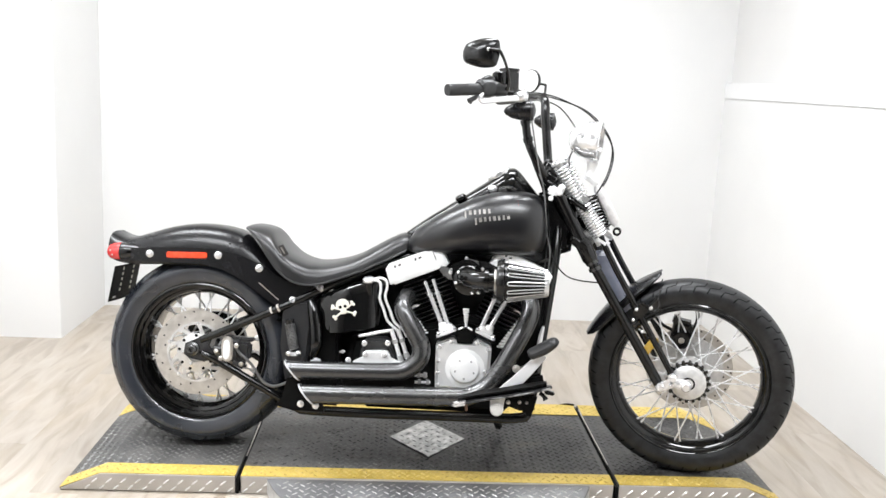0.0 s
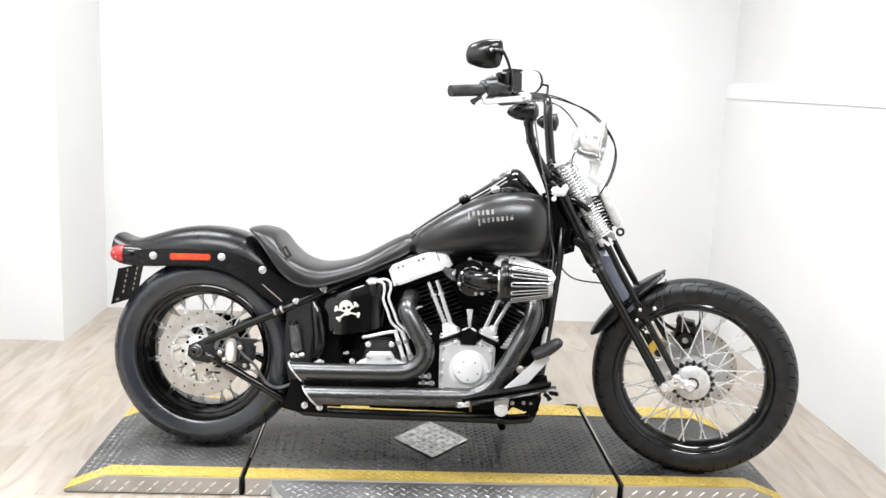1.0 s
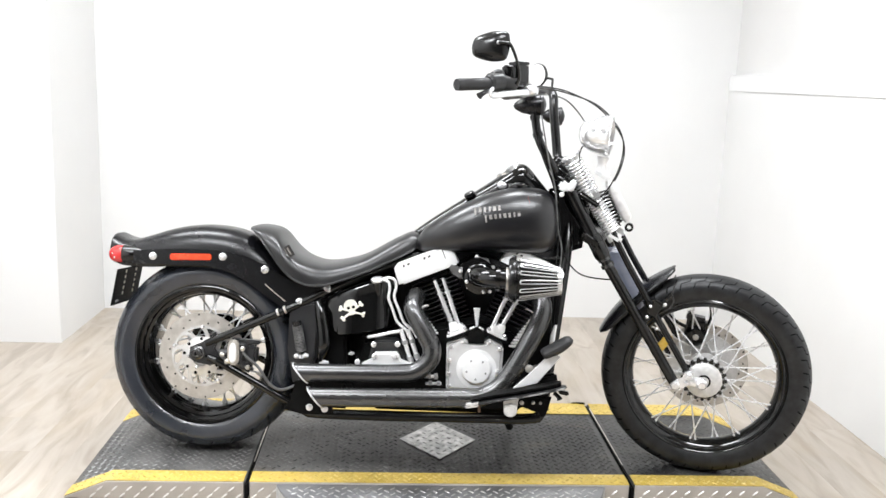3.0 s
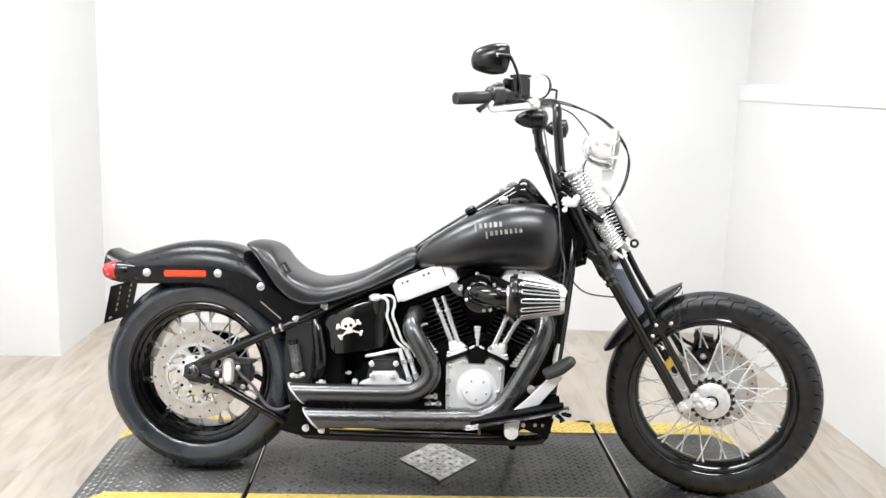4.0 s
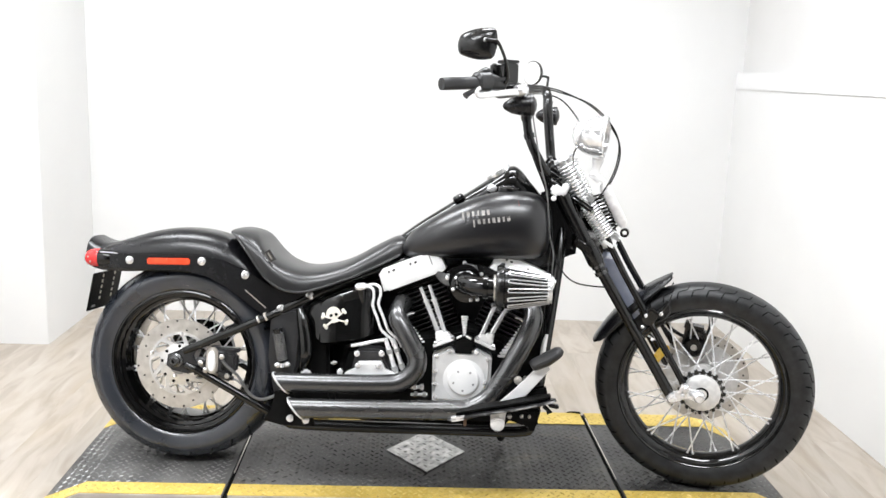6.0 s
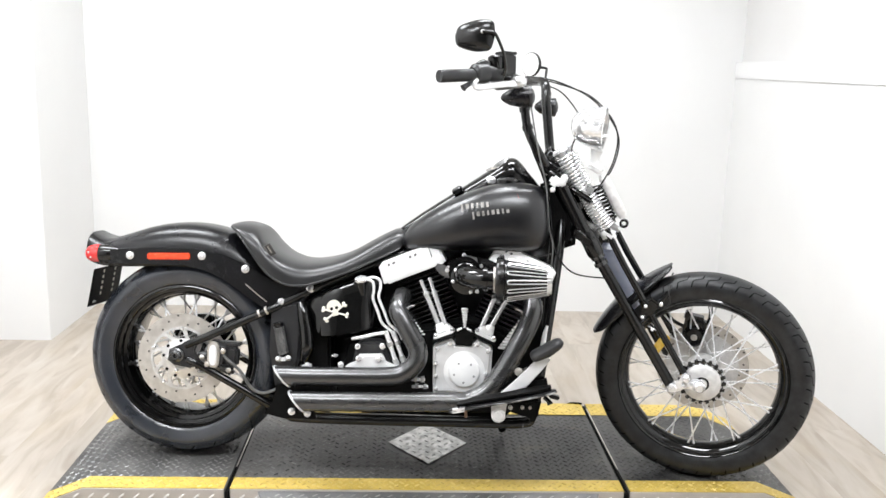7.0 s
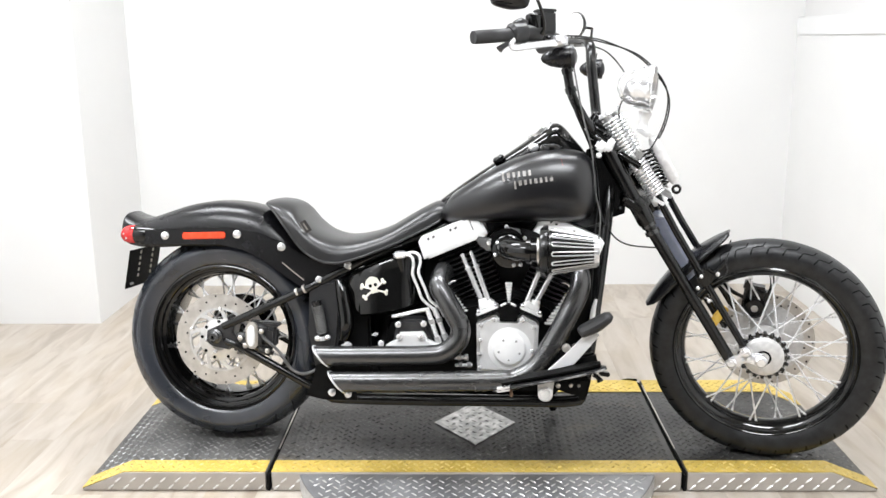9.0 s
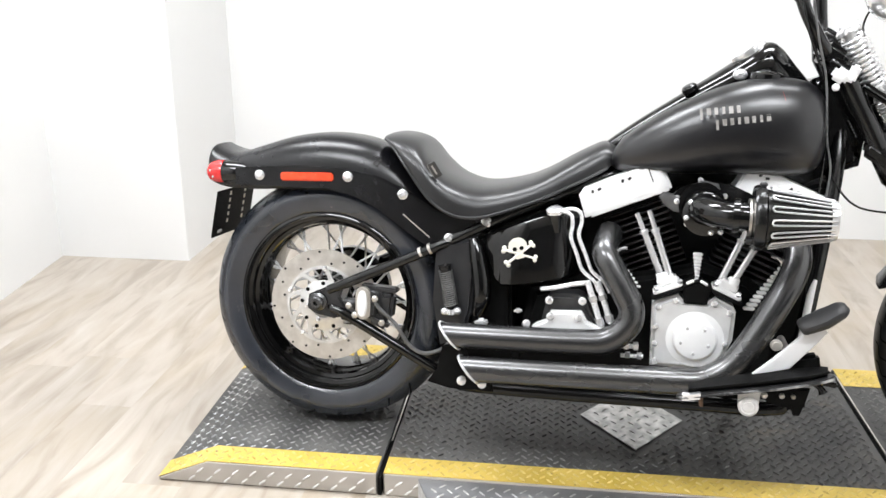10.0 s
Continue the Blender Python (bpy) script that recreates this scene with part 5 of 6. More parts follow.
def mirror_shell(c, rz):
    def fill(bm):
        ball(bm, (0, 0, 0), (1, 1, 1), (0, 0, 0), 32, 18)
        for v in bm.verts:
            x, y, z = v.co
            r = math.hypot(x, z)
            k = (1 / max(abs(x), abs(z), 1e-6) * r) if r > 1e-6 else 1
            f = 1 + (min(k, 1.3) - 1) * 0.55
            x, z = x * f, z * f
            tall = 0.041 * (1 + 0.20 * x - 0.10 * x * x)
            v.co = (0.056 * x, (0.030 if y < 0 else 0.006) * y, tall * z + 0.004 * x)
        bm.transform(pose(*c, 0, 4, rz))
    return fill


mirror = bp("mirror", mirror_shell((0.915, -0.408, 1.287), -20), FRAME, "glossy black teardrop mirror")
bp("stem", lambda bm: tube(bm, [(0.936, -0.445, 1.293), (0.955, -0.446, 1.292), (0.970, -0.438, 1.287), (0.992, -0.385, 1.248), (1.000, -0.355, 1.212), (0.995, -0.34, 1.195)], [0.005, 0.005, 0.0045, 0.0042, 0.0045, 0.007], 10, 5), FRAME, "black mirror stem", mirror)
bp("ball_joint", lambda bm: tube(bm, [(0.936, -0.428, 1.293), (0.936, -0.440, 1.294), (0.937, -0.445, 1.294)], [0.0075, 0.0075, 0.004], 12, 1), CHROME, "chrome mirror joint", mirror)
bp("lip", lambda bm: tube(bm, [(0.872, -0.418, 1.262), (0.900, -0.430, 1.2585), (0.935, -0.430, 1.258), (0.957, -0.424, 1.264)], 0.0018, 6, 3), GAP, "dark seam of the mirror shell", mirror)
mirror2 = bp("mirror", lambda bm: lathe(bm, [(0.038, -0.005), (0.043, -0.003), (0.043, 0.004), (0.034, 0.016), (0.015, 0.024), (0, 0.026)], (1.098, 0.40, 1.316), (0.72, 0.69, 0.02), 32), FRAME, "round black-rimmed mirror")
bp("mirror_glass", lambda bm: lathe(bm, [(0.0, -0.006), (0.0400, -0.0055), (0.0400, -0.004), (0.0, -0.003)], (1.098, 0.40, 1.316), (0.72, 0.69, 0.02), 32), MIRROR, "mirror glass", mirror2)
bp("stem", lambda bm: tube(bm, [(1.118, 0.418, 1.310), (1.150, 0.41, 1.306), (1.152, 0.40, 1.295), (1.146, 0.36, 1.250)], 0.0045, 8, 3), FRAME, "black mirror stem", mirror2)

for c, d, mat_len in (((1.066, -0.252, 1.146), (-1, 0.0, -0.08), 1.08), ((1.168, 0.26, 1.158), (-1, 0.0, 0.0), 0.85)):
    sig = bp("turn_signal", lambda bm: lathe(bm, [(0.027, -0.012), (0.030, -0.008), (0.031, 0.0), (0.029, 0.022 * mat_len), (0.022, 0.048 * mat_len), (0.010, 0.066 * mat_len), (0.0, 0.071 * mat_len)], c, d, 28), SATIN, "satin black bullet turn signal")
    bp("lens", lambda bm: lathe(bm, [(0.0, -0.022), (0.016, -0.019), (0.026, -0.012), (0.027, -0.008)], c, d, 28), GREYBLACK, "smoked turn signal lens", sig)
    bp("lens_ring", lambda bm: ring_lathe(bm, [(0.0305, -0.013), (0.032, -0.009), (0.032, -0.004), (0.029, -0.004)], c, d, 28), GREYBLACK, "dark ring round the lens", sig)
    bp("stalk", lambda bm: tube(bm, [V(*c) + V(-0.015, 0, 0.022), V(*c) + V(-0.012, 0.0, 0.05)], 0.009, 10, 1), CHROME if c[1] < 0 else FRAME, "", sig)

CABLES = [
    [(1.02, -0.30, 1.185), (1.08, -0.20, 1.200), (1.16, -0.10, 1.200), (1.27, -0.06, 1.165), (1.345, -0.05, 1.08), (1.345, -0.05, 0.985), (1.30, -0.06, 0.895), (1.245, -0.06, 0.85)],
    [(1.03, -0.29, 1.195), (1.10, -0.17, 1.208), (1.18, -0.09, 1.200), (1.28, -0.04, 1.155), (1.355, -0.03, 1.06), (1.345, -0.03, 0.96), (1.29, -0.04, 0.88), (1.235, -0.03, 0.84)],
    [(1.09, 0.20, 1.235), (1.18, 0.15, 1.205), (1.235, 0.10, 1.14), (1.245, 0.06, 1.10)],
    [(1.068, -0.135, 1.10), (1.085, -0.14, 1.02), (1.115, -0.115, 0.955), (1.150, -0.085, 0.86), (1.165, -0.085, 0.74), (1.185, -0.09, 0.68), (1.24, -0.09, 0.63), (1.36, -0.04, 0.615)],
    [(1.235, -0.02, 1.06), (1.215, -0.04, 1.01), (1.23, -0.06, 0.95)],
    [(1.05, -0.145, 1.16), (1.062, -0.145, 1.08), (1.09, -0.14, 1.00), (1.135, -0.105, 0.90), (1.158, -0.08, 0.80), (1.150, -0.10, 0.60), (1.14, -0.13, 0.42)],
]
for pts in CABLES:
    bp("cable", lambda bm: tube(bm, pts, 0.0023, 8, 6), FRAME, "black control cable")
bp("cable", lambda bm: tube(bm, [(1.075, -0.145, 1.16), (1.096, -0.145, 1.054), (1.113, -0.142, 0.979), (1.136, -0.138, 0.896), (1.150, -0.132, 0.778), (1.165, -0.125, 0.711), (1.160, -0.12, 0.62)], 0.0023, 8, 6), DULLGREY, "grey braided control cable")

# engine
bp("crankcase", lambda bm: (prism(bm, [(0.50, 0.22), (0.54, 0.40), (0.66, 0.44), (0.80, 0.46), (0.92, 0.49), (1.03, 0.46), (1.10, 0.38), (1.10, 0.24), (1.04, 0.175), (0.60, 0.170)], -0.115, 0.16, 0.02, 3),), CASE, "black engine crankcase")
bp("backbone", lambda bm: prism(bm, [(0.70, 0.655), (0.72, 0.70), (1.18, 0.78), (1.19, 0.70), (1.12, 0.665), (0.80, 0.65)], -0.045, 0.045, 0.01, 2), FRAME, "black frame backbone under the tank")
bp("primary_case", lambda bm: prism(bm, [(0.44, 0.24), (0.47, 0.40), (0.60, 0.44), (0.90, 0.44), (1.03, 0.42), (1.08, 0.33), (1.05, 0.21), (0.95, 0.175), (0.55, 0.175)], 0.155, 0.225, 0.02, 3), CASE, "black primary case on the far side")
bp("manifold", lambda bm: prism(bm, [(0.80, 0.46), (0.84, 0.66), (0.90, 0.685), (0.98, 0.685), (1.03, 0.66), (1.04, 0.46)], -0.03, 0.085, 0.02, 2), CASE, "dark intake manifold between the cylinders")
bp("electrics_box", lambda bm: prism(bm, [(0.44, 0.30), (0.46, 0.55), (0.60, 0.615), (0.72, 0.665), (0.80, 0.66), (0.78, 0.40), (0.74, 0.30)], -0.05, 0.085, 0.02, 2), CASE, "dark electrics box under the seat")
bp("regulator", lambda bm: prism(bm, [(1.07, 0.24), (1.08, 0.50), (1.10, 0.66), (1.175, 0.68), (1.155, 0.42), (1.13, 0.22)], -0.07, 0.07, 0.01, 2), CASE, "black regulator between the down tubes")
bp("rear_guard", lambda bm: prism(bm, [(0.352, 0.17), (0.350, 0.26), (0.345, 0.32), (0.47, 0.33), (0.52, 0.24), (0.50, 0.17)], -0.125, 0.12, 0.015, 2), CASE, "dark guard behind the rear tyre")
AX = {"rear": (V(0.842, 0, 0.415), V(0.745, 0, 0.645), 0.022), "front": (V(0.985, 0, 0.415), V(1.082, 0, 0.645), -0.022)}
for which, (b0, t0, off) in AX.items():
    d = (t0 - b0).normalized()
    turn = math.degrees(math.atan2(d.x, d.z))
    cyl = bp("cylinder_" + which, lambda bm: tube(bm, [b0, t0], 0.058, 24, 1), CASE, "black finned engine cylinder")
    bm = bmesh.new()
    box(bm, (0, 0, 0), (0.168, 0.205, 0.0050), (0, 0, 0), 0.002, 1)
    for v in bm.verts:
        if abs(v.co.x) > 0.05 and abs(v.co.y) > 0.06:
            v.co.x *= 0.86
            v.co.y *= 0.90
    fin = link_mesh("fin", bm, FIN)
    length = (t0 - b0).length
    for i in range(14):
        k = 0.10 + 0.76 * i / 13
        shared("fin", fin, cyl, Matrix.Translation(b0.lerp(t0, k)) @ Matrix.Rotation(radians(turn), 4, "Y"))
    head = t0 - d * 0.026
    bp("cylinder_head", lambda bm: box(bm, b0.lerp(t0, 0.88), (0.165, 0.19, 0.045), (0, turn, 0), 0.012, 2), CASE, "black cylinder head", cyl)

    side = V(d.z, 0, -d.x)
    mid = (b0 + t0) / 2

    def rocker_box(bm):
        """A flat-sided cover on a slightly narrower base."""
        for y0, y1, x0, x1, h0, h1, bev in ((-0.1235, 0.112, -0.092, 0.088, -0.006, 0.026, 0.0022), (-0.125, 0.108, -0.106, 0.096, -0.002, 0.064, 0.006)):
            outline = [(x0, h0), (x0 + 0.004, h1 - 0.012), (x0 + 0.020, h1), (x1 - 0.020, h1), (x1 - 0.003, h1 - 0.010), (x1, h0)]
            made = bmesh.new()
            prism(made, outline, y0, y1, bev, 2)
            made.transform(Matrix.Translation(head) @ Matrix.Rotation(radians(turn), 4, "Y"))
            me = bpy.data.meshes.new("tier")
            made.to_mesh(me)
            made.free()
            bm.from_mesh(me)
            bpy.data.meshes.remove(me)

    rk = bp("rocker_box_" + which, rocker_box, WHITEMETAL, "silver rocker box")
    for a in (-0.062, 0.008):
        bp("slot", lambda bm: (box(bm, head + side * (a - 0.008) + d * 0.049 + V(0, -0.1245, 0), (0.006, 0.0025, 0.008), (0, turn + 20, 0), 0.001, 1), box(bm, head + side * (a + 0.008) + d * 0.049 + V(0, -0.1245, 0), (0.009, 0.0025, 0.006), (0, turn - 20, 0), 0.001, 1)), GREYBLACK, "dark cast slot", rk)
    bp("joint", lambda bm: box(bm, head + side * 0.062 + d * 0.042 + V(0, -0.1248, 0), (0.0022, 0.003, 0.034), (0, turn, 0)), GREYBLACK, "", rk)
    for a in (-0.085, 0.0, 0.085):
        bp("bolt", lambda bm: lathe(bm, [(0.007, 0), (0.007, 0.007), (0.0, 0.008)], head + side * a + d * 0.008 + V(0, -0.117, 0), (0, -1, 0), 10), SILVER, "", rk)

for pts in ([(0.772, -0.150, 0.600), (0.840, -0.165, 0.450)], [(0.798, -0.150, 0.608), (0.858, -0.165, 0.450)], [(1.010, -0.150, 0.590), (0.955, -0.165, 0.452)], [(1.045, -0.150, 0.575), (0.980, -0.165, 0.452)]):
    p0, p1 = V(*pts[0]), V(*pts[1])
    rod = bp("pushrod_tube", lambda bm: tube(bm, [p0, p0.lerp(p1, 0.24), p0.lerp(p1, 0.25), p0.lerp(p1, 0.29), p0.lerp(p1, 0.30), p1], [0.0058, 0.0058, 0.0098, 0.0098, 0.0075, 0.0075], 14, 1), CHROME, "chrome pushrod tube")
    bp("seal_cup", lambda bm: tube(bm, [p0.lerp(p1, 0.93), p1 + (p1 - p0) * 0.04], [0.0095, 0.0125], 14, 1), CHROME, "", rod)
for x, r in ((0.849, -23), (0.973, 23)):
    lb = bp("lifter_block", lambda bm: (box(bm, (x, -0.160, 0.441), (0.066, 0.046, 0.014), (0, r, 0), 0.004, 2), box(bm, (x + r * 0.0001, -0.160, 0.456), (0.044, 0.036, 0.022), (0, r, 0), 0.005, 2), lathe(bm, [(0.013, -0.012), (0.013, 0.006), (0.010, 0.010)], (x - 0.013, -0.165, 0.459 - r * 0.0002), (r * 0.008, 0, 1), 14), lathe(bm, [(0.013, -0.012), (0.013, 0.006), (0.010, 0.010)], (x + 0.013, -0.165, 0.459 + r * 0.0002), (r * 0.008, 0, 1), 14)), WHITEMETAL, "silver lifter block")
    for a in (-0.024, 0.024):
        bp("bolt", lambda bm: lathe(bm, [(0.006, 0), (0.006, 0.006), (0.0, 0.008)], (x + a, -0.178, 0.447 - a * r * 0.018), (0, -0.5, 1), 10), CHROME, "", lb)

CAM = [(0.822, 0.262), (0.820, 0.300), (0.818, 0.400), (0.824, 0.410), (0.872, 0.430), (0.884, 0.418), (0.936, 0.418), (0.950, 0.430), (0.990, 0.410), (0.996, 0.398), (0.994, 0.335), (0.980, 0.300), (0.956, 0.272), (0.93, 0.262)]
cam_cover = bp("cam_cover", lambda bm: prism(bm, CAM, -0.182, -0.110, 0.010, 3), ALLOY, "brushed alloy cam cover")
bp("round_badge", lambda bm: lathe(bm, [(0.064, 0.0), (0.061, 0.0016), (0.054, 0.0022), (0.048, 0.0045), (0.0455, 0.0095), (0.043, 0.0118), (0.040, 0.0125), (0.0, 0.0132)], (0.914, -0.181, 0.333), (0, -1, 0), 48), WHITEMETAL, "round bright cover plate", cam_cover)
for x, z, turn in ((0.849, 0.4315, -23), (0.974, 0.4305, 23)):
    bp("gasket", lambda bm: box(bm, (x, -0.170, z), (0.070, 0.034, 0.0085), (0, turn, 0), 0.002, 1), GAP, "dark gasket under the lifter block", cam_cover)
for x, z in ((0.832, 0.400), (0.829, 0.356), (0.831, 0.276), (0.868, 0.417), (0.950, 0.417), (0.983, 0.398), (0.979, 0.328), (0.829, 0.316)):
    bp("bolt", lambda bm: lathe(bm, [(0.0065, 0), (0.0065, 0.006), (0.003, 0.008), (0.0, 0.008)], (x, -0.181, z), (0, -1, 0), 12), CHROME, "", cam_cover)
for k in range(5):
    t = 2 * math.pi * k / 5 + 0.9
    bp("badge_screw", lambda bm: lathe(bm, [(0.0035, 0), (0.003, 0.0025), (0, 0.003)], (0.914 + 0.031 * math.cos(t), -0.1935, 0.333 + 0.031 * math.sin(t)), (0, -1, 0), 8), CHROME, "", cam_cover)
bp("breather_block", lambda bm: prism(bm, [(0.885, 0.412), (0.882, 0.448), (0.900, 0.458), (0.911, 0.462), (0.922, 0.459), (0.940, 0.449), (0.934, 0.412)], -0.186, -0.10, 0.005), CASE, "black breather block")
for x, turn in ((0.895, -28), (0.924, 28)):
    bp("block_edge", lambda bm: box(bm, (x, -0.182, 0.4605), (0.018, 0.010, 0.006), (0, turn, 0), 0.002, 1), WHITEMETAL, "bright edge of the breather block", bpy.data.objects["breather_block"])


def chain(p0, p1, n, r, material, k0=0.75, k1=1.0):
    """Separate bright teeth in a row, standing in for floor seen between fins."""
    bm = bmesh.new()
    box(bm, (0, 0, 0), (r * 2.2, 0.010, r), (0, 0, 0), r * 0.3, 1)
    me = link_mesh("bright_tooth", bm, material)
    for i in range(n):
        k = k0 + (k1 - k0) * (i + 1) / n
        shared("bright_tooth", me, bike, Matrix.Translation(V(*p0).lerp(V(*p1), i / (n - 1))) @ Matrix.Diagonal((k, 1, 1, 1)))


chain((0.910, -0.152, 0.470), (0.908, -0.152, 0.517), 7, 0.0072, WHITEMETAL, 0.5, 1.35)
bp("fin_post", lambda bm: tube(bm, [(0.910, -0.150, 0.458), (0.910, -0.150, 0.466), (0.908, -0.150, 0.520)], [0.006, 0.003, 0.005], 8, 1), WHITEMETAL, "bright fin post")
chain((1.024, -0.155, 0.405), (1.088, -0.15, 0.506), 12, 0.0078, WHITEMETAL, 1.5, 0.75)
chain((0.740, -0.14, 0.492), (0.786, -0.155, 0.436), 8, 0.0046, WHITEMETAL)

# intake and cone air filter
intake = bp("air_intake", lambda bm: (tube(bm, [(0.905, -0.12, 0.630), (0.905, -0.20, 0.630), (0.915, -0.245, 0.628), (0.95, -0.28, 0.626), (1.00, -0.29, 0.626)], [0.036, 0.036, 0.032, 0.0285, 0.028], 22, 5), ball(bm, (0.908, -0.222, 0.630), (0.034, 0.032, 0.034)), ring_lathe(bm, [(0.048, 0.0), (0.048, 0.010), (0.03, 0.010), (0.03, 0.0)], (0.905, -0.185, 0.632), (0, -1, 0), 32), ring_lathe(bm, [(0.035, 0.0), (0.035, 0.012), (0.02, 0.012), (0.02, 0.0)], (0.962, -0.284, 0.626), (1, -0.1, 0), 28)), GLOSS, "gloss black intake elbow")
bp("backing_plate", lambda bm: prism(bm, [(0.835, 0.635), (0.86, 0.662), (0.91, 0.682), (0.97, 0.672), (1.01, 0.655), (1.005, 0.635), (0.95, 0.60), (0.90, 0.575), (0.87, 0.60)], -0.165, -0.150, 0.004), FRAME, "black intake backing plate", intake)
for a in range(5):
    t = 2 * math.pi * a / 5 + 0.4
    bp("bolt", lambda bm: lathe(bm, [(0.006, 0), (0.006, 0.006), (0.0, 0.008)], (0.905 + 0.052 * math.cos(t), -0.165, 0.63 + 0.052 * math.sin(t)), (0, -1, 0), 10), CHROME, "", intake)
for bx, bz in ((0.924, 0.654), (0.873, 0.609), (0.925, 0.581), (0.880, 0.642), (0.944, 0.583)):
    bp("flange_bolt", lambda bm: ball(bm, (bx, -0.236, bz), (0.0062, 0.007, 0.0062), (0, 0, 0), 10, 8), CHROME, "chrome flange bolt", intake)
bp("flange", lambda bm: lathe(bm, [(0.0, 0.0), (0.046, 0.0), (0.046, 0.010), (0.034, 0.016), (0.0, 0.016)], (0.911, -0.222, 0.618), (0, -1, 0), 28), GLOSS, "gloss black intake flange", intake)
CA, CL = V(1.008, -0.292, 0.626), 0.144
CD = V(1.0, -0.02, 0.02).normalized()
cone = bp("cone_filter", lambda bm: lathe(bm, [(0.036, -0.012), (0.062, -0.010), (0.066, -0.004), (0.066, 0.010), (0.058, 0.014), (0.036, CL - 0.006), (0.032, CL), (0.0, CL)], CA, CD, 40), FRAME, "black cone air filter")


def cone_fin(bm, a):
    u = CD.cross(V(0, 0, 1)).normalized()
    w = u.cross(CD)

    def at(along, ang, r):
        return CA + CD * along + (u * math.cos(ang) + w * math.sin(ang)) * r

    tube(bm, [at(CL - 0.004, a - 0.11, 0.0395), at(0.034, a - 0.09, 0.0585), at(0.024, a - 0.05, 0.0605), at(0.022, a, 0.0608), at(0.024, a + 0.05, 0.0605), at(0.034, a + 0.09, 0.0585), at(CL - 0.004, a + 0.11, 0.0395)], 0.0021, 6, 3)


for i in range(14):
    bp("chrome_fin", lambda bm: cone_fin(bm, 2 * math.pi * i / 14), CHROME, "", cone)
bp("end_ring", lambda bm: ring_lathe(bm, [(0.0405, CL - 0.012), (0.0395, CL + 0.002), (0.032, CL + 0.002), (0.032, CL - 0.012)], CA, CD, 36), CHROME, "chrome end ring of the filter", cone)

bp("hose_clamp", lambda bm: ring_lathe(bm, [(0.0375, -0.018), (0.0375, -0.013), (0.033, -0.013), (0.033, -0.018)], CA, CD, 32), STEEL, "bright hose clamp", cone)
bp("clamp_screw", lambda bm: lathe(bm, [(0.007, -0.006), (0.007, 0.006), (0.0, 0.007)], CA + V(-0.014, -0.012, -0.046), (1, 0, 0), 10), GREYBLACK, "dark clamp screw", cone)
bp("band_lug", lambda bm: box(bm, CA + V(0.004, -0.010, 0.068), (0.014, 0.016, 0.010), (0, 0, 0), 0.003, 1), GREYBLACK, "dark lug of the filter band", cone)
bp("bracket_ear", lambda bm: prism(bm, [(0.816, 0.644), (0.823, 0.655), (0.842, 0.652), (0.862, 0.641), (0.874, 0.622), (0.868, 0.612), (0.848, 0.614), (0.829, 0.626)], -0.192, -0.180, 0.004, 2), DULLGREY, "dull grey bracket ear", intake)
bp("ear_bolt", lambda bm: lathe(bm, [(0.0065, 0), (0.0065, 0.005), (0.0, 0.008)], (0.853, -0.192, 0.637), (0, -1, 0), 12), CHROME, "chrome bolt", intake)
bp("top_bracket", lambda bm: prism(bm, [(0.884, 0.655), (0.890, 0.672), (0.902, 0.682), (0.938, 0.676), (0.944, 0.655)], -0.178, -0.166, 0.004, 2), DULLGREY, "dull grey bracket above the intake", intake)

# exhausts
EX1 = [(0.398, -0.235, 0.2325), (0.60, -0.240, 0.241), (0.88, -0.240, 0.253), (0.942, -0.238, 0.263), (0.990, -0.232, 0.294), (1.032, -0.222, 0.355), (1.080, -0.205, 0.445), (1.109, -0.180, 0.512), (1.108, -0.140, 0.555), (1.09, -0.10, 0.57)]
EX2 = [(0.345, -0.205, 0.299), (0.50, -0.210, 0.305), (0.68, -0.212, 0.313), (0.732, -0.210, 0.324), (0.769, -0.206, 0.358), (0.774, -0.202, 0.395), (0.757, -0.196, 0.430), (0.730, -0.185, 0.474), (0.708, -0.165, 0.512), (0.716, -0.10, 0.545)]


def slash(pts, r):
    def fill(bm):
        tube(bm, pts, r, 24, 6)
        x_end = pts[0][0]
        for v in bm.verts:
            if v.co.x < x_end + 0.08 and v.co.z < 0.36:
                k = max(0, 1 - (v.co.x - x_end) / 0.075)
                v.co.x += k * 0.025 * (1 - (v.co.z - pts[0][2]) / r)
    return fill


for pts in (EX1, EX2):
    pipe = bp("exhaust_pipe", slash(pts, 0.0292), GUN, "dark gunmetal slash-cut exhaust pipe", angle=50)
    c, r = V(*pts[0]), 0.0295
    rim_pts = [c + V(0.025 * (1 - math.sin(a)), r * math.cos(a), r * math.sin(a)) for a in (2 * math.pi * j / 28 for j in range(29))]
    bp("tip_edge", lambda bm: tube(bm, rim_pts, 0.0032, 6, 1), CHROME, "bright cut edge of the pipe", pipe)
    bp("tip_bore", lambda bm: loft(bm, [[p + V(-0.001, 0, 0) for p in rim_pts[:-1]]] + [[p + V(-0.0015, 0, 0) + (c - p) * 0.1 for p in rim_pts[:-1]]]), GAP, "", pipe)
bp("pipe_bracket", lambda bm: prism(bm, [(0.352, 0.272), (0.40, 0.285), (0.432, 0.208), (0.47, 0.203), (0.475, 0.172), (0.372, 0.170), (0.318, 0.182), (0.340, 0.215)], -0.205, -0.195, 0.003), CASE, "black exhaust bracket")
for x, z in ((0.401, 0.194), (0.449, 0.191)):
    bp("bracket_bolt", lambda bm: lathe(bm, [(0.011, 0), (0.011, 0.007), (0.005, 0.010), (0, 0.010)], (x, -0.205, z), (0, -1, 0), 14), CHROME, "chrome bracket bolt")

# oil tank with decal


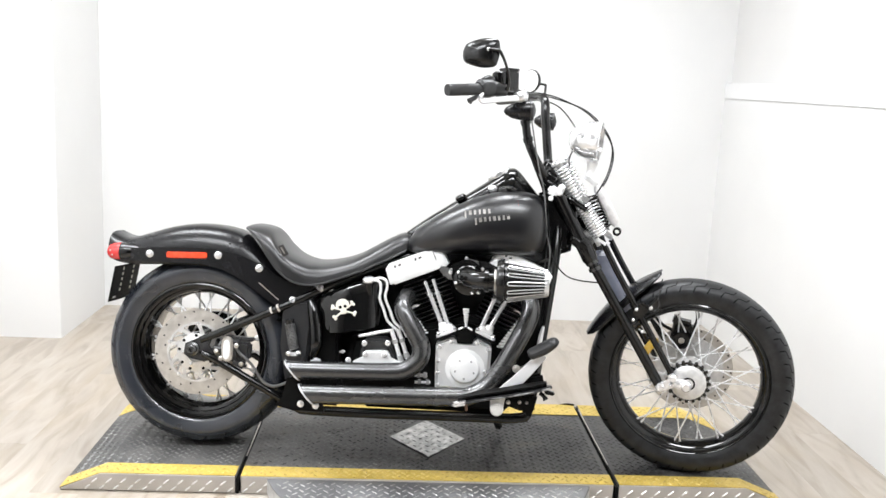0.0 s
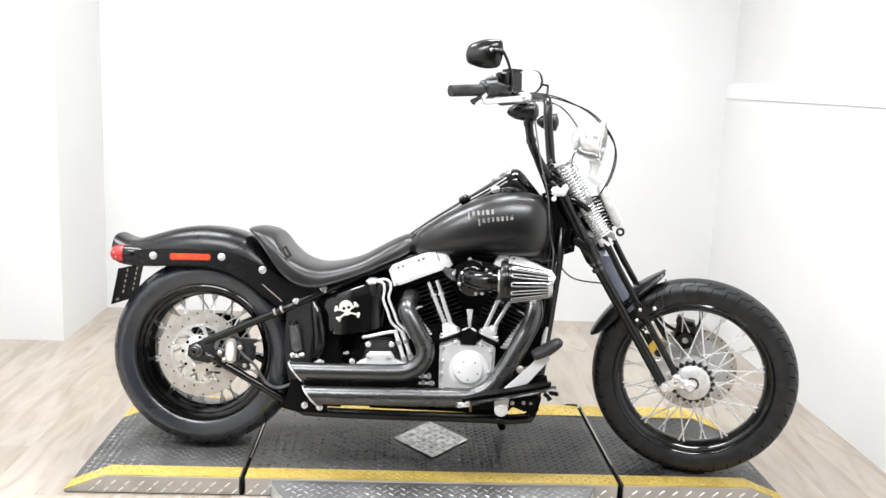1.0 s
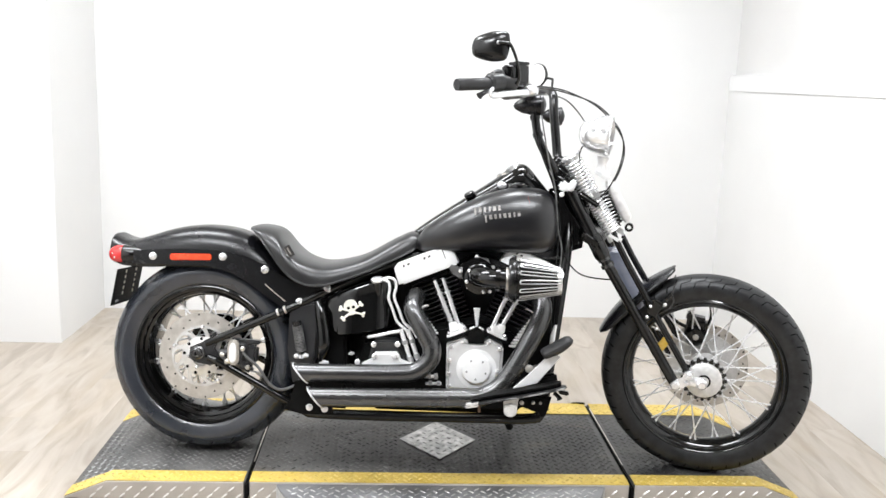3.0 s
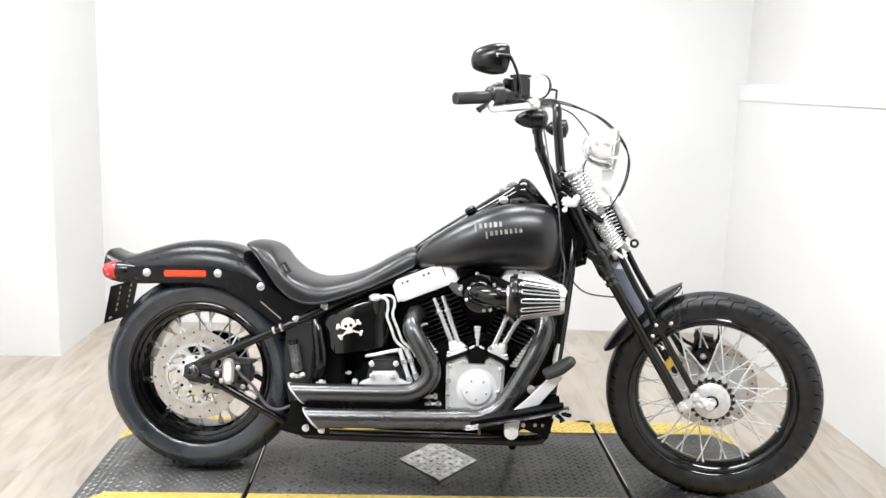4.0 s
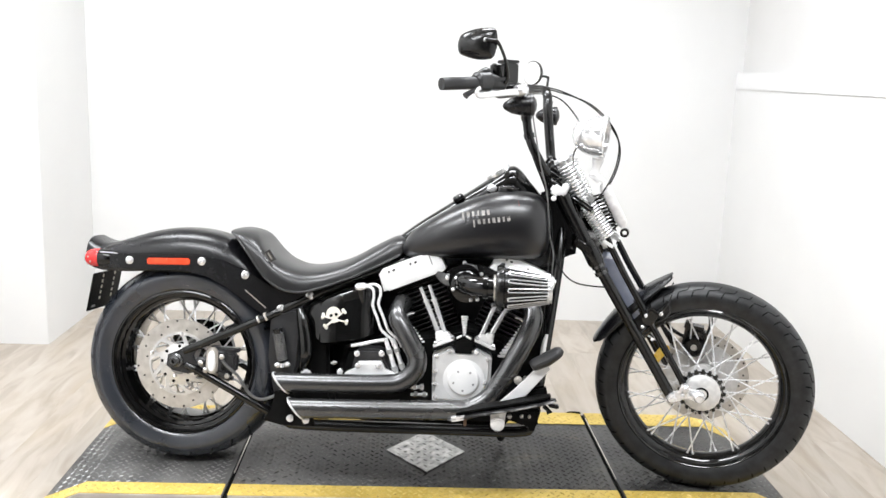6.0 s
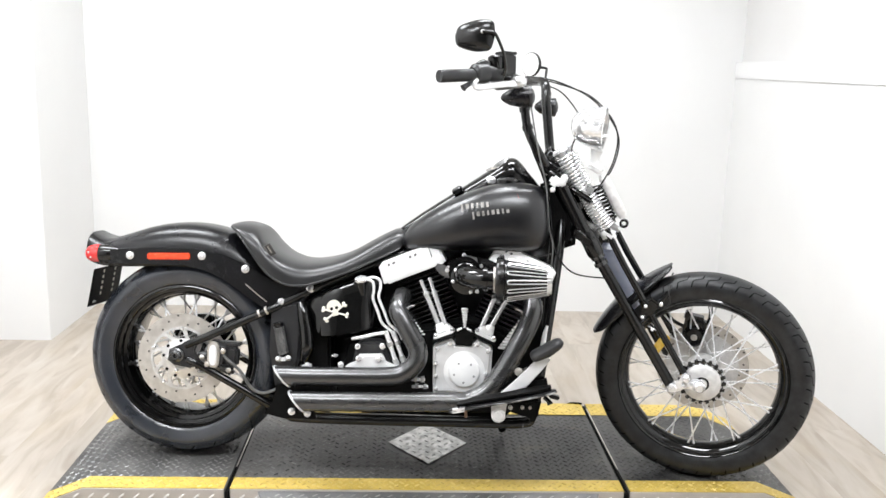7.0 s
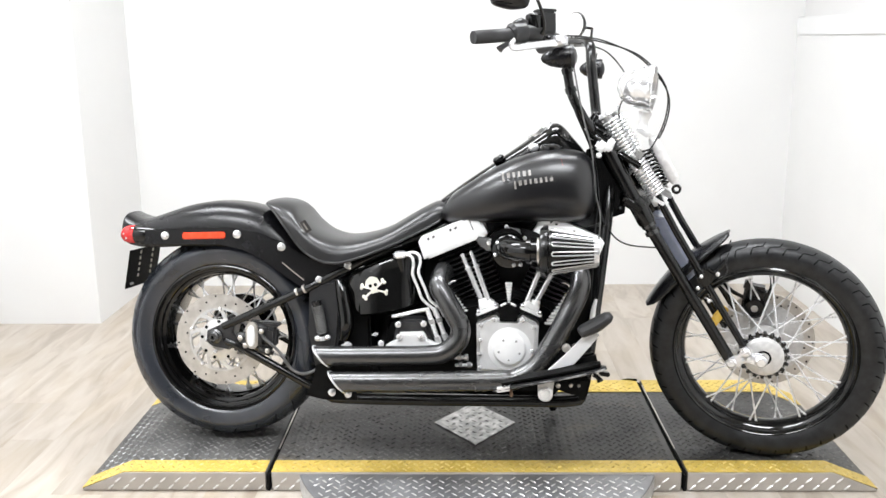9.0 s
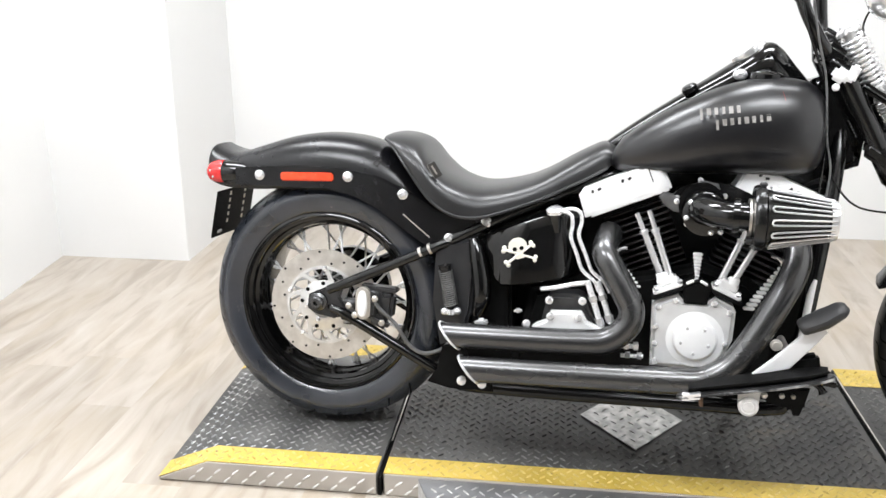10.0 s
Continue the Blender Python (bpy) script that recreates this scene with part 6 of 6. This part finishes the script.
def oil_tank(bm):
    """A bowed shell: a slanted narrow face at the rear, then a long rounded side."""
    rows = [(0.424, 0.508, 0.520, 0.104), (0.428, 0.494, 0.526, 0.126), (0.440, 0.470, 0.532, 0.140), (0.462, 0.420, 0.543, 0.148), (0.472, 0.411, 0.547, 0.151), (0.478, 0.409, 0.549, 0.1565), (0.500, 0.411, 0.560, 0.1605), (0.530, 0.416, 0.573, 0.1625),
            (0.560, 0.422, 0.584, 0.1620), (0.590, 0.428, 0.592, 0.1580), (0.612, 0.433, 0.597, 0.150), (0.630, 0.440, 0.598, 0.138), (0.644, 0.450, 0.592, 0.120), (0.652, 0.470, 0.575, 0.095)]
    rings = []
    for x, zb, zt, w in rows:
        prof = [(zb, w - 0.020), (zb + 0.002, w - 0.008), (zb + 0.008, w - 0.001), (zb + (zt - zb) * 0.5, w), (zt - 0.018, w - 0.003), (zt - 0.006, w - 0.009), (zt, w - 0.026)]
        rings.append([V(x, -y, z) for z, y in prof] + [V(x, y, z) for z, y in reversed(prof)])
    loft(bm, rings)


oil = bp("oil_tank", oil_tank, GLOSS, "gloss black oil tank", angle=35)
SK = V(0.516, -0.1615, 0.497)


def skull(bm):
    outline = []
    for j in range(28):
        a = 2 * math.pi * j / 28
        r = 0.021 * (1.0 if math.sin(a) > -0.3 else 0.86)
        outline.append((SK.x + r * 1.05 * math.cos(a), SK.z + 0.012 + r * math.sin(a)))
    prism(bm, outline, SK.y - 0.001, SK.y + 0.004)
    box(bm, (SK.x, SK.y + 0.0015, SK.z - 0.009), (0.022, 0.005, 0.016), (0, 0, 0), 0.002, 1)
    for s in (-1, 1):
        d = V(math.cos(radians(27 * s)), 0, math.sin(radians(27 * s)))
        c = SK + V(0, 0.001, -0.005)
        tube(bm, [c - d * 0.036, c + d * 0.036], 0.0034, 8, 1)
        for e in (-1, 1):
            for k in (-1, 1):
                ball(bm, c + d * 0.037 * e + V(-d.z, 0, d.x) * 0.0042 * k, (0.0056, 0.0034, 0.0056), (0, 0, 0), 10, 8)


TURN = Matrix.Translation(SK) @ Matrix.Rotation(radians(-15), 4, "Y") @ Matrix.Translation(-SK)
deco = bp("skull_decal", lambda bm: (skull(bm), bm.transform(TURN)), IVORY, "ivory skull and crossbones decal", oil)
bp("decal_eyes", lambda bm: ([lathe(bm, [(0.0, 0.0), (0.005, 0.0), (0.005, 0.0015), (0.0, 0.0015)], (SK.x + e * 0.008, SK.y - 0.0008, SK.z + 0.008), (0, -1, 0), 12) for e in (-1, 1)], bm.transform(TURN)), GAP, "dark eyes of the decal", oil)
bp("oil_cap", lambda bm: lathe(bm, [(0.014, -0.004), (0.020, 0.0), (0.020, 0.008), (0.014, 0.012), (0.0, 0.013)], (0.592, -0.145, 0.590), (-0.1, -0.25, 1), 22), CHROME, "chrome oil filler cap")
bp("filler_neck", lambda bm: tube(bm, [(0.597, -0.143, 0.545), (0.592, -0.145, 0.588)], [0.012, 0.016], 16, 1), GLOSS, "gloss black filler neck", oil)
OIL_LINES = [
    [(0.605, 0.592), (0.618, 0.596), (0.631, 0.588), (0.634, 0.565), (0.632, 0.539), (0.647, 0.502), (0.657, 0.474), (0.668, 0.460), (0.690, 0.442), (0.700, 0.420)],
    [(0.612, 0.598), (0.634, 0.604), (0.650, 0.596), (0.654, 0.575), (0.649, 0.544), (0.666, 0.503), (0.680, 0.470), (0.690, 0.459), (0.712, 0.441), (0.724, 0.420)],
]
for pts in OIL_LINES:
    bp("oil_line", lambda bm: tube(bm, [(x, -0.150 if i == 0 else -0.168, z) for i, (x, z) in enumerate(pts)], 0.0044, 10, 4), SPOKE, "chrome oil line")
for x0, z0, x1, z1 in ((0.674, 0.445, 0.711, 0.340), (0.697, 0.446, 0.731, 0.352)):
    hose = bp("oil_pipe", lambda bm: tube(bm, [(x0, -0.176, z0), (x1, -0.176, z1)], [0.0068, 0.0068], 12, 1), SPOKE, "bright lower oil pipe")
    k = 0.38
    bp("oil_fitting", lambda bm: tube(bm, [(x0 + (x1 - x0) * (k + e), -0.176, z0 + (z1 - z0) * (k + e)) for e in (-0.06, 0.06)], 0.0096, 6, 1), CHROME, "chrome hose fitting", hose)
    bp("oil_fitting", lambda bm: tube(bm, [(x0 + (x1 - x0) * e, -0.176, z0 + (z1 - z0) * e) for e in (0.80, 0.96)], 0.0096, 6, 1), CHROME, "chrome hose fitting", hose)
bp("oil_line", lambda bm: tube(bm, [(0.570, -0.150, 0.412), (0.600, -0.163, 0.420), (0.645, -0.163, 0.432), (0.679, -0.165, 0.439)], 0.0055, 10, 4), SPOKE, "steel crossing oil line")
bp("fin_lever", lambda bm: tube(bm, [(1.059, -0.160, 0.524), (1.070, -0.160, 0.522), (1.078, -0.160, 0.518), (1.083, -0.160, 0.510)], 0.0032, 8, 3), CHROME, "small chrome lever on the cylinder")
bp("fin_lever", lambda bm: tube(bm, [(0.734, -0.150, 0.510), (0.741, -0.150, 0.516), (0.750, -0.150, 0.520), (0.756, -0.150, 0.519)], 0.0036, 8, 3), CHROME, "small chrome lever on the cylinder")

# transmission and bits behind the pipes
bp("transmission_cover", lambda bm: prism(bm, [(0.565, 0.314), (0.575, 0.346), (0.583, 0.384), (0.588, 0.401), (0.602, 0.408), (0.653, 0.410), (0.668, 0.404), (0.680, 0.382), (0.698, 0.349), (0.707, 0.320)], -0.175, -0.10, 0.008, 2), GREYBLACK, "dark grey transmission side cover")
tc_ = bp("transmission_plate", lambda bm: prism(bm, [(0.550, 0.316), (0.556, 0.333), (0.566, 0.341), (0.586, 0.350), (0.591, 0.363), (0.597, 0.372), (0.665, 0.376), (0.672, 0.367), (0.678, 0.354), (0.697, 0.346), (0.715, 0.340), (0.723, 0.325)], -0.190, -0.170, 0.006, 2), SILVER, "silver transmission plate")
for x, z in ((0.592, 0.395), (0.666, 0.399), (0.597, 0.361), (0.659, 0.363), (0.544, 0.340)):
    bp("bolt", lambda bm: lathe(bm, [(0.009, 0), (0.009, 0.008), (0.004, 0.011), (0, 0.011)], (x, -0.178 if z > 0.38 else -0.189, z), (0, -1, 0), 12), CHROME, "", tc_)
bp("battery_box", lambda bm: prism(bm, [(0.315, 0.495), (0.37, 0.510), (0.405, 0.515), (0.412, 0.44), (0.405, 0.34), (0.385, 0.27), (0.33, 0.25), (0.31, 0.36)], -0.135, 0.135, 0.008, 2), MATTE, "matt dark grey side box behind the rear tyre")
bp("inner_guard", lambda bm: prism(bm, [(0.395, 0.30), (0.395, 0.51), (0.45, 0.53), (0.49, 0.54), (0.50, 0.30)], -0.118, 0.10, 0.008, 2), CASE, "dark inner guard beside the oil tank")
bp("side_pod", lambda bm: tube(bm, [(0.405, -0.125, 0.512), (0.418, -0.138, 0.47), (0.428, -0.142, 0.42), (0.430, -0.142, 0.375), (0.420, -0.138, 0.335)], [0.014, 0.020, 0.022, 0.022, 0.014], 16, 4), GLOSS, "gloss black rear canister")
cs = bp("coil_canister", lambda bm: tube(bm, [(0.342, -0.153, 0.452), (0.343, -0.153, 0.446), (0.361, -0.153, 0.353), (0.362, -0.153, 0.348)], [0.016, 0.0138, 0.0138, 0.011], 16, 1), SATIN, "black ribbed canister")
bp("ribs", lambda bm: coil(bm, (0.344, -0.153, 0.440), (0.360, -0.153, 0.358), 0.0148, 17, 0.0019), DULLGREY, "", cs)
bp("canister_fitting", lambda bm: (tube(bm, [(0.360, -0.155, 0.358), (0.362, -0.158, 0.335)], 0.008, 10, 1), ball(bm, (0.347, -0.158, 0.342), (0.011, 0.010, 0.009)), ball(bm, (0.376, -0.158, 0.345), (0.010, 0.010, 0.009))), CHROME, "chrome fitting", cs)
for x, z, r in ((0.435, 0.325, 0.0105), (0.52, 0.36, 0.0065), (0.735, 0.335, 0.007)):
    bp("hose_fitting", lambda bm: tube(bm, [(x - r * 1.4, -0.165, z - r * 0.3), (x - r * 0.5, -0.165, z - r * 0.1), (x - r * 0.4, -0.165, z - r * 0.1), (x + r * 0.7, -0.165, z + r * 0.1), (x + r * 0.8, -0.165, z + r * 0.1), (x + r * 1.5, -0.165, z + r * 0.3)], [r * 0.5, r * 0.6, r, r, r * 0.6, r * 0.5], 6, 1), CHROME, "chrome hex fitting")
for fx, fz, fl, fr in ((0.775, 0.302, 0.040, 0.0075), (0.782, 0.280, 0.050, 0.0065)):
    fit = bp("oil_fitting", lambda bm: tube(bm, [(fx - fl / 2, -0.172, fz - 0.002), (fx + fl / 2, -0.172, fz)], fr * 0.7, 12, 1), SPOKE, "bright oil line stub")
    for e in (-0.30, 0.22):
        bp("hex_nut", lambda bm: tube(bm, [(fx + fl * e, -0.172, fz - 0.001), (fx + fl * e + 0.011, -0.172, fz)], fr * 1.35, 6, 1), CHROME, "chrome hex nut", fit)
bp("bright_stub", lambda bm: tube(bm, [(1.158, -0.135, 0.475), (1.150, -0.14, 0.44), (1.143, -0.142, 0.37), (1.138, -0.14, 0.345)], [0.004, 0.008, 0.008, 0.004], 12, 3), SILVER, "bright silver piece on the down tube")

# rear caliper
cal = bp("rear_caliper", lambda bm: (box(bm, (0.150, -0.120, 0.342), (0.070, 0.05, 0.082), (0, 5, 0), 0.014, 3), box(bm, (0.196, -0.120, 0.335), (0.034, 0.04, 0.062), (0, 4, 0), 0.008), box(bm, (0.192, -0.118, 0.375), (0.060, 0.03, 0.012), (0, 3, 0), 0.004), box(bm, (0.178, -0.128, 0.296), (0.052, 0.03, 0.026), (0, 24, 0), 0.008)), GREYBLACK, "dark cast rear brake caliper")


def kidney(bm, grow, y0, y1, bev):
    outline = []
    for j in range(36):
        a = 2 * math.pi * j / 36
        x, z = (0.0165 + grow) * math.cos(a), (0.034 + grow) * math.sin(a)
        x *= 0.80 + 0.30 * (z / 0.034) ** 2 if abs(z) < 0.034 else 1.1
        outline.append((0.141 + x, 0.342 + z))
    prism(bm, outline, y0, y1, bev, 2)


bp("caliper_body", lambda bm: kidney(bm, 0.007, -0.152, -0.135, 0.004), STEEL, "cast steel face of the caliper", cal)
bp("caliper_cover", lambda bm: kidney(bm, -0.002, -0.158, -0.148, 0.003), WHITEMETAL, "chrome kidney-shaped caliper cover", cal)
bp("brake_hose", lambda bm: tube(bm, [(0.172, -0.148, 0.352), (0.182, -0.15, 0.334), (0.223, -0.15, 0.299), (0.259, -0.148, 0.248), (0.294, -0.145, 0.230), (0.335, -0.142, 0.242), (0.356, -0.14, 0.262)], 0.0048, 8, 5), DULLGREY, "grey brake hose", cal)
bp("guide_pin", lambda bm: tube(bm, [(0.118, -0.138, 0.338), (0.100, -0.14, 0.342), (0.092, -0.14, 0.344)], [0.013, 0.010, 0.006], 14, 2), GREYBLACK, "", cal)
for c in ((0.106, -0.146, 0.334), (0.172, -0.148, 0.356), (0.188, -0.142, 0.296), (0.122, -0.148, 0.312)):
    bp("banjo_bolt", lambda bm: lathe(bm, [(0.0085, 0.0), (0.0085, 0.006), (0.005, 0.009), (0.0, 0.009)], c, (0, -1, 0), 6), STEEL, "steel banjo bolt", cal)

# foot controls
BOARD = [(0.878, 0.004, 0.256), (0.90, 0.018, 0.263), (0.95, 0.029, 0.278), (1.05, 0.032, 0.300), (1.128, 0.029, 0.318), (1.163, 0.018, 0.326), (1.178, 0.004, 0.329)]


def slab_along(rows, y, z0, z1, inset):
    def fill(bm):
        loft(bm, [[V(x, y - max(w - inset, 0.002), z + z0), V(x, y + max(w - inset, 0.002), z + z0), V(x, y + max(w - inset, 0.002), z + z1), V(x, y - max(w - inset, 0.002), z + z1)] for x, w, z in rows])
    return fill


board = bp("footboard", slab_along(BOARD, -0.325, -0.010, -0.003, 0.0), GREYBLACK, "black rider footboard")
bp("rubber_mat", slab_along(BOARD[1:-1], -0.325, 0.006, 0.0100, 0.002), CASE, "black rubber footboard mat", board)
bp("mat_core", slab_along(BOARD[1:-1], -0.325, -0.003, 0.006, 0.012), GAP, "", board)
bp("edge_trim", lambda bm: tube(bm, [(x, -0.325 - w - 0.001, z - 0.0085) for x, w, z in BOARD], 0.0030, 8, 4), WORNEDGE, "thin rubbed footboard trim", board)
bp("heel_plate", lambda bm: loft(bm, [[V(x, -0.325 - w - 0.0035, z - 0.014), V(x, -0.325 - w + 0.010, z - 0.014), V(x, -0.325 - w + 0.010, z - 0.001), V(x, -0.325 - w - 0.0035, z - 0.002)] for x, w, z in ((0.888, 0.012, 0.260), (0.903, 0.020, 0.2645), (0.923, 0.025, 0.2705))]), CHROME, "bright heel end of the footboard", board)
bp("support", lambda bm: (box(bm, (1.070, -0.22, 0.258), (0.135, 0.10, 0.034), (0, -8, 0), 0.006, 2), box(bm, (1.112, -0.270, 0.262), (0.040, 0.05, 0.060), (0, -6, 0), 0.005), box(bm, (1.125, -0.275, 0.330), (0.062, 0.03, 0.034), (0, -12, 0), 0.007), prism(bm, [(1.045, 0.276), (1.055, 0.248), (1.090, 0.236), (1.104, 0.242), (1.112, 0.222), (1.124, 0.222), (1.134, 0.256), (1.140, 0.282)], -0.300, -0.285, 0.003)), CASE, "black footboard support", board)
for x, z, r in ((1.052, 0.262, 0.007), (1.086, 0.264, 0.006), (1.108, 0.264, 0.005)):
    bp("support_bolt", lambda bm: lathe(bm, [(r, 0), (r, 0.006), (r * 0.5, 0.009), (0, 0.009)], (x, -0.300, z), (0, -1, 0), 6), STEEL, "steel support bolt", board)
bp("toe_lever", lambda bm: (tube(bm, [(1.148, -0.285, 0.292), (1.160, -0.29, 0.284), (1.166, -0.292, 0.274)], [0.007, 0.006, 0.009], 10, 3), box(bm, (1.176, -0.290, 0.296), (0.030, 0.02, 0.012), (0, 10, 0), 0.003)), FRAME, "", board)
bp("stay_clip", lambda bm: box(bm, (0.926, -0.33, 0.248), (0.008, 0.015, 0.026), (0, -5, 0), 0.002, 1), BRASS, "dull copper clip", board)
bp("hinge", lambda bm: (lathe(bm, [(0.015, 0.0), (0.020, 0.003), (0.020, 0.014), (0.015, 0.017), (0.013, 0.0145), (0.011, 0.0145), (0.010, 0.017), (0, 0.017)], (1.018, -0.328, 0.247), (0, -1, 0), 28), prism(bm, [(0.998, 0.247), (0.997, 0.272), (1.004, 0.280), (1.034, 0.286), (1.044, 0.288), (1.040, 0.272), (1.037, 0.244)], -0.338, -0.326, 0.003)), FDISC, "steel footboard hinge", board)
pedal = bp("brake_pedal", lambda bm: prism(bm, [(1.020, 0.300), (1.030, 0.304), (1.094, 0.322), (1.140, 0.378), (1.160, 0.405), (1.150, 0.412), (1.116, 0.398), (1.060, 0.338)], -0.306, -0.292, 0.003), SILVER, "bright brake pedal arm")
bp("pedal_pad", lambda bm: tube(bm, [(1.106, -0.30, 0.408), (1.113, -0.30, 0.412), (1.150, -0.30, 0.432), (1.180, -0.30, 0.453), (1.190, -0.30, 0.462)], [0.008, 0.0165, 0.0195, 0.016, 0.007], 14, 4, 1.9), GRIP, "grey rubber pedal pad", pedal)
bp("pedal_shaft", lambda bm: (tube(bm, [(1.10, -0.13, 0.335), (1.10, -0.28, 0.335)], 0.009, 10, 1), lathe(bm, [(0.0125, 0), (0.0125, 0.004), (0.0085, 0.005), (0.0085, 0.012), (0, 0.013)], (1.074, -0.245, 0.354), (0, -1, 0), 14)), STEEL, "chrome pedal shaft", pedal)
bp("side_stand", lambda bm: tube(bm, [(0.99, 0.13, 0.19), (1.02, 0.19, 0.10), (1.045, 0.225, 0.047)], [0.012, 0.012, 0.014], 12, 3), FRAME, "black side stand resting on the deck")

# ---------------------------------------------------------------- against the side wall
board_thing = tagged(new("wall_panel"), "grey-brown board with dull metal corners on the white side wall", "board")
board_thing.matrix_world = pose(LEFT + LEAN * (PILY - 0.02) + 0.001, 0.02, 0.016, 4.0, 0, math.degrees(math.atan(LEAN)))
bm = bmesh.new()
box(bm, (0.018, 0, 0.62), (0.034, 0.53, 1.22), (0, 0, 0), 0.004)
part("panel", bm, DARKBOARD, board_thing, "dark brown board")
for z in (0.03, 1.21):
    for y in (-0.247, 0.247):
        bm = bmesh.new()
        box(bm, (0.0185, y, z), (0.036, 0.04, 0.05), (0, 0, 0), 0.004)
        part("corner_cap", bm, DULLGREY, board_thing, "dull grey metal corner cap")

# ---------------------------------------------------------------- floor planks
PW, PL = 0.15, 1.22
bm = bmesh.new()
box(bm, (0, 0, -0.002), (PW - 0.0001, PL - 0.0001, 0.004), (0, 0, 0), 0.0002, 1)
plank = link_mesh("plank", bm, OAK)
rng = random.Random(4)
floor_ob = bpy.data.objects["floor"]
x = LEFT + PW / 2
while x < RIGHT + PW:
    y1, cut_len = BACK, PL * (0.25 + 0.75 * rng.random())
    while y1 > REAR + 0.01:
        cut_len = min(cut_len, y1 - REAR)
        shared("plank", plank, floor_ob, Matrix.Translation((x, y1 - cut_len / 2, FLOOR)) @ Matrix.Diagonal((1, cut_len / PL, 1, 1)))
        y1 -= cut_len
        cut_len = PL
    x += PW

# dark scuffs on the boards beside the platform
for pts in ([(-0.848, -0.551), (-0.845, -0.612), (-0.83, -0.651), (-0.801, -0.697)], [(-0.848, -0.551), (-0.82, -0.596), (-0.793, -0.644), (-0.763, -0.689)], [(-0.714, -0.376), (-0.671, -0.484), (-0.615, -0.574), (-0.561, -0.646)], [(-0.667, -0.366), (-0.623, -0.474), (-0.564, -0.563), (-0.51, -0.615)], [(-0.93, -0.429), (-0.924, -0.561), (-0.916, -0.701)]):
    bm = bmesh.new()
    tube(bm, [(px, py, FLOOR + 0.0002) for px, py in pts], [0.0012, *[0.0034, 0.0022, 0.003][:len(pts) - 2], 0.0008], 6, 5, 0.12)
    part("scuff", bm, SCUFF, floor_ob, "thin dark scuff on the boards")

flake = tagged(new("paper_flake"), "small white paper flake lying on the boards", "flake")
flake.matrix_world = pose(-1.120, -0.561, FLOOR + 0.0006, 0, 0, -12)
bm = bmesh.new()
loft(bm, [[V(x, -w, z), V(x, w, z), V(x, w, z + 0.0012), V(x, -w, z + 0.0012)] for x, w, z in ((-0.017, 0.001, 0.0), (-0.010, 0.004, 0.0005), (0.002, 0.005, 0.0022), (0.011, 0.0035, 0.001), (0.018, 0.001, 0.0))])
part("flake", bm, TRIMWHITE, flake)

# a torn grey patch in the board's face
bm = bmesh.new()
patch = [(-0.846, -0.545), (-0.836, -0.552), (-0.829, -0.572), (-0.822, -0.592), (-0.829, -0.598), (-0.840, -0.590), (-0.847, -0.600), (-0.853, -0.596), (-0.851, -0.574)]
top = [bm.verts.new((px, py, FLOOR + 0.0006)) for px, py in patch]
low = [bm.verts.new((px, py, FLOOR - 0.0004)) for px, py in patch]
bm.faces.new(top)
for i in range(len(patch)):
    bm.faces.new((top[i], low[i], low[(i + 1) % len(patch)], top[(i + 1) % len(patch)]))
part("scuff", bm, TORN, floor_ob, "small torn grey patch in the boards")
